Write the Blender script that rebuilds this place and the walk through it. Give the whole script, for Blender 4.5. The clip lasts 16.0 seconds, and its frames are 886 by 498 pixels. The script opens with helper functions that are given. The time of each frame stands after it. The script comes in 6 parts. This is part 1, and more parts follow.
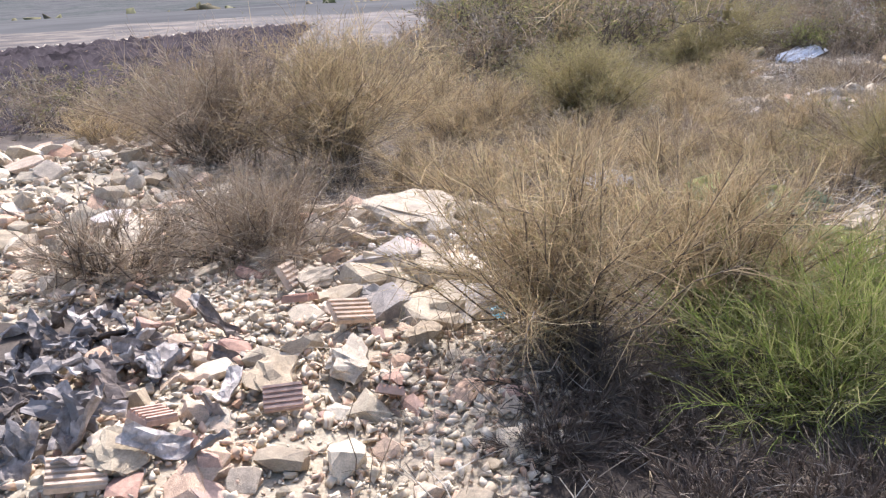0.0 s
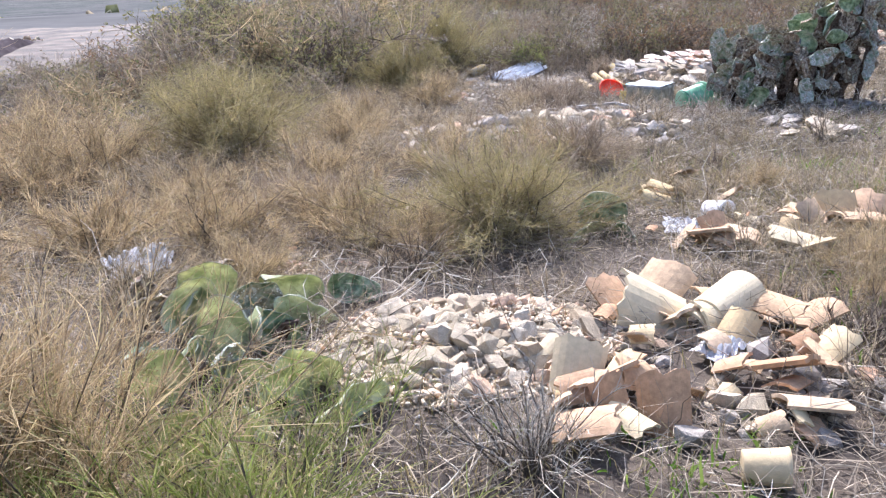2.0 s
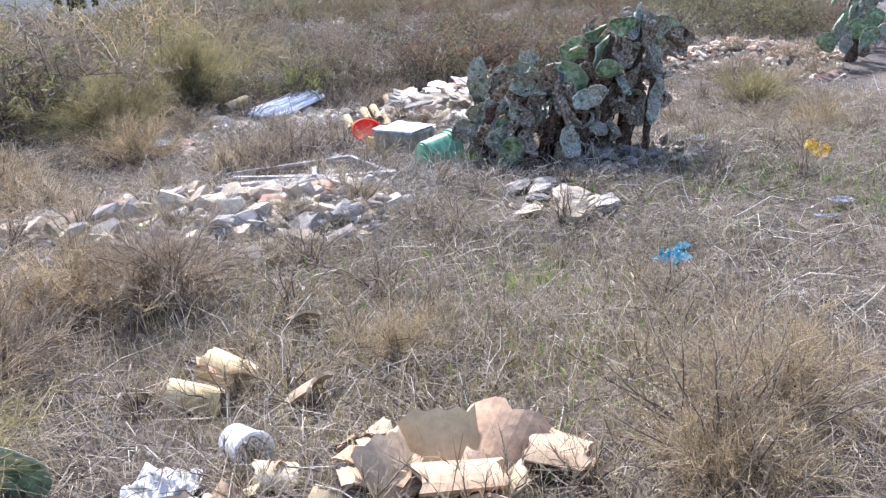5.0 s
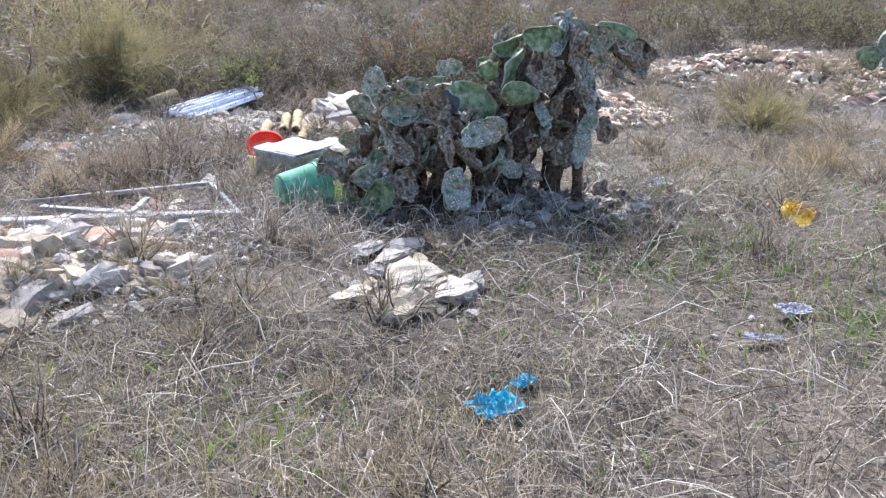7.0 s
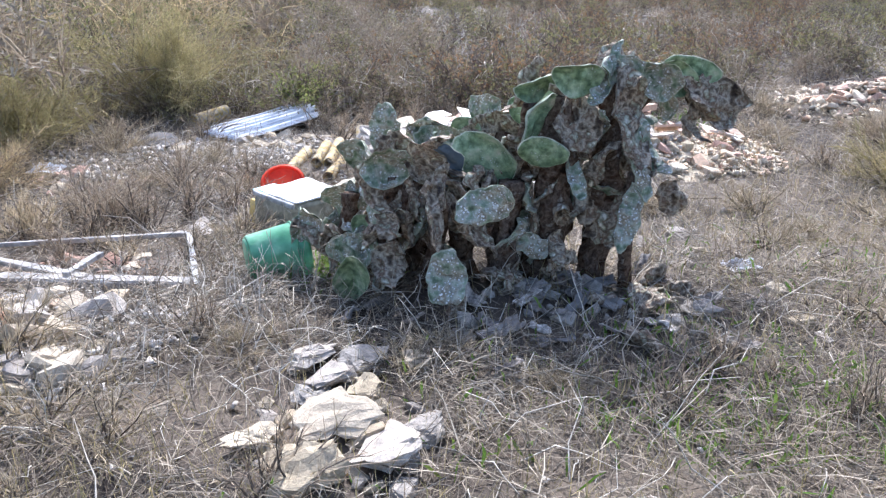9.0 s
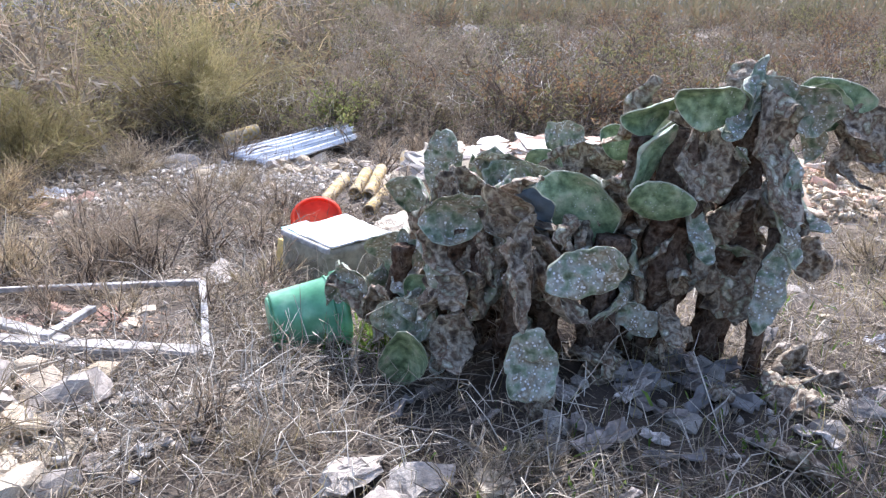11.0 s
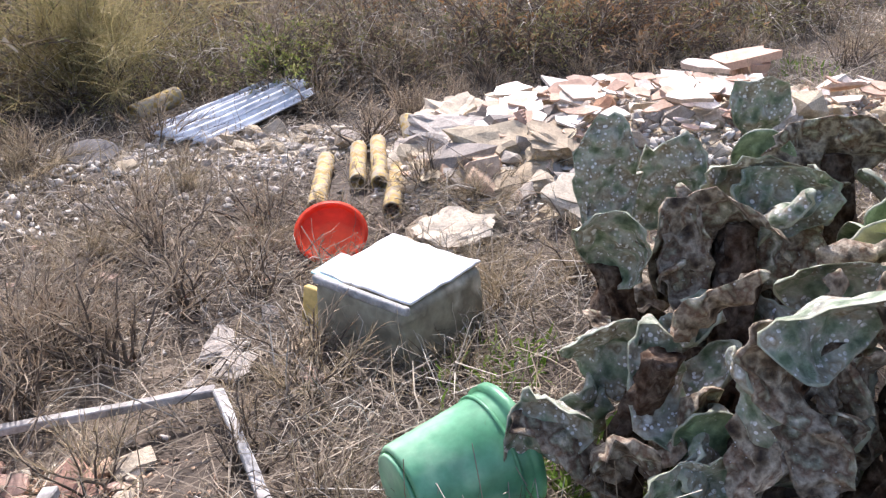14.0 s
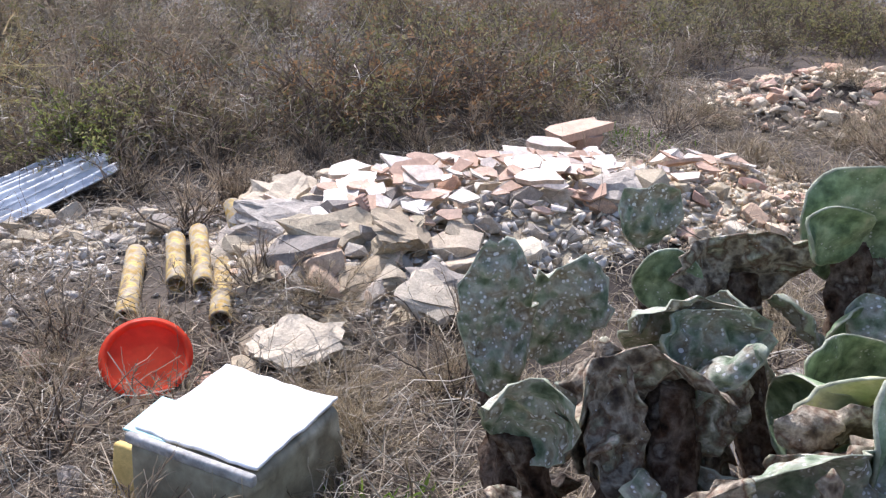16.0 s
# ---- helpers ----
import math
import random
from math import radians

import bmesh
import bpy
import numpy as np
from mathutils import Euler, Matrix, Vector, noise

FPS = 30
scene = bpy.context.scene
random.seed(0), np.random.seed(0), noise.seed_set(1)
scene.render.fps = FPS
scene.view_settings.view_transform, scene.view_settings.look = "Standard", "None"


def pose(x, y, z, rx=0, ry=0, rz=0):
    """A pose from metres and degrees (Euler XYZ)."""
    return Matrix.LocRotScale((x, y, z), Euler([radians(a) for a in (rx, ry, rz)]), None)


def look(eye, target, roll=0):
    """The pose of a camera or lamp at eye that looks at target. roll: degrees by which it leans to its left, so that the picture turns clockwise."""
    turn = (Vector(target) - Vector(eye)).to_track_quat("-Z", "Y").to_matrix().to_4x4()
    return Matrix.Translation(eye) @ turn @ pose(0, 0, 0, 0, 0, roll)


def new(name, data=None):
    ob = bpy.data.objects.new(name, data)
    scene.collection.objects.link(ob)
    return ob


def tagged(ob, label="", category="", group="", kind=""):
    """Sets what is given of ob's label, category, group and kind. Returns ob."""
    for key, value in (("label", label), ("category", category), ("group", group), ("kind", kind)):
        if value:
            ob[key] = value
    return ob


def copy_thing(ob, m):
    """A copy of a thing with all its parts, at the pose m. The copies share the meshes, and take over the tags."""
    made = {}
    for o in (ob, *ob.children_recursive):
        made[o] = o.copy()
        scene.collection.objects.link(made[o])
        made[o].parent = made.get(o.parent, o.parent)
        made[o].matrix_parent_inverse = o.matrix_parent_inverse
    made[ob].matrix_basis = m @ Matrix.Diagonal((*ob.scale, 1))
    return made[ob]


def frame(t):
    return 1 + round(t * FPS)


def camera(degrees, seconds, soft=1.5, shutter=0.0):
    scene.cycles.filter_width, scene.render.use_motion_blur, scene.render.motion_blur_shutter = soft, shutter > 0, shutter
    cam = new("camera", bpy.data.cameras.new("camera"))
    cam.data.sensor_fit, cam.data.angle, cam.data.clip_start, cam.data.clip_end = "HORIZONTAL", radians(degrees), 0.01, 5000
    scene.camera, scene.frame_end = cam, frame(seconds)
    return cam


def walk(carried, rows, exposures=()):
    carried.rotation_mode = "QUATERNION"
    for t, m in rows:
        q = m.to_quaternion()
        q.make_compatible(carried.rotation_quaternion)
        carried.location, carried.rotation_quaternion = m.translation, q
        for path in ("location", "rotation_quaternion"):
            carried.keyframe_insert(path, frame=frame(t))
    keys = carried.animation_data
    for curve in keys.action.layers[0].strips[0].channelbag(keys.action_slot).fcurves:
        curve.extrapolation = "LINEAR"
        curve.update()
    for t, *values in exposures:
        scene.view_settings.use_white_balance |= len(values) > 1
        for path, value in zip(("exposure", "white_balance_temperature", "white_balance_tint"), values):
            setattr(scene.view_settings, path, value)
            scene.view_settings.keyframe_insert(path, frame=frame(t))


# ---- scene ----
cam = camera(56.0, 16.0, 1.3)
PATH = [
    (0.0, pose(0.000, 0.000, 1.500, 70.70, 2.30, -0.80)),
    (0.5, pose(0.466, 0.282, 1.522, 71.90, 2.40, -10.10)),
    (1.0, pose(0.888, 0.596, 1.527, 72.00, 1.80, -14.70)),
    (1.5, pose(1.392, 0.856, 1.516, 72.50, 1.30, -9.70)),
    (2.0, pose(1.782, 1.175, 1.446, 70.90, 1.50, -13.20)),
    (2.5, pose(2.204, 1.446, 1.440, 69.20, -0.30, -12.00)),
    (3.0, pose(2.643, 1.679, 1.451, 67.20, 2.30, -8.20)),
    (3.5, pose(3.043, 1.949, 1.446, 68.90, 1.20, -11.60)),
    (4.0, pose(3.417, 2.258, 1.419, 70.30, 1.80, -13.60)),
    (4.5, pose(3.839, 2.588, 1.473, 70.70, 1.90, -16.30)),
    (5.0, pose(4.202, 2.919, 1.484, 70.70, 2.10, -19.70)),
    (7.5, pose(6.235, 4.321, 1.460, 69.56, 0.47, -13.52)),
    (8.0, pose(6.509, 4.596, 1.473, 70.21, 1.18, -11.63)),
    (8.5, pose(6.830, 4.866, 1.496, 69.68, 0.12, -6.93)),
    (11.0, pose(6.728, 6.045, 1.366, 71.08, -0.84, -3.02)),
    (11.5, pose(6.585, 6.272, 1.303, 67.82, -1.11, -0.61)),
    (12.0, pose(6.497, 6.798, 1.228, 67.27, 2.97, -2.56)),
    (12.5, pose(6.333, 7.094, 1.268, 66.92, -0.36, -4.52)),
    (13.0, pose(6.087, 7.328, 1.292, 63.95, 1.40, -9.63)),
    (13.5, pose(6.024, 7.454, 1.313, 65.19, -0.81, -10.82)),
    (14.0, pose(6.021, 7.688, 1.282, 65.43, 1.78, -12.63)),
    (14.5, pose(6.082, 7.965, 1.270, 65.84, 1.78, -12.83)),
    (15.0, pose(6.055, 8.117, 1.277, 64.89, -0.44, -14.82)),
    (15.5, pose(6.025, 8.202, 1.323, 68.43, -2.26, -20.11)),
    (16.0, pose(6.054, 8.219, 1.323, 68.67, -1.17, -24.92)),
]
EXPOSURES = [(0.0, 1.04, 5800, 19), (0.5, 1.35, 5600, 17), (1.5, 1.45, 5500, 18), (2.5, 1.16, 5750, 20), (3.5, 1.06, 5800, 20),
             (4.5, 1.32, 5450, 18), (5.0, 1.34, 5400, 17), (7.5, 1.28, 5350, 15), (8.5, 1.35, 5400, 15), (11.0, 1.42, 5550, 18),
             (12.5, 1.42, 6050, 21), (14.5, 0.98, 5950, 20), (16.0, 0.84, 5750, 18)]
walk(cam, PATH, EXPOSURES)

# ---------------------------------------------------------------- light
SUN_AZ, SUN_EL = radians(5), radians(47)      # azimuth east of +y, height
world = bpy.data.worlds.new("world")
scene.world = world
world.use_nodes = True
sky = world.node_tree.nodes.new("ShaderNodeTexSky")
sky.sky_type = 'NISHITA'
sky.sun_disc = False
sky.sun_elevation = SUN_EL
sky.sun_rotation = SUN_AZ
sky.dust_density = 3.0
world.node_tree.links.new(sky.outputs[0], world.node_tree.nodes["Background"].inputs[0])
world.node_tree.nodes["Background"].inputs[1].default_value = 0.15
sun_data = bpy.data.lights.new("sun", 'SUN')
sun_data.energy = 3.6
sun_data.angle = radians(0.6)
sun_data.color = (1.0, 0.965, 0.90)
sun = new("sun", sun_data)
sun_way = Vector((math.sin(SUN_AZ) * math.cos(SUN_EL), math.cos(SUN_AZ) * math.cos(SUN_EL), math.sin(SUN_EL)))
sun.matrix_world = look(sun_way * 30, (0, 0, 0))

# ---------------------------------------------------------------- materials
def material(name, colors, rough=0.85, grain=30.0, patch=3.0, vary=0.35, bump=0.3, by="", metal=0.0,
             spots=None, through_light=0.0, spec=0.3):
    """A ramp of colours, picked by island or object and by noise at two scales, with fine relief."""
    m = bpy.data.materials.new(name)
    m.use_nodes = True
    nt = m.node_tree
    bs = nt.nodes["Principled BSDF"]
    bs.inputs["Roughness"].default_value = rough
    bs.inputs["Metallic"].default_value = metal
    bs.inputs["Specular IOR Level"].default_value = spec
    tc = nt.nodes.new("ShaderNodeTexCoord")
    fine = nt.nodes.new("ShaderNodeTexNoise")
    fine.inputs["Scale"].default_value = grain
    fine.inputs["Detail"].default_value = 6
    fine.inputs["Roughness"].default_value = 0.65
    big = nt.nodes.new("ShaderNodeTexNoise")
    big.inputs["Scale"].default_value = patch
    big.inputs["Detail"].default_value = 4
    for n in (fine, big):
        nt.links.new(tc.outputs["Object"], n.inputs["Vector"])
    ramp = nt.nodes.new("ShaderNodeValToRGB")
    el = ramp.color_ramp.elements
    while len(el) < len(colors):
        el.new(0.5)
    for i, c in enumerate(colors):
        el[i].position = i / max(1, len(colors) - 1)
        el[i].color = (*c, 1)
    if by == "island":
        src = nt.nodes.new("ShaderNodeNewGeometry").outputs["Random Per Island"]
    elif by == "object":
        src = nt.nodes.new("ShaderNodeObjectInfo").outputs["Random"]
    else:
        stretch = nt.nodes.new("ShaderNodeMapRange")
        stretch.inputs["From Min"].default_value = 0.3
        stretch.inputs["From Max"].default_value = 0.7
        nt.links.new(big.outputs["Fac"], stretch.inputs["Value"])
        src = stretch.outputs[0]
    nt.links.new(src, ramp.inputs["Fac"])
    col = ramp.outputs["Color"]
    for n, amount in ((fine, vary), (big, vary * 0.8)):
        rng = nt.nodes.new("ShaderNodeMapRange")
        rng.inputs["From Min"].default_value = 0.3
        rng.inputs["From Max"].default_value = 0.7
        rng.inputs["To Min"].default_value = 1 - amount
        rng.inputs["To Max"].default_value = 1 + amount * 0.7
        nt.links.new(n.outputs["Fac"], rng.inputs["Value"])
        mul = nt.nodes.new("ShaderNodeVectorMath")
        mul.operation = 'SCALE'
        nt.links.new(col, mul.inputs[0])
        nt.links.new(rng.outputs[0], mul.inputs["Scale"])
        col = mul.outputs[0]
    if spots:
        sc, size, tint = spots
        vo = nt.nodes.new("ShaderNodeTexVoronoi")
        vo.inputs["Scale"].default_value = sc
        nt.links.new(tc.outputs["Object"], vo.inputs["Vector"])
        add = nt.nodes.new("ShaderNodeMath")
        add.operation = 'MULTIPLY_ADD'
        nt.links.new(fine.outputs["Fac"], add.inputs[0])
        add.inputs[1].default_value = 0.95
        nt.links.new(vo.outputs["Distance"], add.inputs[2])
        near = nt.nodes.new("ShaderNodeMapRange")
        near.inputs["From Min"].default_value = size + 0.45
        near.inputs["From Max"].default_value = size + 0.40
        nt.links.new(add.outputs[0], near.inputs["Value"])
        gate = nt.nodes.new("ShaderNodeMapRange")
        gate.inputs["From Min"].default_value = 0.4
        gate.inputs["From Max"].default_value = 0.5
        nt.links.new(big.outputs["Fac"], gate.inputs["Value"])
        both = nt.nodes.new("ShaderNodeMath")
        both.operation = 'MULTIPLY'
        nt.links.new(near.outputs[0], both.inputs[0])
        nt.links.new(gate.outputs[0], both.inputs[1])
        mix = nt.nodes.new("ShaderNodeMix")
        mix.data_type = 'RGBA'
        nt.links.new(both.outputs[0], mix.inputs[0])
        nt.links.new(col, mix.inputs[6])
        mix.inputs[7].default_value = (*tint, 1)
        col = mix.outputs[2]
    nt.links.new(col, bs.inputs["Base Color"])
    if bump:
        b = nt.nodes.new("ShaderNodeBump")
        b.inputs["Strength"].default_value = bump
        b.inputs["Distance"].default_value = 0.01
        nt.links.new(fine.outputs["Fac"], b.inputs["Height"])
        nt.links.new(b.outputs[0], bs.inputs["Normal"])
    if through_light:
        tr = nt.nodes.new("ShaderNodeBsdfTranslucent")
        nt.links.new(col, tr.inputs["Color"])
        sh = nt.nodes.new("ShaderNodeMixShader")
        sh.inputs[0].default_value = through_light
        nt.links.new(bs.outputs[0], sh.inputs[1])
        nt.links.new(tr.outputs[0], sh.inputs[2])
        nt.links.new(sh.outputs[0], nt.nodes["Material Output"].inputs["Surface"])
    return m


SOIL = material("soil", [(.043, .032, .023), (.091, .068, .047), (.150, .115, .078)], grain=60, patch=1.2, bump=0.6)
DUST = material("rubble_dust", [(.354, .290, .194), (.458, .385, .264), (.395, .310, .207)], grain=70, patch=3, vary=.3, bump=.8)
DARK_SOIL = material("dark_soil", [(.04, .034, .035), (.075, .062, .062), (.055, .046, .046)], grain=9, patch=1.0, bump=0.7, spec=.0)
STRAW = material("straw", [(.139, .110, .065), (.342, .270, .165), (.514, .415, .265), (.214, .165, .096), (.663, .550, .383)], by="island", grain=8, vary=.15, bump=0, through_light=.3)
LITTER = material("litter", [(.049, .039, .027), (.164, .125, .082), (.319, .260, .182), (.095, .070, .047), (.491, .413, .296)], by="island", grain=8, vary=.15, bump=0, through_light=.06)
GREEN_BLADE = material("green_blade", [(.15, .21, .04), (.25, .29, .07), (.42, .37, .17), (.20, .25, .05), (.34, .30, .12)], by="island", grain=8, vary=.15, bump=0, through_light=.45)
FRESH_LEAF = material("fresh_leaf", [(.09, .17, .02), (.16, .26, .04), (.22, .28, .06)], by="island", vary=.15, bump=0, through_light=.45)
TWIG_TAN = material("twig_tan", [(.29, .22, .13), (.45, .35, .205), (.56, .45, .28), (.36, .28, .16)], by="island", grain=8, vary=.15, bump=0, through_light=.45)
TWIG_BROWN = material("twig_brown", [(.156, .120, .081), (.288, .216, .144), (.432, .342, .230), (.216, .156, .103), (.552, .468, .333)], by="island", grain=8, vary=.15, bump=0, through_light=.3)
TWIG_OLIVE = material("twig_olive", [(.196, .167, .066), (.333, .270, .121), (.437, .351, .176), (.230, .213, .077)], by="island", grain=8, vary=.15, bump=0, through_light=.35)
SCRUB_LEAF = material("scrub_leaf", [(.163, .144, .060), (.250, .194, .102), (.350, .275, .156), (.163, .169, .066), (.112, .094, .058)], by="island", vary=.15, bump=0, through_light=.3)
RUST_LEAF = material("rust_leaf", [(.338, .176, .063), (.225, .129, .069), (.405, .247, .115), (.135, .094, .057), (.270, .200, .115)], by="island", vary=.15, bump=0, through_light=.3)
OLIVE_LEAF = material("olive_leaf", [(.156, .156, .054), (.247, .227, .084), (.338, .293, .126), (.104, .104, .048)], by="island", vary=.15, bump=0, through_light=.35)
GREY_LEAF = material("grey_leaf", [(.264, .216, .149), (.144, .114, .081), (.360, .306, .218), (.192, .150, .103)], by="island", vary=.15, bump=0, through_light=.25)
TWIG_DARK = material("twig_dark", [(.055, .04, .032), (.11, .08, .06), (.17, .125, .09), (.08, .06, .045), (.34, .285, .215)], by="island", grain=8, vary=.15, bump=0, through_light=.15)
TWIG_GOLD = material("twig_gold", [(.257, .189, .104), (.446, .331, .176), (.621, .486, .273), (.351, .250, .130), (.189, .135, .085), (.513, .419, .208)], by="island", grain=8, vary=.15, bump=0, through_light=.4)
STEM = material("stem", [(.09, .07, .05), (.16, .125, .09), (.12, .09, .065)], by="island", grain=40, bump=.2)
PALE_STALK = material("pale_stalk", [(.45, .39, .30), (.60, .54, .43)], by="island", grain=40, bump=.1)
LIMESTONE = material("limestone", [(.430, .344, .219), (.503, .413, .280), (.366, .288, .181), (.531, .447, .325), (.466, .361, .227), (.329, .262, .174)], by="object", grain=26, patch=5, vary=.28, bump=.6)
PINK_STONE = material("pink_stone", [(.624, .510, .343), (.603, .400, .255), (.676, .580, .422), (.655, .530, .361), (.520, .300, .176), (.489, .410, .290), (.645, .480, .326)], by="object", grain=26, patch=5, vary=.28, bump=.6)
GRAVEL = material("gravel", [(.582, .475, .317), (.645, .545, .387), (.562, .370, .238), (.468, .380, .255), (.676, .585, .431), (.603, .450, .299)], by="island", grain=30, patch=5, vary=.25, bump=.5)
BRICK_CRUMBS = material("brick_crumbs", [(.359, .228, .141), (.406, .289, .185), (.312, .190, .111), (.429, .342, .244)], by="island", grain=30, patch=5, vary=.25, bump=.5)
PALE_GRAVEL = material("pale_gravel", [(.52, .46, .37), (.66, .61, .53), (.40, .35, .28), (.60, .53, .44)], by="island", grain=30, patch=5, vary=.25, bump=.5)
GREY_STONE = material("grey_stone", [(.35, .305, .245), (.42, .365, .295), (.28, .24, .195), (.47, .40, .315)], by="object", grain=24, patch=5, vary=.3, bump=.6)
TERRACOTTA = material("terracotta", [(.495, .327, .180), (.540, .387, .230), (.450, .258, .131), (.558, .430, .279)], by="object", grain=40, patch=7, vary=.28, bump=.3)
OCHRE = material("ochre_clay", [(.56, .40, .17), (.64, .49, .25), (.50, .34, .14)], grain=40, patch=7, vary=.2, bump=.3)
CREAM_TILE = material("cream_tile", [(.558, .431, .238), (.612, .502, .315), (.495, .361, .187)], by="object", grain=40, patch=7, vary=.15, bump=.2)
PALE_BRICK = material("pale_brick", [(.56, .42, .29), (.60, .48, .35), (.50, .34, .22)], by="object", grain=40, patch=8, vary=.25, bump=.35)
RED_BRICK = material("red_brick", [(.47, .29, .20), (.51, .35, .26), (.42, .24, .16)], by="object", grain=40, patch=8, vary=.25, bump=.4)
SLAB_WHITE = material("slab_white", [(.588, .484, .370), (.676, .598, .490), (.529, .389, .284), (.627, .522, .404)], by="object", grain=30, patch=6, vary=.3, bump=.3, rough=.45, spec=.5)
SLAB_PINK = material("slab_pink", [(.480, .304, .204), (.560, .389, .272)], by="object", grain=36, patch=6, vary=.22, bump=.3)
CACTUS = material("cactus_green", [(.162, .248, .116), (.248, .335, .173), (.313, .378, .221), (.335, .302, .210)], grain=30, patch=15, vary=.45, bump=.7, rough=.55, spots=(80, .17, (.60, .60, .53)), spec=.35, through_light=.12)
CACTUS_SPOT = material("cactus_spotted", [(.172, .236, .129), (.299, .354, .230), (.425, .413, .325), (.230, .189, .123), (.506, .496, .426)], grain=34, patch=20, vary=.5, bump=.9, rough=.65, spots=(70, .31, (.74, .73, .70)), through_light=.1)
CACTUS_PALE = material("cactus_pale", [(.374, .434, .207), (.540, .570, .304), (.690, .690, .428), (.450, .450, .248)], grain=24, patch=9, vary=.35, bump=.5, rough=.6, spots=(60, .14, (.64, .63, .52)), through_light=.38)
CACTUS_BLUE = material("cactus_blue", [(.10, .13, .16), (.15, .18, .20)], grain=22, patch=6, vary=.3, bump=.3, rough=.6, spots=(30, .05, (.6, .6, .6)))
# pale pad margin, lightened further to paint sun catching the edge from behind
CACTUS_RIM_LIT = material("cactus_rim_lit", [(.34, .37, .24), (.45, .46, .34), (.30, .30, .20)], grain=40, patch=16, vary=.35, bump=.6, rough=.7, through_light=.15)
CACTUS_DEAD = material("cactus_dead", [(.079, .052, .037), (.227, .167, .109), (.472, .396, .286), (.157, .096, .059), (.280, .263, .176), (.559, .510, .402)], grain=55, patch=16, vary=.6, bump=1.0, rough=.9, spots=(70, .10, (.56, .55, .51)))
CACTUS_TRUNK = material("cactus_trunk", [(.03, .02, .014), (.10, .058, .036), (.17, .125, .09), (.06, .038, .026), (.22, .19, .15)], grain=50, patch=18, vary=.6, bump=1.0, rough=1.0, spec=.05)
WOOD_PALE = material("weathered_wood", [(.27, .24, .20), (.38, .345, .295), (.47, .44, .39)], grain=50, patch=8, vary=.35, bump=.4)
WOOD_WHITE = material("flaking_white_paint", [(.30, .28, .245), (.45, .43, .39), (.20, .18, .155)], grain=45, patch=12, vary=.35, bump=.3)
CRATE_GREY = material("grey_plastic", [(.286, .255, .170), (.418, .377, .255), (.220, .194, .128), (.506, .459, .332)], grain=16, patch=7, vary=.3, bump=.15, rough=.5, through_light=.15)
CRATE_TOP = material("white_plastic", [(.70, .69, .65), (.82, .82, .80), (.60, .58, .52), (.84, .84, .83)], grain=18, patch=7, vary=.16, bump=.35, rough=.35, spec=.5)
TURQUOISE = material("turquoise_plastic", [(.20, .42, .42), (.28, .50, .50)], grain=20, vary=.1, bump=.1, rough=.45)
GREEN_PLASTIC = material("green_plastic", [(.090, .340, .156), (.180, .460, .242), (.400, .620, .390)], grain=18, patch=6, vary=.22, bump=.08, rough=.35, through_light=.25, spec=.5)
RED_PLASTIC = material("red_plastic", [(.820, .091, .033), (.880, .143, .052)], grain=18, vary=.12, bump=.05, rough=.4, through_light=.65)
YELLOW_PLASTIC = material("yellow_plastic", [(.75, .46, .03), (.80, .55, .05)], grain=18, vary=.1, bump=.05, rough=.4, through_light=.25)
YELLOW_SIDE = material("yellow_side", [(.62, .42, .12), (.70, .52, .20)], grain=40, vary=.2, bump=.4)
PIPE_CLAY = material("lichen_clay", [(.30, .25, .18), (.46, .29, .06), (.36, .31, .23), (.50, .35, .10), (.18, .13, .08)], grain=30, patch=14, vary=.3, bump=.4)
ZINC = material("corrugated_fibre", [(.440, .455, .470), (.540, .554, .564), (.620, .634, .630)], grain=20, patch=4, vary=.15, bump=.15, rough=.5, spec=.5)
BLUE_FILM = material("blue_film", [(.08, .50, .66), (.12, .60, .74), (.45, .72, .78)], grain=20, patch=9, vary=.15, bump=.1, rough=.4, through_light=.4)
WHITE_FILM = material("white_film", [(.720, .706, .688), (.800, .784, .763)], grain=20, patch=9, vary=.1, bump=.1, rough=.4, through_light=.35)
LILAC_FILM = material("lilac_film", [(.30, .29, .32), (.42, .41, .44), (.50, .49, .52)], grain=20, patch=9, vary=.15, bump=.1, rough=.6, through_light=.3)
BURNT = material("burnt_scrap", [(.090, .072, .059), (.285, .239, .196), (.570, .500, .420), (.165, .133, .109)], by="object", grain=30, patch=12, vary=.5, bump=.8, spec=.05)
GREY_SCRAP = material("grey_scrap", [(.180, .158, .136), (.247, .223, .196), (.120, .108, .098)], by="object", grain=24, patch=8, vary=.3, bump=.4)
FIELD = material("field", [(.105, .105, .10), (.135, .13, .12), (.085, .09, .08), (.12, .115, .105)], grain=.15, patch=.012, vary=.25, bump=0, spec=0.0, rough=1.0)
HAZED_HILL = material("hazed_far_hill", [(.425, .425, .386), (.510, .500, .431)], grain=.02, patch=.004, vary=.12, bump=0)
FAR_SCRUB = material("far_scrub", [(.22, .18, .10), (.28, .225, .135), (.18, .165, .085), (.30, .20, .11)], by="island", vary=.15, bump=0, through_light=.2)
CONIFER = material("conifer", [(.03, .045, .025), (.05, .07, .035), (.07, .08, .045)], by="island", vary=.15, bump=0, through_light=.1)


# ---------------------------------------------------------------- building blocks
rng = np.random.default_rng(7)


def sstep(a, b, v):
    u = np.clip((v - a) / (b - a), 0, 1)
    return u * u * (3 - 2 * u)


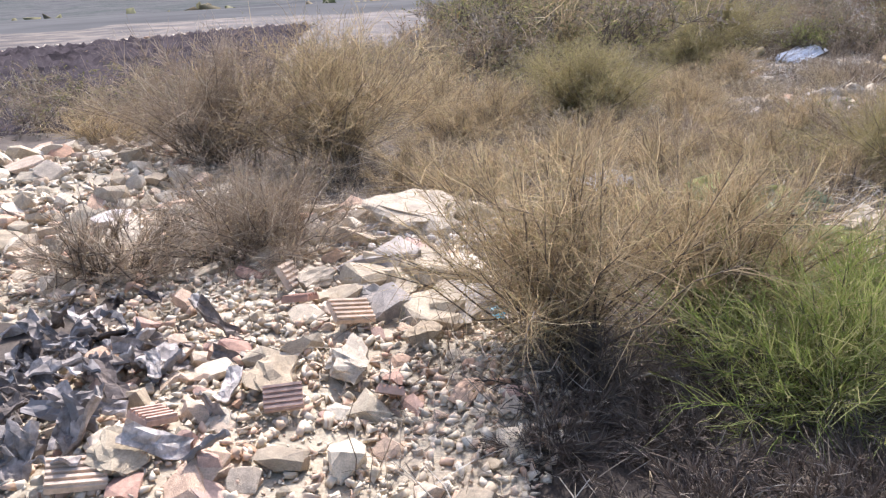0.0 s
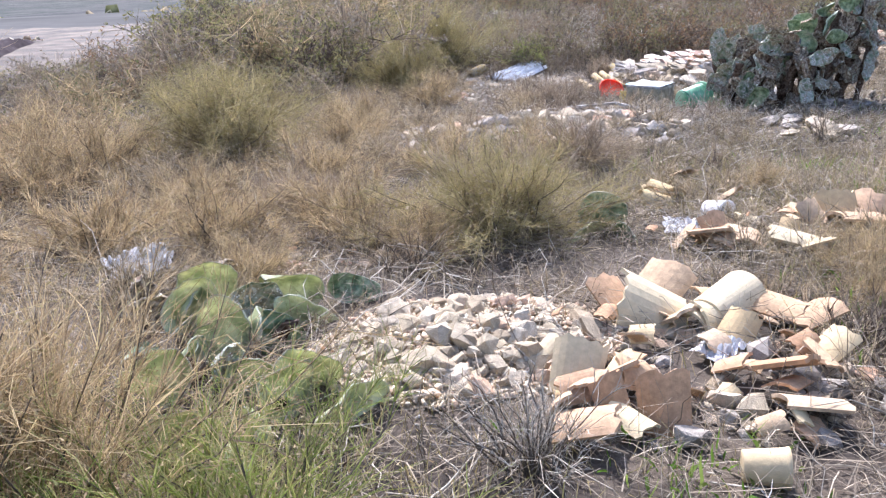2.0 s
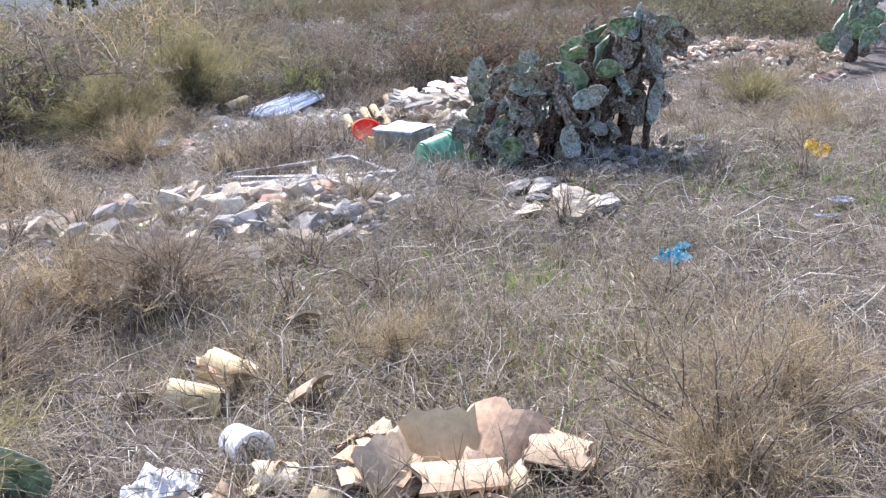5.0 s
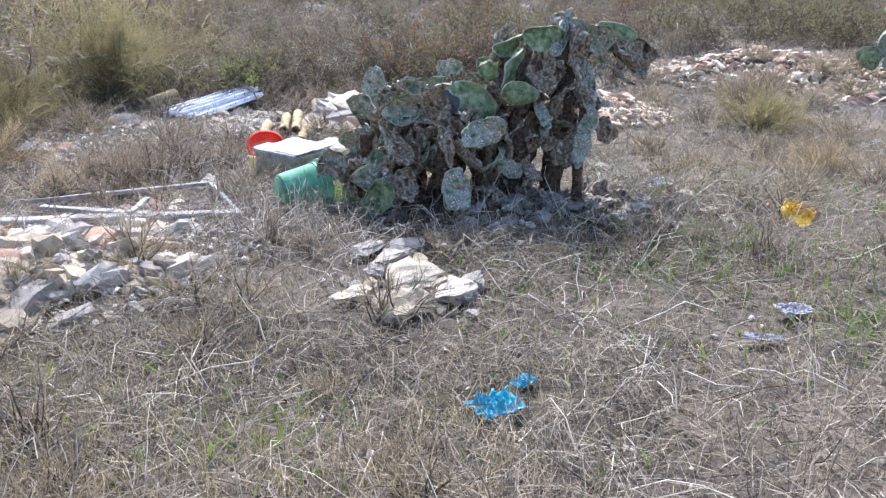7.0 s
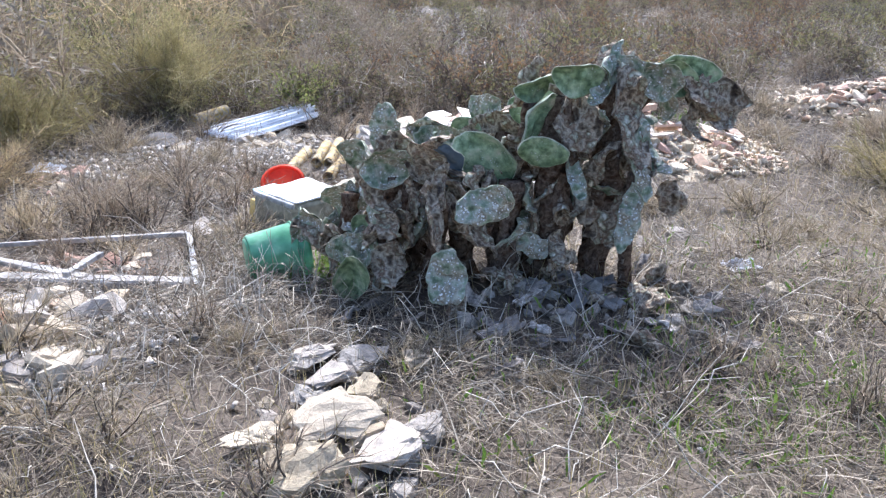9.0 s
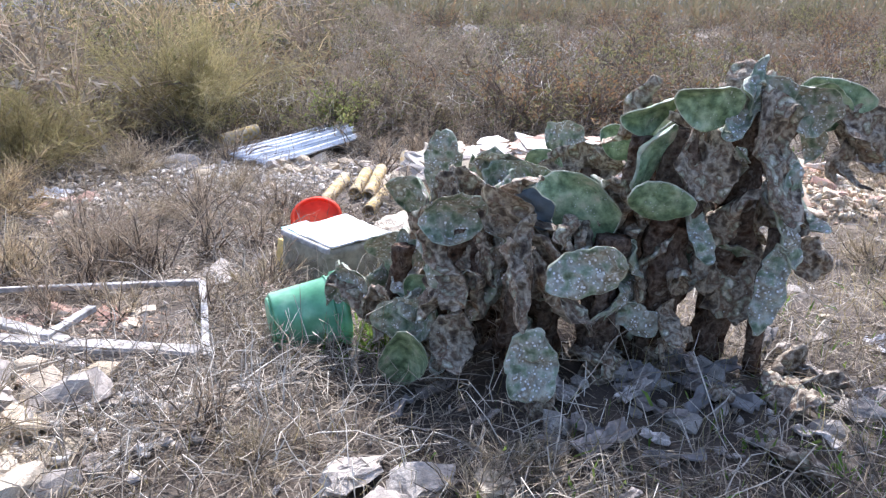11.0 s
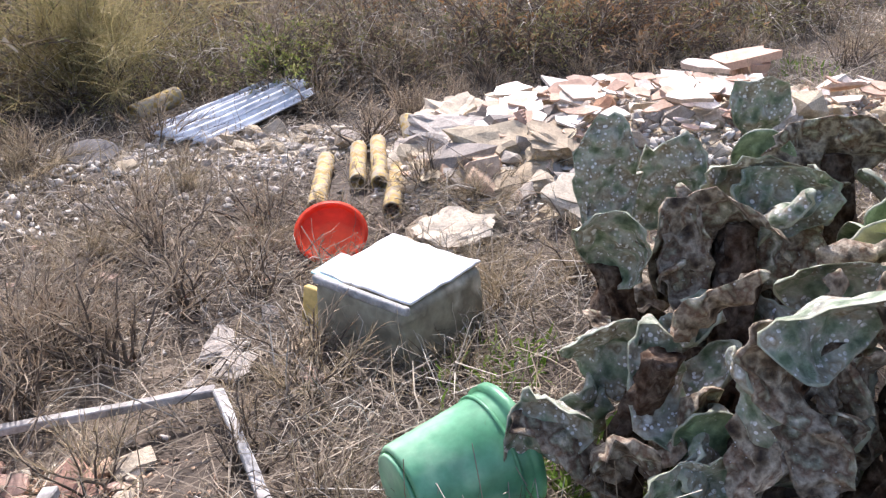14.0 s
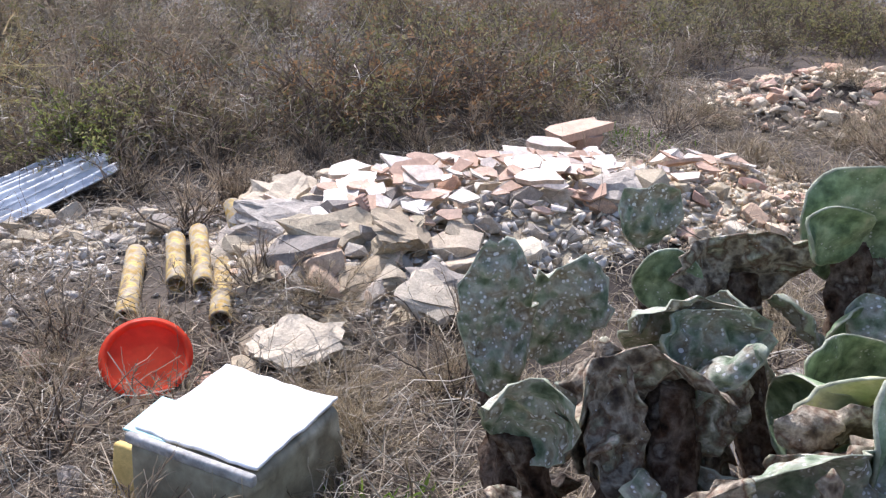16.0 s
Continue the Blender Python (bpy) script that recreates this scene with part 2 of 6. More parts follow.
def ground_z(x, y):
    """Height of the ground: a gentle fall to the north, mounds under the heaps, small unevenness, the valley in the north-west."""
    x, y = np.asarray(x, float), np.asarray(y, float)
    z = -0.13 * sstep(4.5, 7, y) - 0.15 * sstep(8.5, 10.5, y)
    for mx, my, rx, ry, hh in ((-.6, 3.0, 1.0, 1.2, .07), (-3.0, 6.2, 1.3, 1.3, .26), (2.5, 4.0, .5, .4, .13), (4.9, 8.3, .9, .5, .10), (4.0, 8.5, .8, .6, .10), (7.2, 11.6, .6, .45, .08),
                               (7.9, 12.1, 1.2, .75, .22), (9.3, 11.9, 1.0, .6, .14), (13.0, 13.9, 1.5, .8, .36), (4.1, 6.9, .5, .4, .12),
                               (6.72, 7.5, .3, .4, .05), (7.4, 8.9, .7, .5, .05), (-.3, 4.7, .6, .5, .08)):
        z = z + hh * np.exp(-((x - mx) / rx) ** 2 - ((y - my) / ry) ** 2)
    near = 1 - sstep(20, 60, np.hypot(x, y - 6))
    z = z + near * (0.016 * np.sin(5.1 * x + 1.3 * y) * np.sin(4.3 * y - 1.1 * x) + 0.009 * np.sin(13 * x + 7 * y + 1) * np.sin(11 * y - 5 * x)
                    + 0.03 * np.sin(.9 * x + 2) * np.sin(.8 * y))
    d = np.hypot(x, y)
    az = x / np.maximum(np.abs(y), 1e-3)
    valley = sstep(0.10, -0.06, az) * (y > 0)
    z = z - 46 * valley * sstep(19, 520, d)
    z = z - 46 * (1 - valley) * sstep(150, 700, d)
    return z


def gz(x, y):
    return float(ground_z(x, y))


def raw_mesh(name, co, faces, mat, smooth=False):
    """A mesh from numpy arrays: points (n, 3), faces (m, 3) or (m, 4)."""
    me = bpy.data.meshes.new(name)
    co, faces = np.asarray(co, np.float32), np.asarray(faces, np.int32)
    k = faces.shape[1]
    me.vertices.add(len(co))
    me.vertices.foreach_set("co", co.ravel())
    me.loops.add(len(faces) * k)
    me.loops.foreach_set("vertex_index", faces.ravel())
    me.polygons.add(len(faces))
    me.polygons.foreach_set("loop_start", np.arange(0, len(faces) * k, k, dtype=np.int32))
    me.update(calc_edges=True)
    if smooth:
        me.polygons.foreach_set("use_smooth", np.ones(len(faces), bool))
    me.materials.append(mat)
    return me


def bm_mesh(name, bm, mat, smooth=False):
    me = bpy.data.meshes.new(name)
    bm.normal_update()
    for f in bm.faces:
        f.smooth = smooth
    bm.to_mesh(me)
    bm.free()
    me.materials.append(mat)
    return me


def part(name, me, parent, label="", m=None):
    ob = new(name, me)
    ob.parent = parent
    if m is not None:
        ob.matrix_basis = m
    return tagged(ob, label)


def thing(name, label, category, m=None, group="", me=None, kind=""):
    ob = new(name, me)
    if m is not None:
        ob.matrix_basis = m
    return tagged(ob, label, category, group, kind)


def ribbons(P, width, side):
    """Flat blades: paths P (n, k, 3), width (n, k), side (n, 3)."""
    n, k, _ = P.shape
    off = side[:, None, :] * width[:, :, None] * 0.5
    co = np.stack([P - off, P + off], 2).reshape(-1, 3)
    i = np.arange(n)[:, None] * (2 * k) + np.arange(k - 1)[None, :] * 2
    f = np.stack([i, i + 1, i + 3, i + 2], -1).reshape(-1, 4)
    return co, f


def tubes(P, radius, sides=3):
    """Round stalks along paths P (n, k, 3) with radius (n, k)."""
    n, k, _ = P.shape
    ax = P[:, -1] - P[:, 0]
    ax = ax / np.maximum(np.linalg.norm(ax, axis=1, keepdims=True), 1e-6)
    ref = np.where(np.abs(ax[:, 2:3]) > .9, np.array([[1., 0, 0]]), np.array([[0, 0, 1.]]))
    u = np.cross(ax, ref)
    u /= np.maximum(np.linalg.norm(u, axis=1, keepdims=True), 1e-6)
    v = np.cross(ax, u)
    a = np.arange(sides) * 2 * np.pi / sides
    ring = np.cos(a)[None, :, None] * u[:, None, :] + np.sin(a)[None, :, None] * v[:, None, :]
    co = (P[:, :, None, :] + ring[:, None] * radius[:, :, None, None]).reshape(-1, 3)
    base = np.arange(n)[:, None, None] * (k * sides) + np.arange(k - 1)[None, :, None] * sides
    s = np.arange(sides)[None, None, :]
    s2 = (s + 1) % sides
    f = np.stack([base + s, base + s2, base + s2 + sides, base + s + sides], -1).reshape(-1, 4)
    return co, f


def bent_paths(base, way, length, droop, k=4, wob=0.0):
    """Paths that start at base along way and sag by droop towards the tip."""
    n = len(base)
    t = np.linspace(0, 1, k)
    P = base[:, None, :] + way[:, None, :] * (length[:, None] * t)[:, :, None]
    P[:, :, 2] -= (droop * length)[:, None] * (t ** 2)[None, :]
    if wob:
        w = rng.normal(0, wob, (n, k, 3)) * length[:, None, None]
        w[:, 0] = 0
        P = P + w
    return P


def unit(v):
    return v / np.maximum(np.linalg.norm(v, axis=-1, keepdims=True), 1e-9)


def fan(n, spread, up=1.0):
    """Ways that fan out from straight up."""
    a = rng.uniform(0, 2 * np.pi, n)
    r = np.abs(rng.normal(0, spread, n))
    return unit(np.stack([r * np.cos(a), r * np.sin(a), np.full(n, up)], 1))


def sides_for(way):
    r = rng.normal(0, 1, way.shape)
    return unit(np.cross(way, r))


def hull_stone(seed, flat=0.7, count=13):
    """An angular broken stone about one unit wide, as points and triangles."""
    r = random.Random(seed)
    bm = bmesh.new()
    for _ in range(count):
        v = Vector((r.gauss(0, 1), r.gauss(0, 1), r.gauss(0, 1))).normalized()
        c = Vector((max(-.72, min(.72, v.x)), max(-.72, min(.72, v.y)), max(-.6, min(.6, v.z))))
        bm.verts.new((c.x * .68, c.y * .55, c.z * .68 * flat))
    got = bmesh.ops.convex_hull(bm, input=bm.verts)
    bmesh.ops.delete(bm, geom=[g for g in got["geom_interior"] if isinstance(g, bmesh.types.BMVert)], context='VERTS')
    bmesh.ops.triangulate(bm, faces=bm.faces)
    return bm


def hull_arrays(seed, flat=0.7, count=10):
    bm = hull_stone(seed, flat, count)
    bm.verts.ensure_lookup_table()
    bm.verts.index_update()
    co = np.array([v.co[:] for v in bm.verts])
    f = np.array([[v.index for v in q.verts] for q in bm.faces])
    bm.free()
    return co, f


SHAPES = [hull_arrays(100 + i, .45 + .08 * (i % 6), 7 + i % 3) for i in range(10)]


def pebbles(name, xs, ys, sizes, mat, label, category, lift=0.25):
    """Many small stones joined into one piece of stuff."""
    cos, fs, n0 = [], [], 0
    pick = rng.integers(0, len(SHAPES), len(xs))
    zs = ground_z(xs, ys)
    for s, (c0, f0) in enumerate(SHAPES):
        idx = np.nonzero(pick == s)[0]
        if not len(idx):
            continue
        q = unit(rng.normal(0, 1, (len(idx), 4)) * np.array([[1, .35, .35, 1]]))
        w, x, y, z = q.T
        R = np.stack([1 - 2 * (y * y + z * z), 2 * (x * y - z * w), 2 * (x * z + y * w), 2 * (x * y + z * w), 1 - 2 * (x * x + z * z),
                      2 * (y * z - x * w), 2 * (x * z - y * w), 2 * (y * z + x * w), 1 - 2 * (x * x + y * y)], 1).reshape(-1, 3, 3)
        pts = np.einsum('nij,vj->nvi', R, c0) * sizes[idx][:, None, None]
        pts[:, :, 0] += xs[idx][:, None]
        pts[:, :, 1] += ys[idx][:, None]
        pts[:, :, 2] += (zs[idx] + lift * sizes[idx])[:, None]
        cos.append(pts.reshape(-1, 3))
        fs.append((f0[None] + (np.arange(len(idx)) * len(c0))[:, None, None] + n0).reshape(-1, 3))
        n0 += len(idx) * len(c0)
    return thing(name, label, category, me=raw_mesh(name, np.concatenate(cos), np.concatenate(fs), mat), kind="stuff")


# ---------------------------------------------------------------- ground
def ground_axis(lo, hi, step, far_lo, far_hi, grow=1.22):
    a = list(np.arange(lo, hi + step / 2, step))
    s, v = step, lo
    while v > far_lo:
        s *= grow
        v -= s
        a.insert(0, v)
    s, v = step, a[-1]
    while v < far_hi:
        s *= grow
        v += s
        a.append(v)
    return np.array(a)


gx, gy = ground_axis(-4.5, 13.5, .115, -2600, 2600), ground_axis(.5, 15.5, .115, -2600, 3200)
X, Y = np.meshgrid(gx, gy)
Z = ground_z(X, Y) + rng.normal(0, .006, X.shape) * (np.hypot(X - 4, Y - 7) < 14)
ii = (np.arange(len(gy) - 1)[:, None] * len(gx) + np.arange(len(gx) - 1)[None, :]).ravel()
gme = raw_mesh("ground", np.stack([X, Y, Z], -1).reshape(-1, 3), np.stack([ii, ii + 1, ii + 1 + len(gx), ii + len(gx)], 1), SOIL, True)
gme.materials.append(FIELD)
cx, cy = (X[:-1, :-1] + X[1:, 1:]) / 2, (Y[:-1, :-1] + Y[1:, 1:]) / 2
gme.materials.append(DUST)
kinds = (np.hypot(cx, cy) > 34).astype(np.int32)
wave = .18 * np.sin(7 * cx + 2) * np.sin(6 * cy)
for hx, hy, hrx, hry in ((-.55, 2.95, 1.0, 1.5), (-2.75, 5.75, 1.45, 1.65), (-2.2, 4.4, 1.0, .9), (-.3, 4.75, .85, .6), (2.5, 4.0, .58, .42), (7.95, 12.1, 1.3, .8), (9.35, 12.1, 1.1, .8), (5.9, 12.85, .9, .35), (7.25, 11.6, .65, .5), (4.9, 8.35, .8, .4)):
    kinds[((cx - hx) / hrx) ** 2 + ((cy - hy) / hry) ** 2 < 1 + wave] = 2
gme.polygons.foreach_set("material_index", kinds.ravel())
thing("ground", "uneven dry soil with sparse dead grass", "ground", me=gme, kind="structure")

# the dark ploughed strip beyond the scrub, with a pale stony rim
u, v = np.meshgrid(np.linspace(0, 1, 110), np.linspace(0, 1, 90))
sx = (-8.8 + 6.4 * u) * (1 - v) + (-13.0 + 9.4 * u) * v
sy = (9.0 + .7 * u) * (1 - v) + (17.2 + 9.1 * u) * v
edge = np.minimum(np.minimum(u, 1 - u), np.minimum(v, 1 - v))
sz = ground_z(sx, sy) + .03 + .12 * sstep(0, .25, v) * sstep(0, .06, 1 - v) * sstep(0, .05, np.minimum(u, 1 - u)) + rng.normal(0, .05, sx.shape) * (edge > .01) - .06 * (edge < .01)
jj = (np.arange(89)[:, None] * 110 + np.arange(109)[None, :]).ravel()
thing("ploughed_strip", "dark ploughed soil in rough clods", "ground",
              me=raw_mesh("ploughed_strip", np.stack([sx, sy, sz], -1).reshape(-1, 3), np.stack([jj, jj + 1, jj + 111, jj + 110], 1), DARK_SOIL), kind="structure")
t = rng.uniform(0, 1, 260)
pebbles("rim_stones", -13.0 + 9.4 * t + rng.normal(0, .12, 260), 17.3 + 9.1 * t + rng.normal(0, .15, 260), rng.uniform(.05, .2, 260), GRAVEL,
        "pale stones along the rim of a dark field", "stones", .5)

# far hills round the horizon, distance haze painted in as a pale colour
a = np.linspace(0, 2 * np.pi, 181)
ridge = 40 + 60 * (np.sin(3 * a + 1) * .5 + .5) + 25 * np.sin(11 * a) + 12 * np.sin(29 * a + 2)
ring = np.stack([2350 * np.cos(a), 2350 * np.sin(a), ridge], 1)
foot = np.stack([2250 * np.cos(a), 2250 * np.sin(a), np.full(181, -60.)], 1)
kk = np.arange(180)
thing("backdrop", "hills on the horizon with haze put into their pale colour", "hills", me=raw_mesh("backdrop", np.concatenate([foot, ring]), np.stack([kk, kk + 1, kk + 182, kk + 181], 1), HAZED_HILL, True), kind="structure")


# ---------------------------------------------------------------- shrubs
def shrub_meshes(name, height, radius, stems, twigs, twig_mat, leaves=0, leaf_mat=None, spread=.45, twig_w=.0025, leaf=.012, droop=.12, twig_len=.38, seg=3, stray=.5):
    """Meshes of one shrub: woody stems that fan out, fine twigs on them, small leaves."""
    way = fan(stems, spread)
    way[:, :2] *= radius / max(height * spread * .95, .01)
    way = unit(way)
    L = height * rng.uniform(.55, 1.05, stems) / np.maximum(way[:, 2], .72)
    base = np.stack([rng.normal(0, radius * .12, stems), rng.normal(0, radius * .12, stems), np.full(stems, -.02)], 1)
    SP = bent_paths(base, way, L, np.full(stems, droop), 5, .025)
    taper = np.linspace(1, .25, 5)[None, :] * rng.uniform(.003, .007, stems)[:, None]
    out = [("woody_base", raw_mesh(name + "_stems", *tubes(SP, taper), STEM))]
    pick = rng.integers(0, stems, twigs)
    tt = rng.uniform(.12, .98, twigs) ** .8
    f = tt * 4
    i0 = np.minimum(f.astype(int), 3)
    fr = (f - i0)[:, None]
    tb = SP[pick, i0] * (1 - fr) + SP[pick, i0 + 1] * fr
    tw = unit(way[pick] + rng.normal(0, stray, (twigs, 3)) + np.array([0, 0, .15]))
    tl = height * twig_len * rng.uniform(.35, 1.1, twigs)
    TP = bent_paths(tb, tw, tl, rng.uniform(0, .3, twigs), seg, .04)
    wd = twig_w * rng.uniform(.6, 1.4, twigs)[:, None] * np.linspace(1, .45, seg)[None, :]
    out.append(("crown", raw_mesh(name + "_twigs", *ribbons(TP, wd, sides_for(tw)), twig_mat)))
    if leaves:
        p2 = rng.integers(0, twigs, leaves)
        g = rng.uniform(.2, 1, leaves)[:, None]
        lb = TP[p2, 1] * (1 - g) + TP[p2, -1] * g + rng.normal(0, .008, (leaves, 3))
        lw = unit(tw[p2] + rng.normal(0, .8, (leaves, 3)))
        LP = bent_paths(lb, lw, leaf * rng.uniform(.6, 1.6, leaves), np.full(leaves, .2), 2)
        out.append(("foliage", raw_mesh(name + "_leaves", *ribbons(LP, leaf * .45 * np.tile([1, .35], (leaves, 1)), sides_for(lw)), leaf_mat)))
    return out


def shrub(name, label, x, y, meshes, turn=0.0, size=1.0, group="", category="shrub"):
    ob = thing(name, label, category, pose(x, y, gz(x, y), 0, 0, turn) @ Matrix.Scale(size, 4), group)
    ob.matrix_basis = pose(x, y, gz(x, y), 0, 0, turn)
    ob.scale = (size,) * 3
    for pn, me in meshes:
        tagged(part(pn, me, ob), kind="stuff")
    return ob


shrub("dry_shrub", "brown leafless shrub sprawling with fine branching twigs", -1.0, 4.25, shrub_meshes("dry_a", .55, .72, 90, 6500, TWIG_BROWN, 2200, TWIG_GOLD, .75, .0026, stray=.75))
shrub("low_brush", "dark dead brushwood sprawling over rubble", -1.75, 4.0, shrub_meshes("low_a", .42, .8, 70, 2800, TWIG_BROWN, 0, None, .9, .004))
shrub("dry_shrub", "tan and olive broom shrub with dense upright twigs", -.86, 6.85, shrub_meshes("broom_a", 1.25, .9, 150, 11000, TWIG_GOLD, 4000, TWIG_OLIVE, .55, .003, twig_len=.28, stray=.85))
shrub("dry_shrub", "tan broom shrub thin and see-through", -1.75, 6.75, shrub_meshes("broom_b", 1.15, 1.05, 130, 9000, TWIG_BROWN, 3000, TWIG_GOLD, .6, .003, twig_len=.28, stray=.9))
shrub("dry_shrub", "low tan shrub at the edge of a dark field", -2.95, 7.4, shrub_meshes("broom_e", .5, .55, 50, 2600, TWIG_GOLD, 900, TWIG_TAN, .6, .003))
shrub("dry_shrub", "straw-brown shrub with fine twigs over dark litter", .45, 2.95, shrub_meshes("broom_c", .90, .58, 100, 7000, TWIG_GOLD, 3500, TWIG_OLIVE, .6, .0024, twig_len=.30, stray=.8))
shrub("green_shrub", "fresh green broom shrub with straw tips", 1.25, 2.55, shrub_meshes("green_a", .52, .6, 80, 5200, GREEN_BLADE, 1500, GREEN_BLADE, .5, .0026))
shrub("green_shrub", "fresh green broom shrub with straw tips", 1.62, 2.85, shrub_meshes("green_b", .56, .55, 60, 4000, GREEN_BLADE, 2600, TWIG_GOLD, .5, .0026))
shrub("dry_shrub", "tan broom shrub mixed with green stalks", 1.1, 3.2, shrub_meshes("broom_d", .76, .56, 80, 6500, TWIG_GOLD, 2500, TWIG_OLIVE, .45, .0024))
shrub("broom_shrub", "olive-yellow broom shrub, dark inside", 3.05, 5.35, shrub_meshes("olive_a", .60, .80, 120, 11000, TWIG_OLIVE, 5000, TWIG_BROWN, .65, .0024, twig_len=.30, stray=.85))
shrub("broom_shrub", "wide olive-yellow broom shrub", 1.55, 8.6, shrub_meshes("olive_b", .90, 1.2, 140, 11000, TWIG_OLIVE, 6000, TWIG_BROWN, .6, .0036, twig_len=.30, stray=.85))
shrub("broom_shrub", "wide olive-yellow broom shrub", 3.75, 12.6, shrub_meshes("olive_c", .85, .8, 80, 6000, TWIG_OLIVE, 4000, OLIVE_LEAF, .5, .0038, twig_len=.28, stray=.85))
shrub("broom_shrub", "tall olive-yellow broom shrub before dark scrub", 4.75, 14.3, shrub_meshes("olive_d", 1.25, .95, 90, 8000, TWIG_OLIVE, 5000, OLIVE_LEAF, .45, .0038, twig_len=.28, stray=.85))
shrub("dry_shrub", "tall thin brown stalks in a loose tuft", 5.75, 4.75, shrub_meshes("stalk_a", .50, .42, 50, 1500, TWIG_BROWN, 1400, TWIG_OLIVE, .4, .0022, twig_len=.3, stray=.7))
shrub("dry_shrub", "grey-brown tuft of dead twigs", 4.15, 6.95, shrub_meshes("mound_a", .40, .62, 90, 5200, TWIG_BROWN, 1200, TWIG_GOLD, .9, .0028))
shrub("dry_shrub", "grey-brown tuft of dead twigs", 3.35, 6.3, shrub_meshes("mound_b", .42, .62, 80, 4600, TWIG_BROWN, 1200, TWIG_GOLD, .85, .0028))
shrub("twiggy_bush", "small leafless bush of thin dark twigs", 5.15, 10.45, shrub_meshes("twig_a", .42, .36, 50, 1200, TWIG_BROWN, 700, TWIG_BROWN, .45, .0028))
shrub("twiggy_bush", "small leafless bush of thin dark twigs", 4.75, 10.2, shrub_meshes("twig_b", .38, .34, 44, 1100, TWIG_TAN, 400, TWIG_BROWN, .45, .0028))
shrub("twiggy_bush", "reddish dry bush of stiff stalks", 6.95, 12.95, shrub_meshes("twig_c", .36, .25, 46, 700, TWIG_BROWN, 300, TWIG_TAN, .4, .003))
shrub("twiggy_bush", "dry reddish bush at the edge of rubble", 11.6, 12.1, shrub_meshes("twig_d", .5, .4, 50, 1200, TWIG_BROWN, 600, SCRUB_LEAF, .5, .004))
shrub("broom_shrub", "yellow-green broom shrub by rubble", 10.9, 11.0, shrub_meshes("olive_e", .5, .5, 50, 2400, TWIG_OLIVE, 1500, TWIG_OLIVE, .5, .004))
shrub("dry_shrub", "loose dry tuft with pale stalks", .9, 6.0, shrub_meshes("tuft_c", .46, .85, 60, 4600, TWIG_GOLD, 300, TWIG_TAN, .8, .0032, seg=3))
shrub("dry_shrub", "loose dry tuft with pale stalks", 2.05, 6.5, shrub_meshes("tuft_d", .40, .85, 60, 4600, TWIG_BROWN, 300, TWIG_TAN, .9, .0032, seg=3))
shrub("dry_shrub", "pale bent stalks leaning over the ground", 2.5, 3.2, shrub_meshes("tuft_e", .32, .3, 40, 700, PALE_STALK, 0, None, 1.0, .002))

shrub("green_shrub", "small dark green leafy bush before brown scrub", 6.15, 14.15, shrub_meshes("green_c", .55, .34, 30, 600, STEM, 1800, GREEN_BLADE, .5, .004, .028))
tuft = shrub_meshes("tuft_f", .4, .7, 40, 1700, STRAW, 0, None, .9, .0032, seg=3)
first_tuft = shrub("grass_tussock", "wide tussock of bent straw-coloured stalks", .62, 4.25, tuft, 10, .8, "dry tussocks", "tussock")
for x, y, tn, sc in ((1.15, 5.0, 80, .9), (1.1, 7.3, 200, 1.1), (2.7, 7.6, 140, 1.0), (.1, 6.3, 30, 1.0), (2.4, 9.9, 300, 1.2), (3.4, 9.4, 20, 1.1), (3.0, 10.9, 99, 1.2), (.9, 9.2, 222, 1.2), (4.2, 10.3, 160, .8),
                     (5.2, 11.3, 60, .7), (5.55, 12.1, 130, .6), (4.6, 12.7, 210, .9), (6.75, 10.55, 10, .55), (6.95, 11.3, 190, .6), (7.25, 10.6, 250, .55), (10.4, 10.2, 30, .8), (9.6, 9.9, 120, .6),
                     (5.9, 11.2, 77, .55), (8.8, 10.6, 300, .7), (11.4, 10.4, 200, .9), (10.6, 12.6, 10, .8), (11.0, 13.6, 90, .9), (-1.0, 5.9, 44, .9), (5.3, 6.2, 99, .55), (4.7, 7.4, 20, .6), (6.78, 10.4, 140, .5), (6.86, 10.75, 20, .45), (4.9, 8.0, 70, .5), (4.2, 8.1, 160, .6), (4.5, 8.8, 250, .5), (3.7, 8.6, 10, .6), (7.1, 8.2, 45, .4), (6.3, 8.3, 200, .45), (7.5, 7.9, 90, .4), (12.3, 12.9, 20, .9), (13.3, 13.2, 120, 1.0), (12.7, 13.6, 220, .8), (14.0, 13.5, 60, .9), (11.7, 12.7, 300, .9), (13.1, 12.4, 170, .9), (11.4, 11.6, 70, .9), (12.2, 11.9, 40, .9)):
    ob = copy_thing(first_tuft, pose(x, y, gz(x, y), 0, 0, tn))
    ob.scale = (sc, sc, sc * .8)

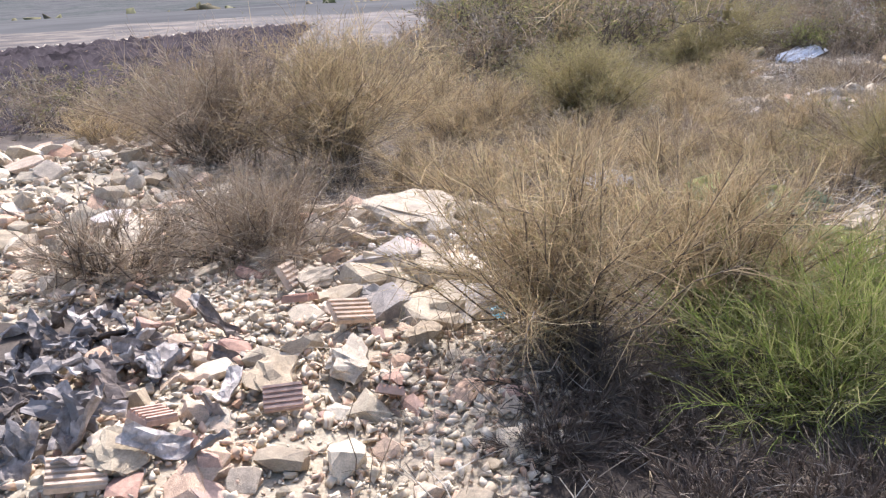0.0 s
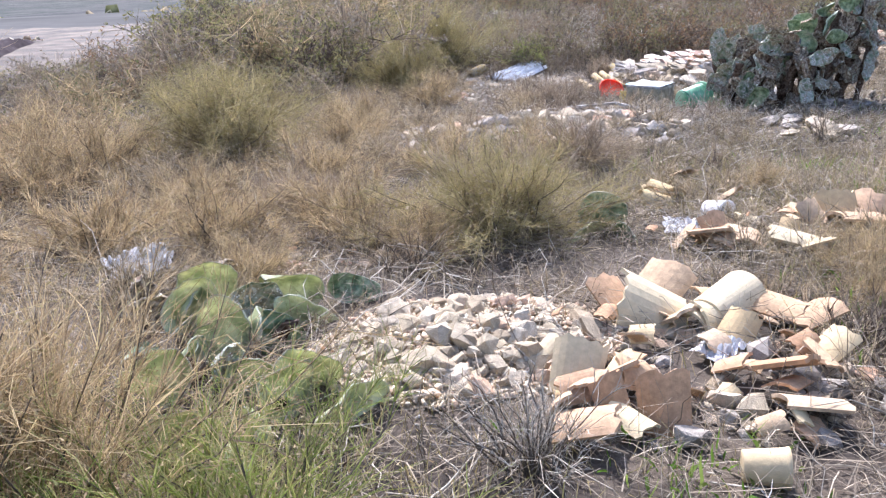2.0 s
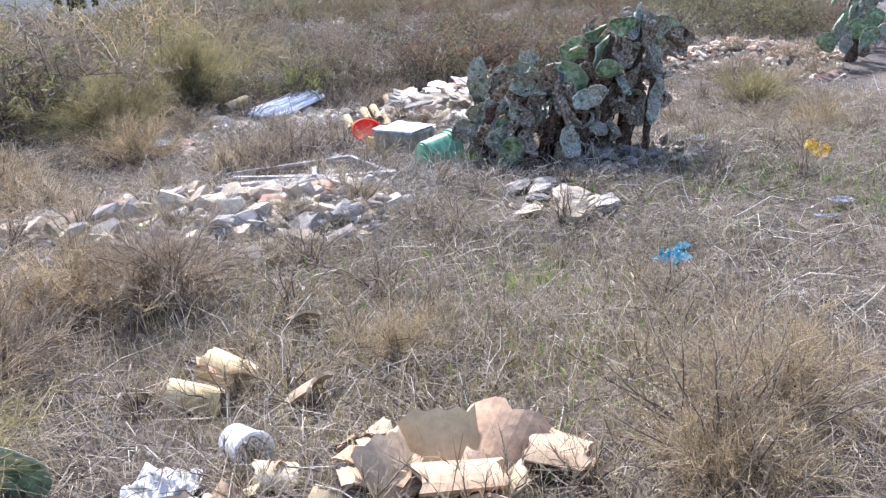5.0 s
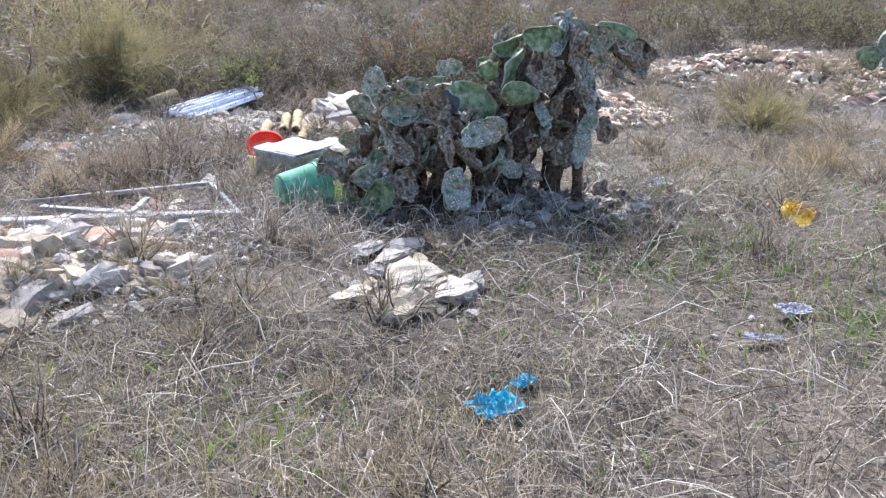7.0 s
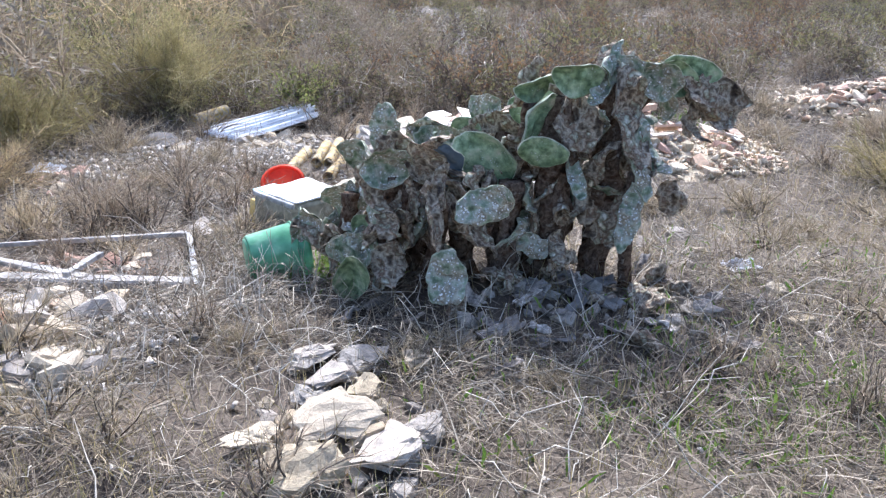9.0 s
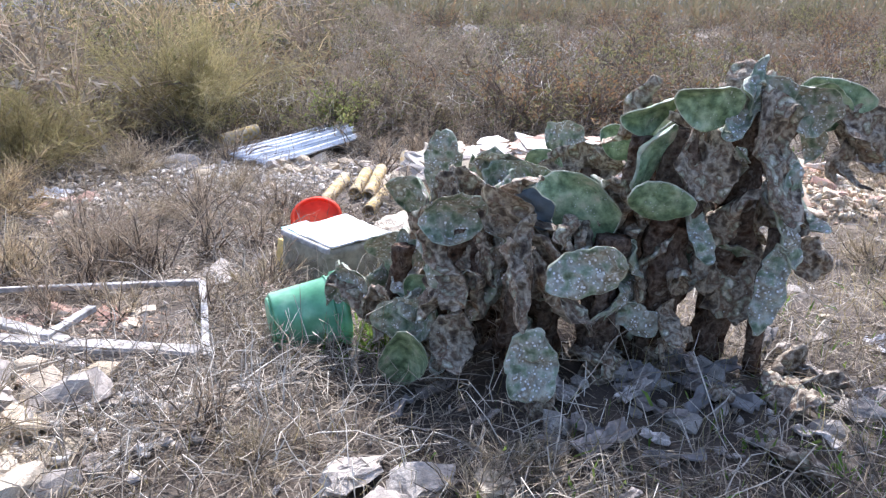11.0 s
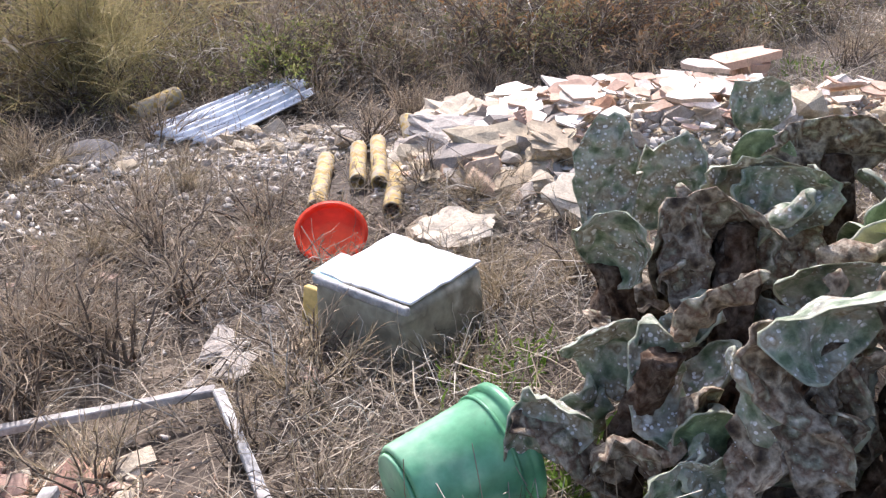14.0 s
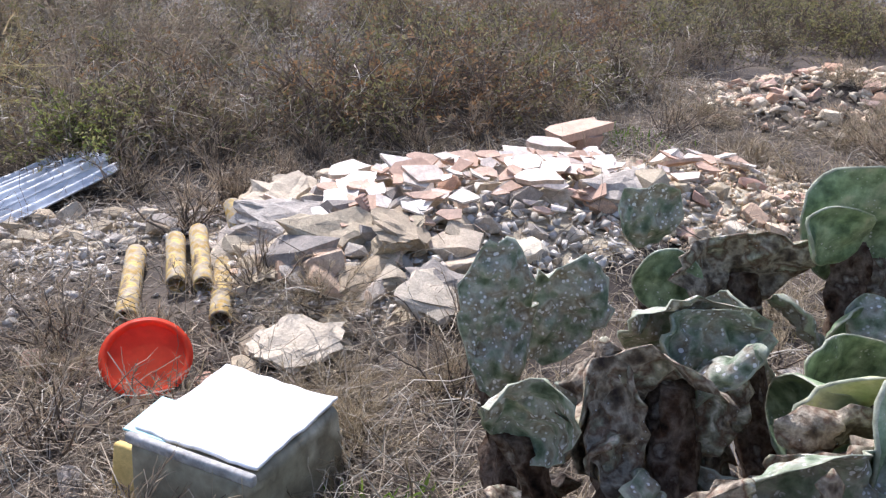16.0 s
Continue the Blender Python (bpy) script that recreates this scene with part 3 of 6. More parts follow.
thatch = shrub_meshes("tuft_g", .52, .75, 60, 3600, TWIG_GOLD, 1500, TWIG_BROWN, .75, .003, stray=.7)
first_thatch = shrub("dry_shrub", "low tan shrub of arching dry stalks", 1.55, 5.75, thatch, 0, .9, "low tan shrubs")
for x, y, tn, sc in ((.25, 5.3, 70, .9), (2.25, 5.75, 130, .85), (.2, 7.6, 200, 1.1), (2.6, 8.6, 260, .9), (.6, 8.1, 20, 1.1), (-.1, 9.0, 100, 1.2), (2.9, 9.9, 170, 1.0), (4.0, 11.4, 40, 1.0), (5.0, 5.9, 10, .45), (10.2, 9.2, 80, .6), (1.7, 4.95, 310, .55), (4.45, 4.25, 40, .5), (4.75, 4.5, 140, .45), (4.3, 3.95, 240, .4), (2.6, 5.2, 30, .6), (3.75, 6.95, 200, .8), (3.2, 7.2, 70, .85), (2.2, 7.2, 310, .9), (1.4, 6.9, 15, .8), (5.6, 4.55, 120, .6), (6.1, 4.95, 20, .7), (-.2, 5.9, 240, .8)):
    ob = copy_thing(first_thatch, pose(x, y, gz(x, y), 0, 0, tn))
    ob.scale = (sc, sc, sc)
# dark dead brushwood; beneath the shrubs its dark colour also stands in for shade
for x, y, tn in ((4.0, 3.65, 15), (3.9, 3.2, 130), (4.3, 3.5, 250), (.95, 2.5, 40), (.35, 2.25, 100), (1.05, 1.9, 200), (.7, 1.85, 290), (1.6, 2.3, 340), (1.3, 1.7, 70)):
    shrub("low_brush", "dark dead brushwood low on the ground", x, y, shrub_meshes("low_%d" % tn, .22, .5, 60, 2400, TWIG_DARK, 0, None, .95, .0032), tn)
shrub("low_brush", "dark dead brushwood deepening the shade under a tan shrub", .5, 2.6, shrub_meshes("low_d", .26, .55, 60, 1800, STEM, 0, None, .9, .0035))
shrub("low_brush", "dark dead brushwood deepening the shade under a green shrub", .72, 2.3, shrub_meshes("low_b", .22, .6, 60, 1500, STEM, 0, None, .95, .0035))
shrub("low_brush", "dark dead brushwood deepening the shade under a green shrub", 1.35, 2.05, shrub_meshes("low_c", .22, .6, 60, 1500, STEM, 0, None, .95, .0035))

knot = shrub_meshes("tuft_small", .26, .28, 12, 330, STRAW, 0, None, .8, .0036)
knot_dark = shrub_meshes("tuft_dark", .28, .26, 16, 260, TWIG_BROWN, 0, None, .6, .003)
first_knot = shrub("grass_tussock", "small tussock of dry straw stalks", 4.7, 6.7, knot, 0, 1.0, "small dry tussocks", "tussock")
first_dark = shrub("twig_tussock", "small tussock of thin brown twigs", 5.2, 6.75, knot_dark, 0, 1.0, "small twig tussocks", "tussock")
for x, y, tn, sc in ((4.1, 4.62, 20, .8), (4.42, 4.5, 90, .8), (4.9, 4.72, 150, .9), (5.25, 4.74, 210, .8), (4.6, 4.85, 300, .8), (4.3, 5.1, 45, .7), (5.05, 5.2, 10, .8), (4.35, 5.75, 70, .8), (4.02, 5.8, 130, .7),
                     (6.15, 10.86, 10, .55), (6.3, 10.84, 80, .5), (6.55, 9.95, 120, .6), (6.3, 10.0, 40, .5), (6.75, 10.3, 200, .7), (6.82, 10.5, 260, .8), (6.3, 9.0, 33, .5), (6.1, 9.3, 77, .5), (3.75, 4.3, 15, .6), (3.95, 4.15, 200, .6), (2.95, 4.3, 80, .6)):
    ob = copy_thing(first_knot, pose(x, y, gz(x, y), 0, 0, tn))
    ob.scale = (sc, sc, sc)
for x, y, tn, sc in ((5.4, 10.35, 20, 1.5), (5.15, 10.1, 80, 1.4), (5.6, 10.75, 130, 1.3), (5.9, 10.75, 200, 1.1), (4.95, 10.6, 260, 1.5), (5.5, 11.25, 310, 1.3), (5.95, 11.5, 40, 1.2), (5.35, 11.7, 100, 1.2), (6.05, 10.1, 170, 1.0), (5.85, 9.6, 230, .9),
                     (5.1, 9.75, 290, 1.0), (6.9, 12.9, 10, 1.3), (7.3, 13.3, 60, 1.2), (6.6, 12.6, 110, 1.3), (6.4, 13.6, 150, 1.4), (7.0, 13.8, 220, 1.5), (7.7, 13.7, 280, 1.4), (8.4, 13.7, 330, 1.4), (9.0, 13.9, 30, 1.5), (9.8, 13.8, 90, 1.4), (10.5, 13.4, 140, 1.4), (5.3, 13.2, 200, 1.2), (6.1, 14.0, 250, 1.5), (4.6, 12.9, 310, 1.3), (7.4, 10.9, 70, 1.0), (7.2, 10.5, 160, 1.1), (8.2, 8.0, 20, 1.0), (7.9, 7.7, 140, .9), (8.6, 7.6, 200, .9)):
    ob = copy_thing(first_dark, pose(x, y, gz(x, y), 0, 0, tn))
    ob.scale = (sc, sc, sc)
rk = random.Random(77)
for k in range(190):
    x, y = rk.uniform(1.5, 11.5), rk.uniform(3.2, 14.0)
    if y < .55 * x + 1.6 or (7.0 < x < 10.4 and 11.3 < y < 13.2) or (6.1 < x < 6.7 and 8.9 < y < 10.7) or (6.6 < x < 8.3 and 8.3 < y < 9.9) or (2.0 < x < 3.9 and y < 4.4):
        continue
    sc = rk.uniform(.5, 1.05)
    ob = copy_thing(first_knot if rk.random() < .6 else first_dark, pose(x, y, gz(x, y), 0, 0, rk.uniform(0, 360)))
    ob.scale = (sc, sc, sc)

# the belt of scrub: five kinds, copied
scrub_kinds = [shrub_meshes("scrub_%s" % c, .72, .85, 14, 420, mt, 1150, lf, .85, .0055, .030, .25, .45, 3, 1.0)
               for c, mt, lf in (("a", TWIG_DARK, RUST_LEAF), ("b", TWIG_DARK, SCRUB_LEAF), ("c", TWIG_GOLD, SCRUB_LEAF), ("d", TWIG_DARK, OLIVE_LEAF), ("e", TWIG_BROWN, GREY_LEAF))]
scrub_first = [None] * 5
spots_taken = []
rs = random.Random(5)
tries = 0
while len(spots_taken) < 285 and tries < 12000:
    tries += 1
    y = 13.6 + 17 * rs.random() ** 1.5
    x = rs.uniform(-1.0 - .05 * y, 5.5 + .75 * y)
    if x < -.02 * y + .4 and y > 15:
        continue
    if y < 14.15 + .25 * max(0, x - 9.5) and 4.2 < x < 16:
        continue
    if y < 15.8 and 11.3 < x < 15.5:
        continue
    gap = .42 + .04 * (y - 13)
    if any((x - a) ** 2 + (y - b) ** 2 < gap * gap for a, b in spots_taken):
        continue
    spots_taken.append((x, y))
for x, y in ((2.6, 11.4), (.2, 10.2), (.9, 11.3), (-.2, 12.3), (-1.5, 9.6), (2.9, 14.0), (1.6, 12.5), (4.1, 15.0), (.2, 13.5), (2.2, 13.2), (-2.6, 9.2), (-.6, 11.2), (-3.4, 8.8), (-4.4, 9.4), (-5.2, 8.4), (-3.6, 10.2), (-2.2, 8.6), (-4.8, 10.6)):
    spots_taken.append((x, y))
tall_spots = ((1.0, 13.2), (1.5, 14.2), (2.2, 14.7), (1.3, 15.6), (2.9, 15.3), (3.4, 13.7), (.95, 14.7), (1.9, 13.4), (2.6, 13.0), (3.4, 15.2), (2.0, 16.4), (1.1, 16.7), (1.7, 17.6), (2.5, 17.9), (3.0, 16.7), (3.9, 16.4), (1.2, 19.0), (2.2, 19.4), (3.3, 19.0), (4.6, 17.6), (1.2, 21.0), (4.4, 20.0), (5.6, 18.6), (3.2, 21.3), (2.4, 22.5), (1.0, 17.9), (1.5, 20.2))
spots_taken.extend(tall_spots)
spots_taken.extend(((6.3, 14.4), (7.0, 14.25), (7.7, 14.2), (8.4, 14.25), (9.1, 14.4), (9.9, 14.5), (10.6, 14.7), (5.5, 14.5), (6.7, 14.7), (8.0, 14.6), (9.5, 14.9), (11.2, 14.9)))
for x, y in spots_taken:
    k = rs.choice((2, 3, 4, 2)) if (x, y) in tall_spots else rs.choice((0, 0, 1, 1, 3, 3, 4)) if y > 13.5 and x > 7.5 else rs.choice((0, 1, 1, 3, 3, 4, 4)) if y > 13.5 else rs.choice((2, 4, 3, 3))
    s = rs.uniform(1.7, 2.2) if (x, y) in tall_spots else rs.uniform(.8, 1.35)
    label = ("rust-brown scrub bush, dark inside", "dense brown scrub bush, dark inside", "tan scrub bush with dry leaves", "dark scrub bush with olive leaves", "grey-brown leafless scrub bush")[k]
    if scrub_first[k] is None:
        scrub_first[k] = shrub("scrub_bush", label, x, y, scrub_kinds[k], rs.uniform(0, 360), s, "belt of scrub bushes", "bush")
    else:
        ob = copy_thing(scrub_first[k], pose(x, y, gz(x, y), 0, 0, rs.uniform(0, 360)))
        ob.scale = (s, s, s * rs.uniform(.8, 1.15))

# far scrub on the slope, low bushes as one piece
nf = 15000
fy = 30 + 70 * rng.random(nf) ** 1.5
fx = rng.uniform(.10, 1.15, nf) * fy
way = fan(nf, .8)
FP = bent_paths(np.stack([fx, fy, ground_z(fx, fy) - .1], 1), way, rng.uniform(.5, 1.3, nf), rng.uniform(0, .5, nf), 3, .1)
thing("far_scrub", "brown scrub spreading over the far slope", "scrub", me=raw_mesh("far_scrub", *ribbons(FP, np.tile([.14, .11, .04], (nf, 1)) * rng.uniform(.4, .9, nf)[:, None], sides_for(way)), FAR_SCRUB), kind="stuff")

# dotted field bushes down in the valley, and cypresses
nb = 260
ba, bd = rng.uniform(-.6, .05, nb), rng.choice([110, 150, 210, 300, 420], nb) * rng.normal(1, .03, nb)
bx, by = bd * np.sin(ba), bd * np.cos(ba)
pebbles("field_bushes", bx, by, rng.uniform(.8, 2.6, nb), SCRUB_LEAF, "dark round bushes dotted over pale fields", "bushes", .2)


def cypress_meshes(name, height):
    n = 1500
    zz = rng.uniform(.03, 1, n)
    rr = height * .11 * np.sin(np.pi * np.clip(zz * .92 + .06, 0, 1)) ** .7 * rng.uniform(.3, 1, n)
    aa = rng.uniform(0, 2 * np.pi, n)
    base = np.stack([rr * np.cos(aa), rr * np.sin(aa), zz * height], 1)
    w = unit(np.stack([.4 * np.cos(aa), .4 * np.sin(aa), np.ones(n)], 1) + rng.normal(0, .25, (n, 3)))
    P = bent_paths(base, w, np.full(n, height * .08), np.zeros(n), 3)
    trunk = tubes(np.array([[[0, 0, -.2], [0, 0, height * .3], [0, 0, height * .9]]]), np.array([[.1, .07, .02]]) * height / 3, 7)
    return [("trunk", raw_mesh(name + "_trunk", *trunk, STEM)), ("crown", raw_mesh(name + "_crown", *ribbons(P, np.tile([.05, .07, .01], (n, 1)) * height / 3, sides_for(w)), CONIFER))]


cyp = cypress_meshes("cypress", 4.0)
for k, (x, y, s) in enumerate(((-4.8, 122, 1.0), (-3.0, 120, 1.25), (-2.0, 121, 1.1), (-.4, 122, .8))):
    shrub("cypress_tree", "slim dark cypress at the field's edge", x, y, cyp, 60 * k, s, "row of cypresses", "tree")
post = thing("field_post", "thin dark post by the ploughed strip", "post", pose(-9.1, 17.2, gz(-9.1, 17.2)))
part("pole", raw_mesh("pole", *tubes(np.array([[[0, 0, -.2], [.03, 0, .5], [0, 0, 1.0]]]), np.array([[.035, .03, .025]]), 7), STEM), post)

# ---------------------------------------------------------------- grass and litter
BARE = ((-.6, 2.9, .85, 1.3, .93), (-2.9, 6.2, 1.2, 1.2, .85), (2.5, 3.95, .5, .4, .9), (8.1, 12.1, 1.3, .8, .95), (9.3, 11.9, 1.1, .7, .9), (13.0, 13.9, 1.6, 1.0, .9),
        (3.3, 3.7, .5, .45, .6), (6.7, 7.45, .25, .4, .6), (6.4, 10.28, .25, .25, 1), (-.3, 4.7, .6, .45, .8), (7.0, 12.2, .5, .5, .7), (-1.4, 2.7, .5, .7, .9),
        (5.9, 12.9, .9, .35, .3), (7.6, 8.6, .6, .35, .5), (5.5, 9.4, .4, .3, .35), (.8, 2.2, .9, .6, .85),
        (4.95, 8.4, 1.0, .6, .4), (4.0, 8.35, .9, .7, .3), (5.25, 7.95, .4, .35, .5), (5.3, 9.5, .5, .3, .75), (6.85, 6.6, .2, .17, .9), (8.15, 6.85, .3, .22, .6), (9.19, 8.12, .15, .15, .95),
        (6.7, 7.75, .28, .55, .8), (4.85, 5.0, .35, .2, .6), (4.1, 4.85, .2, .2, .6), (4.2, 5.95, .2, .2, .6), (6.8, 11.05, .25, .15, .8), (6.23, 11.05, .2, .16, .95), (5.77, 10.25, .16, .16, .7), (6.5, 11.85, .25, .35, .9),
        (7.5, 8.7, .65, .4, .8), (7.25, 11.5, .6, .45, .85))


def meadow(n, bend=.0, patchy=.45):
    """Places on the ground where grass stands, thick between the heaps and thin on them, in patches."""
    m = n * 5
    x = rng.uniform(-4.5, 12.5, m)
    y = rng.uniform(1.6, 15.5, m)
    keep = np.full(m, 1.0)
    for bx0, by0, rx, ry, s in BARE:
        keep *= 1 - s * np.exp(-(((x - bx0) / rx) ** 2 + ((y - by0) / ry) ** 2) ** 2)
    keep *= 1 - patchy + patchy * np.sin(2.3 * x + .7 * y + bend) * np.sin(1.9 * y - .8 * x + bend * 2)
    keep *= np.where(y < 9, 1.0, .85) * (y > .55 * x + .3) * (y > 1.2 - x) * (x > -.9 - .45 * y + 1.5)
    ok = rng.random(m) < keep
    return x[ok][:n], y[ok][:n]


x, y = meadow(46000)
way = fan(len(x), .6)
L = rng.uniform(.05, .24, len(x)) * (1 + .45 * np.sin(1.3 * x + 2) * np.sin(1.1 * y))
P = bent_paths(np.stack([x, y, ground_z(x, y) - .01], 1), way, L, rng.uniform(.1, .8, len(x)), 3, .05)
thing("dry_grass", "dry straw-coloured grass standing in loose tufts", "grass",
      me=raw_mesh("dry_grass", *ribbons(P, (rng.uniform(.0018, .0046, len(x)) * (1 + .6 * sstep(8, 12, y)))[:, None] * np.array([[1, .85, .25]]), sides_for(way)), STRAW), kind="stuff")

x, y = meadow(120000, 1.0, .35)
a = rng.uniform(0, 2 * np.pi, len(x))
way = unit(np.stack([np.cos(a), np.sin(a), rng.uniform(-.05, .6, len(x))], 1))
P = bent_paths(np.stack([x, y, ground_z(x, y) + .06 * rng.random(len(x)) ** 1.5], 1), way, rng.uniform(.06, .32, len(x)), rng.uniform(.0, .4, len(x)), 3, .03)
thing("straw_litter", "grey-brown dead stalks lying matted on the ground", "litter",
      me=raw_mesh("straw_litter", *ribbons(P, (rng.uniform(.0015, .0044, len(x)) * (1 + .5 * sstep(8, 12, y)))[:, None] * np.array([[1, 1, .6]]), unit(np.cross(way, np.array([[0, 0, 1.]])) + rng.normal(0, .4, (len(x), 3)))), LITTER), kind="stuff")

x, y = meadow(6500, 2.0)
a = rng.uniform(0, 2 * np.pi, len(x))
way = unit(np.stack([np.cos(a), np.sin(a), rng.uniform(.0, .9, len(x))], 1))
P = bent_paths(np.stack([x, y, ground_z(x, y) + .01], 1), way, rng.uniform(.12, .5, len(x)), rng.uniform(.0, .6, len(x)), 4, .06)
thing("dead_twigs", "thin bleached twigs tangled over the grass", "twigs",
      me=raw_mesh("dead_twigs", *tubes(P, rng.uniform(.0016, .0042, len(x))[:, None] * np.linspace(1, .4, 4)[None, :]), PALE_STALK), kind="stuff")

x, y = meadow(3200, 3.0)
way = fan(len(x), .3)
P = bent_paths(np.stack([x, y, ground_z(x, y) - .01], 1), way, rng.uniform(.12, .42, len(x)), rng.uniform(.0, .25, len(x)), 4, .05)
thing("dry_stalks", "thin dark upright stalks among the grass", "stalks",
      me=raw_mesh("dry_stalks", *tubes(P, rng.uniform(.0012, .0024, len(x))[:, None] * np.linspace(1, .5, 4)[None, :]), TWIG_BROWN), kind="stuff")


def stretch(n, x0, x1, y0, y1):
    """Places in one stretch of open ground, clear of the heaps and thinner towards its edges."""
    x, y = rng.uniform(x0, x1, n), rng.uniform(y0, y1, n)
    keep = np.clip(4 * (1 - np.abs(2 * (x - x0) / (x1 - x0) - 1)), 0, 1) * np.clip(4 * (1 - np.abs(2 * (y - y0) / (y1 - y0) - 1)), 0, 1)
    for bx0, by0, rx, ry, s in BARE:
        keep *= 1 - s * np.exp(-(((x - bx0) / rx) ** 2 + ((y - by0) / ry) ** 2) ** 2)
    keep *= (y > .55 * x + .3) * (.55 + .45 * np.sin(3.1 * x + 1.3 * y) * np.sin(2.7 * y - 1.1 * x))
    ok = rng.random(n) < keep
    return x[ok], y[ok]


# coarse dead stalks matted over the open ground before the large cactus
x, y = np.concatenate([np.stack(stretch(60000, 4.2, 10.2, 5.4, 9.6)), np.stack(stretch(26000, 4.6, 7.6, 9.2, 12.2)), np.stack(stretch(24000, 2.6, 6.6, 3.6, 6.4))], 1)
a = rng.uniform(0, 2 * np.pi, len(x))
way = unit(np.stack([np.cos(a), np.sin(a), rng.uniform(-.05, .9, len(x))], 1))
P = bent_paths(np.stack([x, y, ground_z(x, y) + .07 * rng.random(len(x)) ** 1.5], 1), way, rng.uniform(.06, .30, len(x)) * (1 + .5 * np.sin(4.1 * x) * np.sin(3.7 * y)), rng.uniform(.1, .7, len(x)), 3, .05)
thing("matted_stalks", "coarse brown and straw stalks matted in tangles", "stalks",
      me=raw_mesh("matted_stalks", *ribbons(P, rng.uniform(.0018, .0046, len(x))[:, None] * np.array([[1, .9, .4]]), unit(np.cross(way, np.array([[0, 0, 1.]])) + rng.normal(0, .6, (len(x), 3)))), LITTER), kind="stuff")

# thinner litter over the rest of the open ground
x, y = rng.uniform(-8, 18, 60000), rng.uniform(-6, 14, 60000)
keep = (y < .55 * x + .5) | (y < 1.5) | (x > 12)
x, y = x[keep], y[keep]
a = rng.uniform(0, 2 * np.pi, len(x))
way = unit(np.stack([np.cos(a), np.sin(a), rng.uniform(-.05, .6, len(x))], 1))
P = bent_paths(np.stack([x, y, ground_z(x, y) + .04 * rng.random(len(x)) ** 1.5], 1), way, rng.uniform(.08, .34, len(x)), rng.uniform(.0, .4, len(x)), 3, .03)
thing("straw_litter", "dead stalks lying thinly over open ground", "litter",
      me=raw_mesh("outer_litter", *ribbons(P, rng.uniform(.003, .008, len(x))[:, None] * np.array([[1, 1, .6]]), unit(np.cross(way, np.array([[0, 0, 1.]])) + rng.normal(0, .4, (len(x), 3)))), LITTER), kind="stuff")

# taller dry grass between the shrubs
x, y = np.concatenate([np.stack(stretch(15000, -2.6, 4.6, 4.4, 10.8)), np.stack(stretch(9000, 3.4, 8.2, 3.6, 7.4)), np.stack(stretch(6000, 8.6, 12.0, 7.6, 12.0)), np.stack(stretch(6000, 3.5, 5.4, 2.7, 4.6)), np.stack(stretch(6000, 5.0, 6.9, 4.3, 6.6))], 1)
way = fan(len(x), .7)
P = bent_paths(np.stack([x, y, ground_z(x, y) - .01], 1), way, rng.uniform(.16, .40, len(x)), rng.uniform(.2, .9, len(x)), 4, .06)
thing("tall_grass", "taller dry grass bent between the shrubs", "grass",
      me=raw_mesh("tall_grass", *ribbons(P, rng.uniform(.002, .0042, len(x))[:, None] * np.array([[1, .9, .7, .25]]), sides_for(way)), STRAW), kind="stuff")

# thin dry branches lying round the crate, the bucket and the stones
q = np.concatenate([np.stack([rng.normal(bx0, br, bn), rng.normal(by0, br, bn)], 1) for bx0, by0, br, bn in ((6.75, 10.2, .2, 60), (6.3, 9.75, .22, 50), (6.2, 8.85, .3, 90), (6.5, 8.4, .3, 80), (5.9, 8.6, .3, 60), (7.6, 8.0, .4, 70), (6.0, 10.6, .3, 60), (7.0, 10.7, .25, 40), (4.7, 8.2, .5, 80), (5.5, 8.3, .4, 60))])
way = fan(len(q), 1.3)
P = bent_paths(np.stack([q[:, 0], q[:, 1], ground_z(q[:, 0], q[:, 1]) + .01], 1), way, rng.uniform(.15, .45, len(q)), rng.uniform(.1, .6, len(q)), 5, .06)
thing("dry_branches", "thin pale dry branches lying in tangles", "branches",
      me=raw_mesh("dry_branches", *tubes(P, rng.uniform(.0016, .0034, len(q))[:, None] * np.linspace(1, .35, 5)[None, :]), PALE_STALK), kind="stuff")

# bleached branches tangled through the scrub belt
nbr = 2600
x, y = rng.uniform(2, 15, nbr), 14 + 8 * rng.random(nbr) ** 1.5
keep = ~((y < 16) & (x > 11.2))
x, y = x[keep], y[keep]
way = fan(len(x), 1.1)
P = bent_paths(np.stack([x, y, ground_z(x, y) + rng.uniform(0, .4, len(x))], 1), way, rng.uniform(.2, .7, len(x)), rng.uniform(.1, .9, len(x)), 6, .11)
thing("bleached_branches", "pale dead branches tangled in brown scrub", "branches",
      me=raw_mesh("bleached_branches", *tubes(P, rng.uniform(.0018, .0045, len(x))[:, None] * np.linspace(1, .35, 6)[None, :]), PALE_STALK), kind="stuff")

# olive grass in patches across the open ground
cl = []
for wx, wy, r0, n in ((5.3, 5.6, .7, 3600), (4.6, 6.3, .6, 2200), (6.2, 6.4, .8, 2400), (5.6, 7.3, .6, 1600), (7.8, 7.2, .8, 1800), (9.4, 9.0, 1.1, 2000), (4.6, 4.2, .5, 1800), (10.6, 10.6, 1.0, 1400), (2.1, 3.0, .4, 1400), (1.6, 6.6, .9, 1400)):
    cl.append(np.stack([rng.normal(wx, r0, n), rng.normal(wy, r0, n)], 1))
q = np.concatenate(cl)
way = fan(len(q), .5)
P = bent_paths(np.stack([q[:, 0], q[:, 1], ground_z(q[:, 0], q[:, 1]) - .01], 1), way, rng.uniform(.06, .26, len(q)), rng.uniform(.1, .7, len(q)), 3, .04)
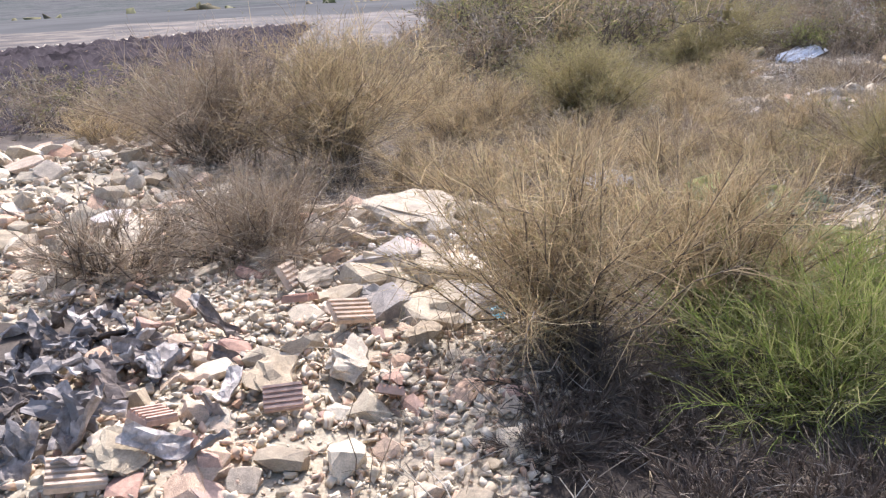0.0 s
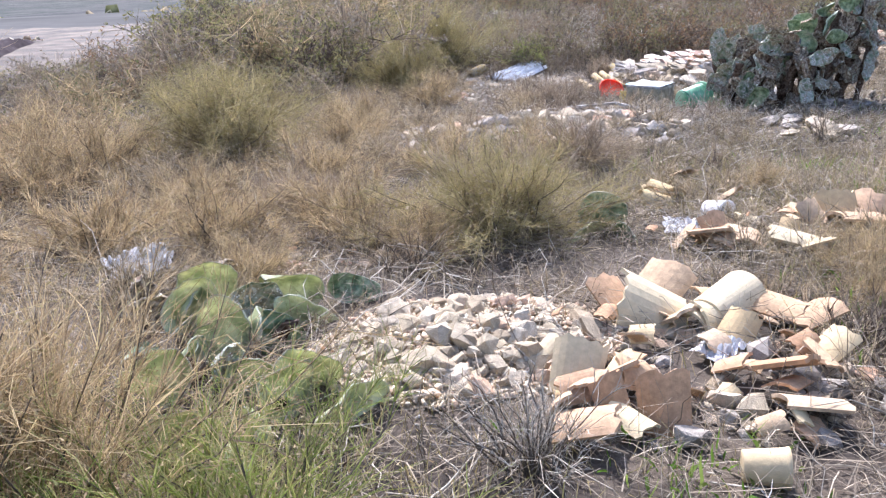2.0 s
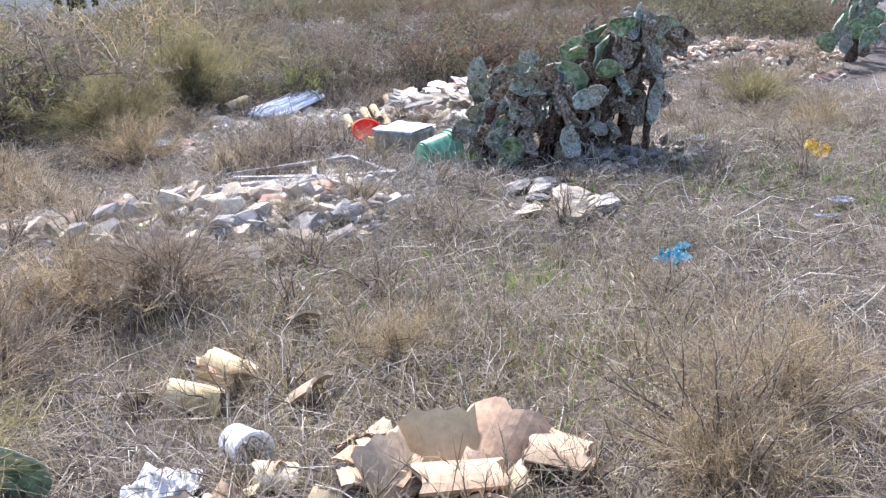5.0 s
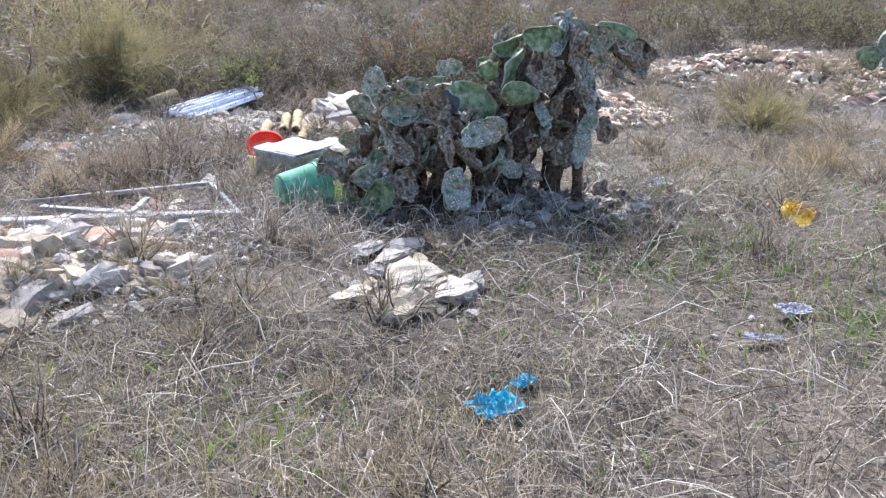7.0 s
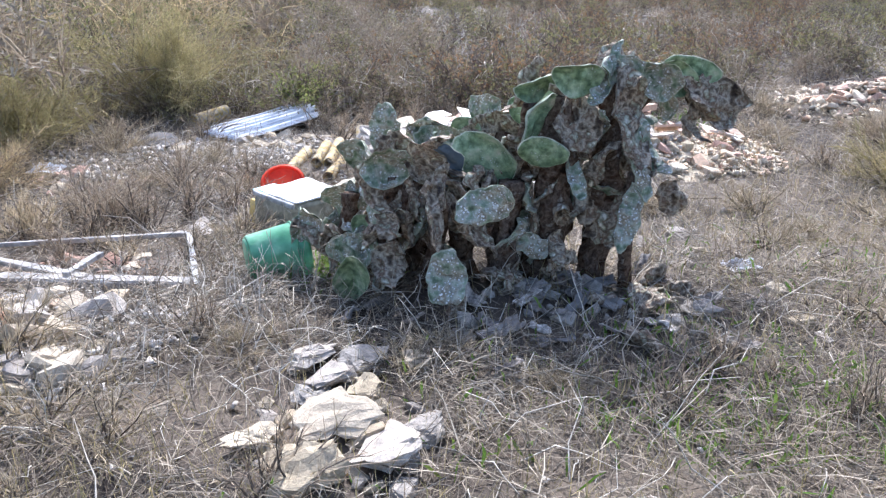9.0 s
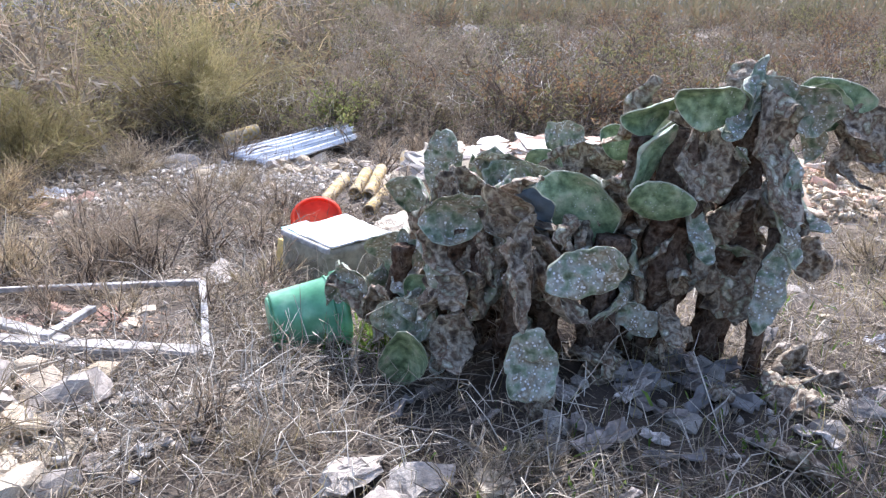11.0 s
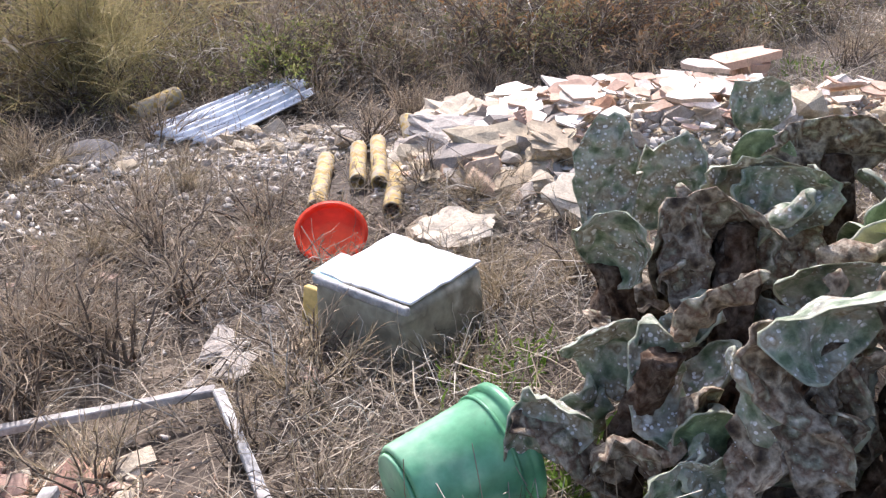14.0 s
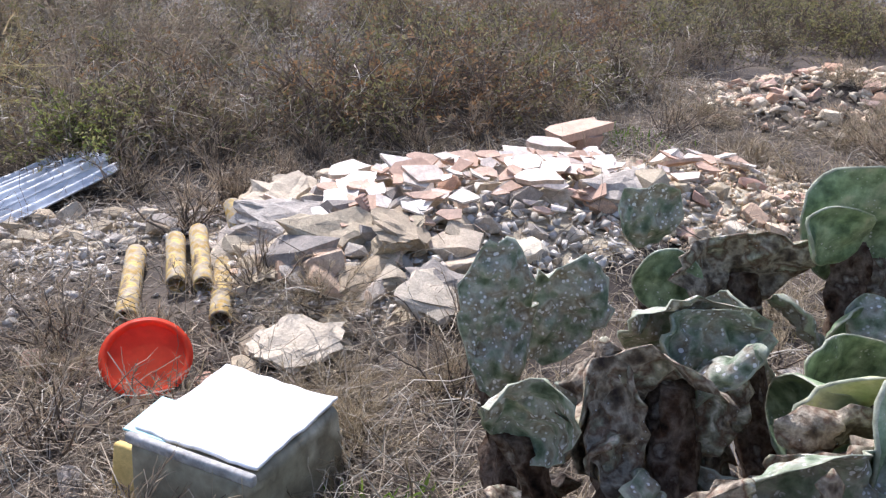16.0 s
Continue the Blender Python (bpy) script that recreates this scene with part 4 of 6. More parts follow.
thing("olive_grass", "thin olive-green grass among dead stalks", "grass",
      me=raw_mesh("olive_grass", *ribbons(P, rng.uniform(.0018, .0042, len(q))[:, None] * np.array([[1, .8, .25]]), sides_for(way)), TWIG_OLIVE), kind="stuff")

# fresh weeds in small patches
cl = []
for wx, wy, r0, n in ((6.66, 9.22, .13, 260), (8.9, 7.3, .35, 220), (8.2, 8.3, .3, 120), (4.35, 3.65, .22, 260), (6.0, 6.2, .5, 120), (5.6, 5.6, .4, 160), (7.6, 6.9, .5, 120), (9.2, 9.2, .6, 140),
                      (10.1, 13.4, .2, 120), (4.9, 7.0, .3, 90), (2.9, 3.0, .2, 100), (3.8, 8.0, .4, 60), (8.0, 7.6, .2, 160), (8.4, 7.8, .25, 200), (8.6, 6.7, .2, 200), (6.0, 6.6, .12, 60), (7.4, 7.9, .3, 80), (9.6, 8.6, .4, 200), (4.6, 4.1, .25, 160), (6.66, 9.9, .12, 120)):
    cl.append(np.stack([rng.normal(wx, r0, n), rng.normal(wy, r0, n)], 1))
q = np.concatenate(cl)
way = fan(len(q), .7)
P = bent_paths(np.stack([q[:, 0], q[:, 1], ground_z(q[:, 0], q[:, 1])], 1), way, rng.uniform(.05, .15, len(q)), rng.uniform(.1, .6, len(q)), 4, .03)
thing("green_weeds", "small patches of fresh green weeds", "weeds",
      me=raw_mesh("green_weeds", *ribbons(P, rng.uniform(.006, .014, len(q))[:, None] * np.array([[.5, 1, .9, .15]]), sides_for(way)), FRESH_LEAF), kind="stuff")


# ---------------------------------------------------------------- rubble
def stone_set(mat, tag, n=9, flat=.7):
    return [bm_mesh("%s_%d" % (tag, i), hull_stone(300 + 17 * i + len(tag), flat * (.75 + .06 * i), 20 + 2 * (i % 4)), mat) for i in range(n)]


LIME = stone_set(LIMESTONE, "limestone")
PINK = stone_set(PINK_STONE, "rubble_stone", 9, .6)
GREY = stone_set(GREY_STONE, "grey_stone", 9, .75)
BRICKS = stone_set(RED_BRICK, "brick_bit", 5, .5)


def heap(name, label, cx, cy, rx, ry, n, lo, hi, sets, seed, pieces="stone"):
    """A heap: loose stones as parts, larger ones low and central."""
    r = random.Random(seed)
    top = thing(name, label, "rubble", pose(cx, cy, gz(cx, cy)))
    for k in range(n):
        a, d = r.uniform(0, 6.283), math.sqrt(r.random())
        x, y = cx + rx * d * math.cos(a), cy + ry * d * math.sin(a)
        s = lo + (hi - lo) * r.random() ** 2.6
        me = r.choice(r.choice(sets))
        m = pose(x - cx, y - cy, gz(x, y) - gz(cx, cy) + s * .13, r.uniform(-30, 30), r.uniform(-30, 30), r.uniform(0, 360)) @ Matrix.Diagonal((s * r.uniform(.8, 1.35), s * r.uniform(.7, 1.1), s * r.uniform(.7, 1.1), 1))
        part(pieces, me, top, m=m)
    return top


def one_stone(label, x, y, s, me, turn=0, tip=0, flat=.8, lift=.22, name="stone"):
    ob = thing(name, label, "stone", me=me)
    ob.matrix_basis = pose(x, y, gz(x, y) + s * lift, tip, 0, turn)
    ob.scale = (s * 1.15, s, s * flat)
    return ob


heap("rubble_heap", "heap of cream and pink broken masonry", -.5, 3.0, .9, 1.4, 298, .045, .17, [PINK, PINK, PINK, PINK, LIME, LIME, BRICKS], 1)
heap("rubble_heap", "long heap of cream rubble beside dry shrubs", -2.75, 5.75, 1.35, 1.6, 298, .07, .26, [PINK, LIME, LIME], 2)
heap("rubble_heap", "cream rubble below dead brushwood", -2.2, 4.4, .95, .8, 120, .06, .2, [PINK, LIME, LIME], 32)
heap("rubble_heap", "loose stones and brick bits in dry grass", 5.5, 10.8, 1.1, 1.0, 70, .04, .12, [GREY, LIME, PINK, BRICKS], 33)
heap("rubble_heap", "brick bits inside a broken window frame", 5.25, 9.55, .4, .25, 34, .03, .11, [BRICKS, PINK, PINK], 34)
heap("rubble_heap", "loose pale stones in dead grass", 9.0, 10.0, 1.3, 1.2, 50, .04, .12, [GREY, LIME], 35)
heap("rubble_heap", "pale broken plaster between dry shrubs", -.3, 4.75, .75, .5, 90, .05, .3, [LIME, LIME, PINK], 3)
heap("stone_heap", "row of rounded cream stones", -.17, 3.55, .3, .45, 36, .13, .30, [LIME, GREY], 4)
heap("rubble_heap", "low heap of white crumbled plaster", 2.5, 4.0, .5, .36, 150, .03, .12, [LIME], 5)
heap("rubble_heap", "angular cream plaster lumps on a low heap", 2.5, 3.95, .52, .36, 130, .05, .14, [LIME, LIME, PINK], 61)
heap("rubble_heap", "pale rubble banked beside dead grass", 4.6, 8.45, 1.1, .65, 190, .06, .22, [LIME, GREY, PINK], 62)
heap("rubble_heap", "pale rubble thinning out into dead grass", 3.7, 9.0, .7, .5, 90, .05, .2, [LIME, GREY, PINK], 65)
heap("rubble_heap", "pale rubble sloping into dead grass", 4.6, 7.8, .7, .35, 60, .05, .18, [LIME, GREY], 63)
heap("stone_heap", "rough pale stones at the foot of a slab heap", 7.2, 11.6, .55, .42, 90, .06, .24, [GREY, LIME, LIME, PINK], 64)
heap("rubble_heap", "grey rubble half hidden in grass", 4.95, 8.45, 1.0, .6, 170, .05, .22, [GREY, GREY, LIME], 6)
heap("rubble_heap", "pale and grey rubble spread through dead grass", 4.0, 8.35, .95, .75, 130, .05, .2, [GREY, LIME], 26)
heap("rubble_heap", "pale rubble by a weathered wooden frame", 5.25, 7.95, .4, .35, 46, .06, .2, [GREY, LIME], 16)
heap("slab_heap", "heap of broken stones and slabs", 7.85, 12.05, 1.25, .75, 160, .07, .26, [GREY, LIME, PINK], 7)
heap("brick_heap", "heap of pinkish brick and stone rubble", 9.35, 12.1, 1.0, .8, 200, .05, .18, [PINK, BRICKS, LIME], 8)
heap("far_heap", "pale rubble heap far off in the scrub", 13.0, 13.9, 1.6, .9, 200, .06, .22, [PINK, PINK, BRICKS], 9)
heap("far_heap", "pinkish rubble at the edge of scrub", 12.6, 12.6, 1.0, .8, 70, .06, .2, [PINK, BRICKS], 19)
heap("rubble_heap", "strip of white rubble under a corrugated sheet", 5.9, 12.85, .95, .4, 110, .04, .17, [LIME, GREY], 10)
heap("stone_heap", "rough grey stones beside clay pipes", 7.15, 12.0, .45, .42, 60, .08, .3, [GREY, GREY, LIME], 11)
heap("rubble_heap", "scattered bricks and tins in dry grass", 4.5, 11.7, .3, .35, 34, .06, .17, [BRICKS, LIME, GREY], 12)
heap("rubble_heap", "mixed rubble below broken roof tiles", 3.35, 3.55, .6, .45, 90, .04, .15, [LIME, GREY, PINK], 13)
heap("rubble_heap", "flat dark stones in the shade of a cactus", 7.75, 8.55, .7, .35, 34, .04, .13, [GREY], 14)
heap("rubble_heap", "pinkish brick bits under dry shrubs", 2.05, 5.35, .4, .25, 24, .04, .12, [BRICKS, PINK, LIME], 41)
heap("brick_heap", "flat orange brick bits inside a wooden frame", 5.2, 9.6, .36, .2, 34, .05, .15, [BRICKS, BRICKS, PINK], 51)
heap("rubble_heap", "orange brick bits in dead grass", -.45, 10.2, .4, .3, 26, .08, .2, [BRICKS, LIME], 15)


def scatter(n, cx, cy, rx, ry):
    a, d = rng.uniform(0, 2 * np.pi, n), np.sqrt(rng.random(n))
    return cx + rx * d * np.cos(a), cy + ry * d * np.sin(a)


for nm, lb, n, cx, cy, rx, ry, lo, hi, mt in (
        ("fine_rubble", "small pink and cream rubble", 6500, -.55, 2.95, 1.0, 1.55, .014, .06, GRAVEL),
        ("fine_rubble", "small cream rubble", 3000, -2.75, 5.75, 1.5, 1.7, .025, .09, GRAVEL),
        ("fine_rubble", "small cream rubble", 1500, -2.2, 4.4, 1.05, .9, .02, .08, GRAVEL),
        ("fine_rubble", "small pale rubble", 1300, -.3, 4.75, .9, .65, .02, .07, PALE_GRAVEL),
        ("fine_rubble", "crumbled white plaster", 5000, 2.5, 4.0, .62, .45, .008, .042, GRAVEL),
        ("fine_rubble", "small grey rubble", 1200, 4.95, 8.4, 1.15, .7, .015, .07, PALE_GRAVEL),
        ("fine_rubble", "small pale rubble", 1800, 8.1, 12.1, 1.5, .9, .02, .09, PALE_GRAVEL),
        ("brick_dust", "crumbled orange brick and tan dust", 2200, 5.25, 9.48, .55, .32, .005, .024, BRICK_CRUMBS),
        ("fine_rubble", "small pale rubble below slabs", 900, 7.2, 11.6, .7, .5, .015, .06, PALE_GRAVEL),
        ("fine_rubble", "small pink rubble", 1800, 9.4, 12.1, 1.2, .9, .02, .08, GRAVEL),
        ("fine_rubble", "small white rubble", 1100, 5.9, 12.85, 1.1, .45, .015, .06, PALE_GRAVEL),
        ("fine_rubble", "small pale rubble in dead grass", 700, 5.2, 12.4, 1.1, .8, .02, .08, PALE_GRAVEL),
        ("fine_rubble", "small rubble far off", 900, 12.9, 13.7, 1.8, 1.2, .04, .13, GRAVEL),
        ("loose_pebbles", "small stones strewn through dry grass", 1500, 5.5, 7.5, 5.5, 5.5, .012, .05, PALE_GRAVEL)):
    sx, sy = scatter(n, cx, cy, rx, ry)
    pebbles(nm, sx, sy, lo + (hi - lo) * rng.random(n) ** 2, mt, lb, "rubble")

heap("stone_heap", "white broken stones behind a crate", 6.8, 11.0, .34, .13, 22, .06, .2, [LIME], 36)
heap("stone_heap", "small loose stones round larger ones", 6.7, 7.65, .3, .6, 44, .04, .13, [GREY, LIME], 31)


def rough_stone(seed, mat):
    """A hull broken up further, with chipped, uneven faces."""
    bm = hull_stone(seed, .62, 15)
    bmesh.ops.subdivide_edges(bm, edges=bm.edges[:], cuts=3, use_grid_fill=True)
    for v in bm.verts:
        v.co += v.co.normalized() * (.13 * noise.noise(v.co * 3 + Vector((seed, 0, 0))) + .10 * noise.noise(v.co * 8 + Vector((0, seed, 0))) + .06 * noise.noise(v.co * 17 + Vector((0, seed, 5))))
    bmesh.ops.triangulate(bm, faces=bm.faces)
    return bm_mesh("rough_stone", bm, mat)


LIME = [rough_stone(500 + i, LIMESTONE) for i in range(9)]
GREY = [rough_stone(600 + i, GREY_STONE) for i in range(9)]
one_stone("large cream stone slab tilted on smaller stones", 6.70, 7.62, .25, LIME[2], 30, 18, .4, .3)
one_stone("large cream stone with a flat face", 6.60, 7.36, .22, LIME[1], 10, 25, .7)
one_stone("large rough cream stone in grass", 6.88, 7.48, .22, GREY[4], 70, 5, .7)
one_stone("small cream stone among grey ones", 6.42, 7.62, .17, LIME[5], 0, 8)
one_stone("rough grey stone in grass", 6.66, 7.98, .17, GREY[5], 40, 0)
one_stone("rough grey stone in grass", 6.80, 8.12, .18, GREY[2], 20, 12)
one_stone("rough grey stone in grass", 6.60, 8.2, .2, GREY[7], 80, 0)
one_stone("cream stone stacked on others", 6.62, 7.86, .15, GREY[7], 20, 15)
one_stone("cream stone stacked on others", 6.80, 7.88, .14, LIME[0], 80, 15)
one_stone("rough cream stone in grass", 7.0, 7.62, .15, GREY[6], 50, 10)
one_stone("blue-white plastered stone by others", 7.0, 8.1, .15, LIME[3], 80, 10)
one_stone("pale flat stone in dead grass", 8.35, 8.55, .18, GREY[3], 10, 0, .4)
one_stone("small white stone in dry grass", 8.78, 8.41, .1, LIME[1], 0, 0)
one_stone("pale stone half sunk in grass", 5.6, 8.65, .17, GREY[4], 40, 10)
one_stone("rough grey stone by clay pipes", 7.0, 12.0, .34, GREY[2], 15, 8)
one_stone("white lumpy stone by clay pipes", 6.98, 12.55, .32, LIME[7], 60, 10)
one_stone("rough pale stone on the slab heap", 8.75, 11.75, .34, GREY[6], 30, 10, .8)

one_stone("rough pale slab behind a crate", 6.78, 11.02, .34, LIME[6], 15, 8, .5, .2)
one_stone("rough pale stone by clay pipes", 7.02, 11.72, .24, LIME[2], 40, 12, .7)
one_stone("small cream stone by clay pipes", 6.76, 11.62, .2, LIME[5], 80, 15, .8)
one_stone("rough pale stone below the slab heap", 7.42, 11.55, .28, LIME[8], 10, 20, .7)
one_stone("flat tilted grey stone in grass", 7.46, 11.22, .30, GREY[3], 50, 22, .45)
one_stone("white lumpy stone on the slab heap", 7.24, 12.72, .34, LIME[6], 70, 10, .8)
one_stone("rough white stone on the slab heap", 7.62, 12.95, .34, LIME[3], 20, 10, .7)
one_stone("rough pale stone on the slab heap", 7.1, 12.45, .40, LIME[4], 30, 12, .75)
one_stone("rough grey stone at the heap's foot", 7.0, 12.05, .42, GREY[5], 110, 15, .6)
one_stone("rough cream stone at the heap's foot", 7.15, 11.72, .36, LIME[0], 20, 20, .7)
one_stone("rough cream stone at the heap's foot", 7.42, 11.6, .34, LIME[6], 75, 15, .7)
one_stone("flat tilted slab of stone in grass", 7.36, 11.1, .34, LIME[3], 30, 28, .35)
one_stone("pale stone half sunk in twigs", 5.74, 10.33, .18, GREY[1], 30, 10, .5)
one_stone("pale stone half sunk in twigs", 5.82, 10.16, .16, GREY[8], 75, 5, .5)


# ---------------------------------------------------------------- broken roof tiles
def barrel_bm(length, r0, r1, arc0, arc1, thick=.014, jag=0.0, seed=0, n=12, k=7):
    """A tapered half-round roof tile, or a shard of one with jagged ends."""
    r = random.Random(seed)
    bm = bmesh.new()
    lo = [r.uniform(0, jag) for _ in range(n + 1)]
    hi = [r.uniform(0, jag) for _ in range(n + 1)]
    rows = []
    for shell in (0, 1):
        grid = []
        for j in range(k + 1):
            line = []
            for i in range(n + 1):
                a = radians(arc0 + (arc1 - arc0) * i / n)
                t = (lo[i] + (1 - lo[i] - hi[i]) * j / k)
                rad = r0 + (r1 - r0) * t - shell * thick
                line.append(bm.verts.new((rad * math.cos(a), t * length - length / 2, rad * math.sin(a))))
            grid.append(line)
        rows.append(grid)
    o, q = rows
    for j in range(k):
        for i in range(n):
            bm.faces.new((o[j][i], o[j][i + 1], o[j + 1][i + 1], o[j + 1][i]))
            bm.faces.new((q[j][i], q[j + 1][i], q[j + 1][i + 1], q[j][i + 1]))
    for i in range(n):
        bm.faces.new((o[0][i], q[0][i], q[0][i + 1], o[0][i + 1]))
        bm.faces.new((o[k][i], o[k][i + 1], q[k][i + 1], q[k][i]))
    for j in range(k):
        bm.faces.new((o[j][0], o[j + 1][0], q[j + 1][0], q[j][0]))
        bm.faces.new((o[j][n], q[j][n], q[j + 1][n], o[j + 1][n]))
    return bm


OCHRE_TILE = bm_mesh("ochre_tile", barrel_bm(.34, .10, .125, 0, 180, jag=.08, seed=5, n=14), OCHRE, False)
TILE = bm_mesh("roof_tile", barrel_bm(.34, .10, .125, 0, 180, n=20), CREAM_TILE, False)
def shard_bm(length, a0, a1, seed):
    """A flattish broken piece of a tile with jagged ends."""
    bm = barrel_bm(length, .145, .16, a0, a1, jag=.12, seed=seed, n=8, k=4)
    for v in bm.verts:
        v.co.z -= .085
    return bm


SHARDS = [bm_mesh("tile_shard_%d" % i, shard_bm(.17 + .035 * (i % 4), 52 + 5 * (i % 3), 116 + 8 * (i % 4), i), TERRACOTTA if i % 3 else CREAM_TILE) for i in range(9)]


def tile(x, y, z, rx, ry, rz, me, label, s=1.0, name="roof_tile", group="broken roof tiles"):
    ob = thing(name, label, "roof tile", pose(x, y, gz(x, y) + z, rx, ry, rz), group, me)
    ob.scale = (s, s, s)
    return ob


tile(3.62, 4.03, .055, 4, -8, -62, TILE, "cream half-round clay roof tile lying on shards", .88)
tile(3.53, 3.985, .035, 2, -4, -62, TILE, "cream half-round clay roof tile with a broken end", .92)
rt = random.Random(33)
SHARD_LABEL = "broken orange clay roof tile shard"
tile(3.16, 4.16, .035, 28, 10, 20, SHARDS[1], SHARD_LABEL, 1.15, "tile_shard")
tile(3.28, 4.06, .055, 30, -30, 60, SHARDS[3], SHARD_LABEL, 1.2, "tile_shard")
tile(3.42, 4.2, .065, 24, 20, -50, SHARDS[2], SHARD_LABEL, 1.2, "tile_shard")
tile(3.36, 3.92, .035, -40, 0, 20, SHARDS[4], SHARD_LABEL, .9, "tile_shard")
tile(3.3, 3.84, .03, 0, 160, 70, SHARDS[5], SHARD_LABEL, 1.0, "tile_shard")
tile(3.62, 3.86, .03, 0, 170, -60, SHARDS[8], SHARD_LABEL, 1.1, "tile_shard")
tile(3.82, 3.98, .03, 0, 10, 30, SHARDS[7], SHARD_LABEL, 1.1, "tile_shard")
tile(3.9, 3.82, .03, 10, 0, -80, SHARDS[2], SHARD_LABEL, 1.0, "tile_shard")
tile(2.80, 3.60, .065, 50, 12, -20, SHARDS[3], "large sandy clay tile shard leaning upright", .85, "tile_shard")
tile(2.82, 3.44, .06, 56, -8, 8, SHARDS[4], "large sandy clay tile shard leaning upright", .85, "tile_shard")
tile(3.02, 3.38, .065, 60, 0, -12, SHARDS[7], "large sandy clay tile shard leaning upright", .85, "tile_shard")
tile(2.92, 3.52, .05, -40, 40, 50, SHARDS[1], SHARD_LABEL, 1.0, "tile_shard")
tile(3.50, 3.40, .05, -30, 20, 30, SHARDS[8], SHARD_LABEL, 1.2, "tile_shard")
tile(3.45, 3.22, .03, 0, 30, 70, SHARDS[2], SHARD_LABEL, 1.0, "tile_shard")
tile(2.72, 3.28, .04, -20, 0, 60, SHARDS[5], SHARD_LABEL, 1.1, "tile_shard")
tile(3.25, 3.30, .03, 10, 150, 10, SHARDS[0], SHARD_LABEL, .9, "tile_shard")
tile(4.05, 4.9, .06, 45, 0, 10, SHARDS[4], SHARD_LABEL, 1.2, "tile_shard")
tile(4.0, 4.78, .06, -20, 30, 40, SHARDS[1], SHARD_LABEL, 1.1, "tile_shard")
tile(4.18, 4.74, .04, 0, 20, -30, SHARDS[2], SHARD_LABEL, .8, "tile_shard")
tile(4.36, 4.62, .04, 8, 12, 60, SHARDS[6], "pale cream clay tile shard in dry grass", 1.3, "tile_shard")
tile(4.36, 5.98, .035, 10, 10, 50, OCHRE_TILE, "yellow half-round clay roof tile in dry grass", .72)
tile(4.2, 5.82, .035, 14, -8, 75, OCHRE_TILE, "yellow broken clay roof tile in dry grass", .62)
tile(4.70, 4.98, .05, 42, 0, 20, SHARDS[1], "large orange clay tile shard", 1.05, "tile_shard")
tile(4.90, 5.0, .055, 46, 0, -10, SHARDS[3], "large orange clay tile shard", 1.1, "tile_shard")
tile(5.06, 4.96, .04, 32, 20, -40, SHARDS[7], SHARD_LABEL, 1.2, "tile_shard")
tile(4.88, 4.84, .04, 0, 20, 80, SHARDS[2], SHARD_LABEL, 1.2, "tile_shard")
tile(5.22, 4.86, .03, 0, 0, 50, SHARDS[5], SHARD_LABEL, 1.0, "tile_shard")
tile(4.62, 5.62, .05, -40, 0, 30, SHARDS[2], SHARD_LABEL, .9, "tile_shard")
tile(4.72, 6.38, .05, -30, 0, 0, SHARDS[1], SHARD_LABEL, .9, "tile_shard")
tile(-.62, 10.45, .1, -60, 0, 20, SHARDS[2], "orange brick shard in dry grass", 1.4, "tile_shard")

for cx0, cy0, sx0, sy0, n in ((3.4, 3.75, .32, .28, 26), (2.9, 3.45, .22, .16, 10), (4.85, 5.0, .3, .14, 26), (4.1, 4.8, .16, .16, 14), (3.75, 3.7, .3, .25, 6), (4.2, 5.95, .12, .16, 5)):
    for k in range(n):
        x, y = rt.gauss(cx0, sx0), rt.gauss(cy0, sy0)
        tile(x, y, rt.uniform(.01, .06), rt.uniform(-40, 40), rt.uniform(-40, 40), rt.uniform(0, 360), rt.choice(SHARDS), "small broken clay tile shard", rt.uniform(.35, .8), "tile_shard")

# white tub and rags near the tiles
def lathe(profile, n=28, close_top=False):
    """A turned shape from (radius, height) pairs."""
    bm = bmesh.new()
    rings = [[bm.verts.new((r * math.cos(2 * math.pi * i / n), r * math.sin(2 * math.pi * i / n), z)) for i in range(n)] for r, z in profile]
    for a, b in zip(rings, rings[1:]):
        for i in range(n):
            bm.faces.new((a[i], a[(i + 1) % n], b[(i + 1) % n], b[i]))
    bm.faces.new(list(reversed(rings[0])))
    if close_top:
        bm.faces.new(rings[-1])
    return bm


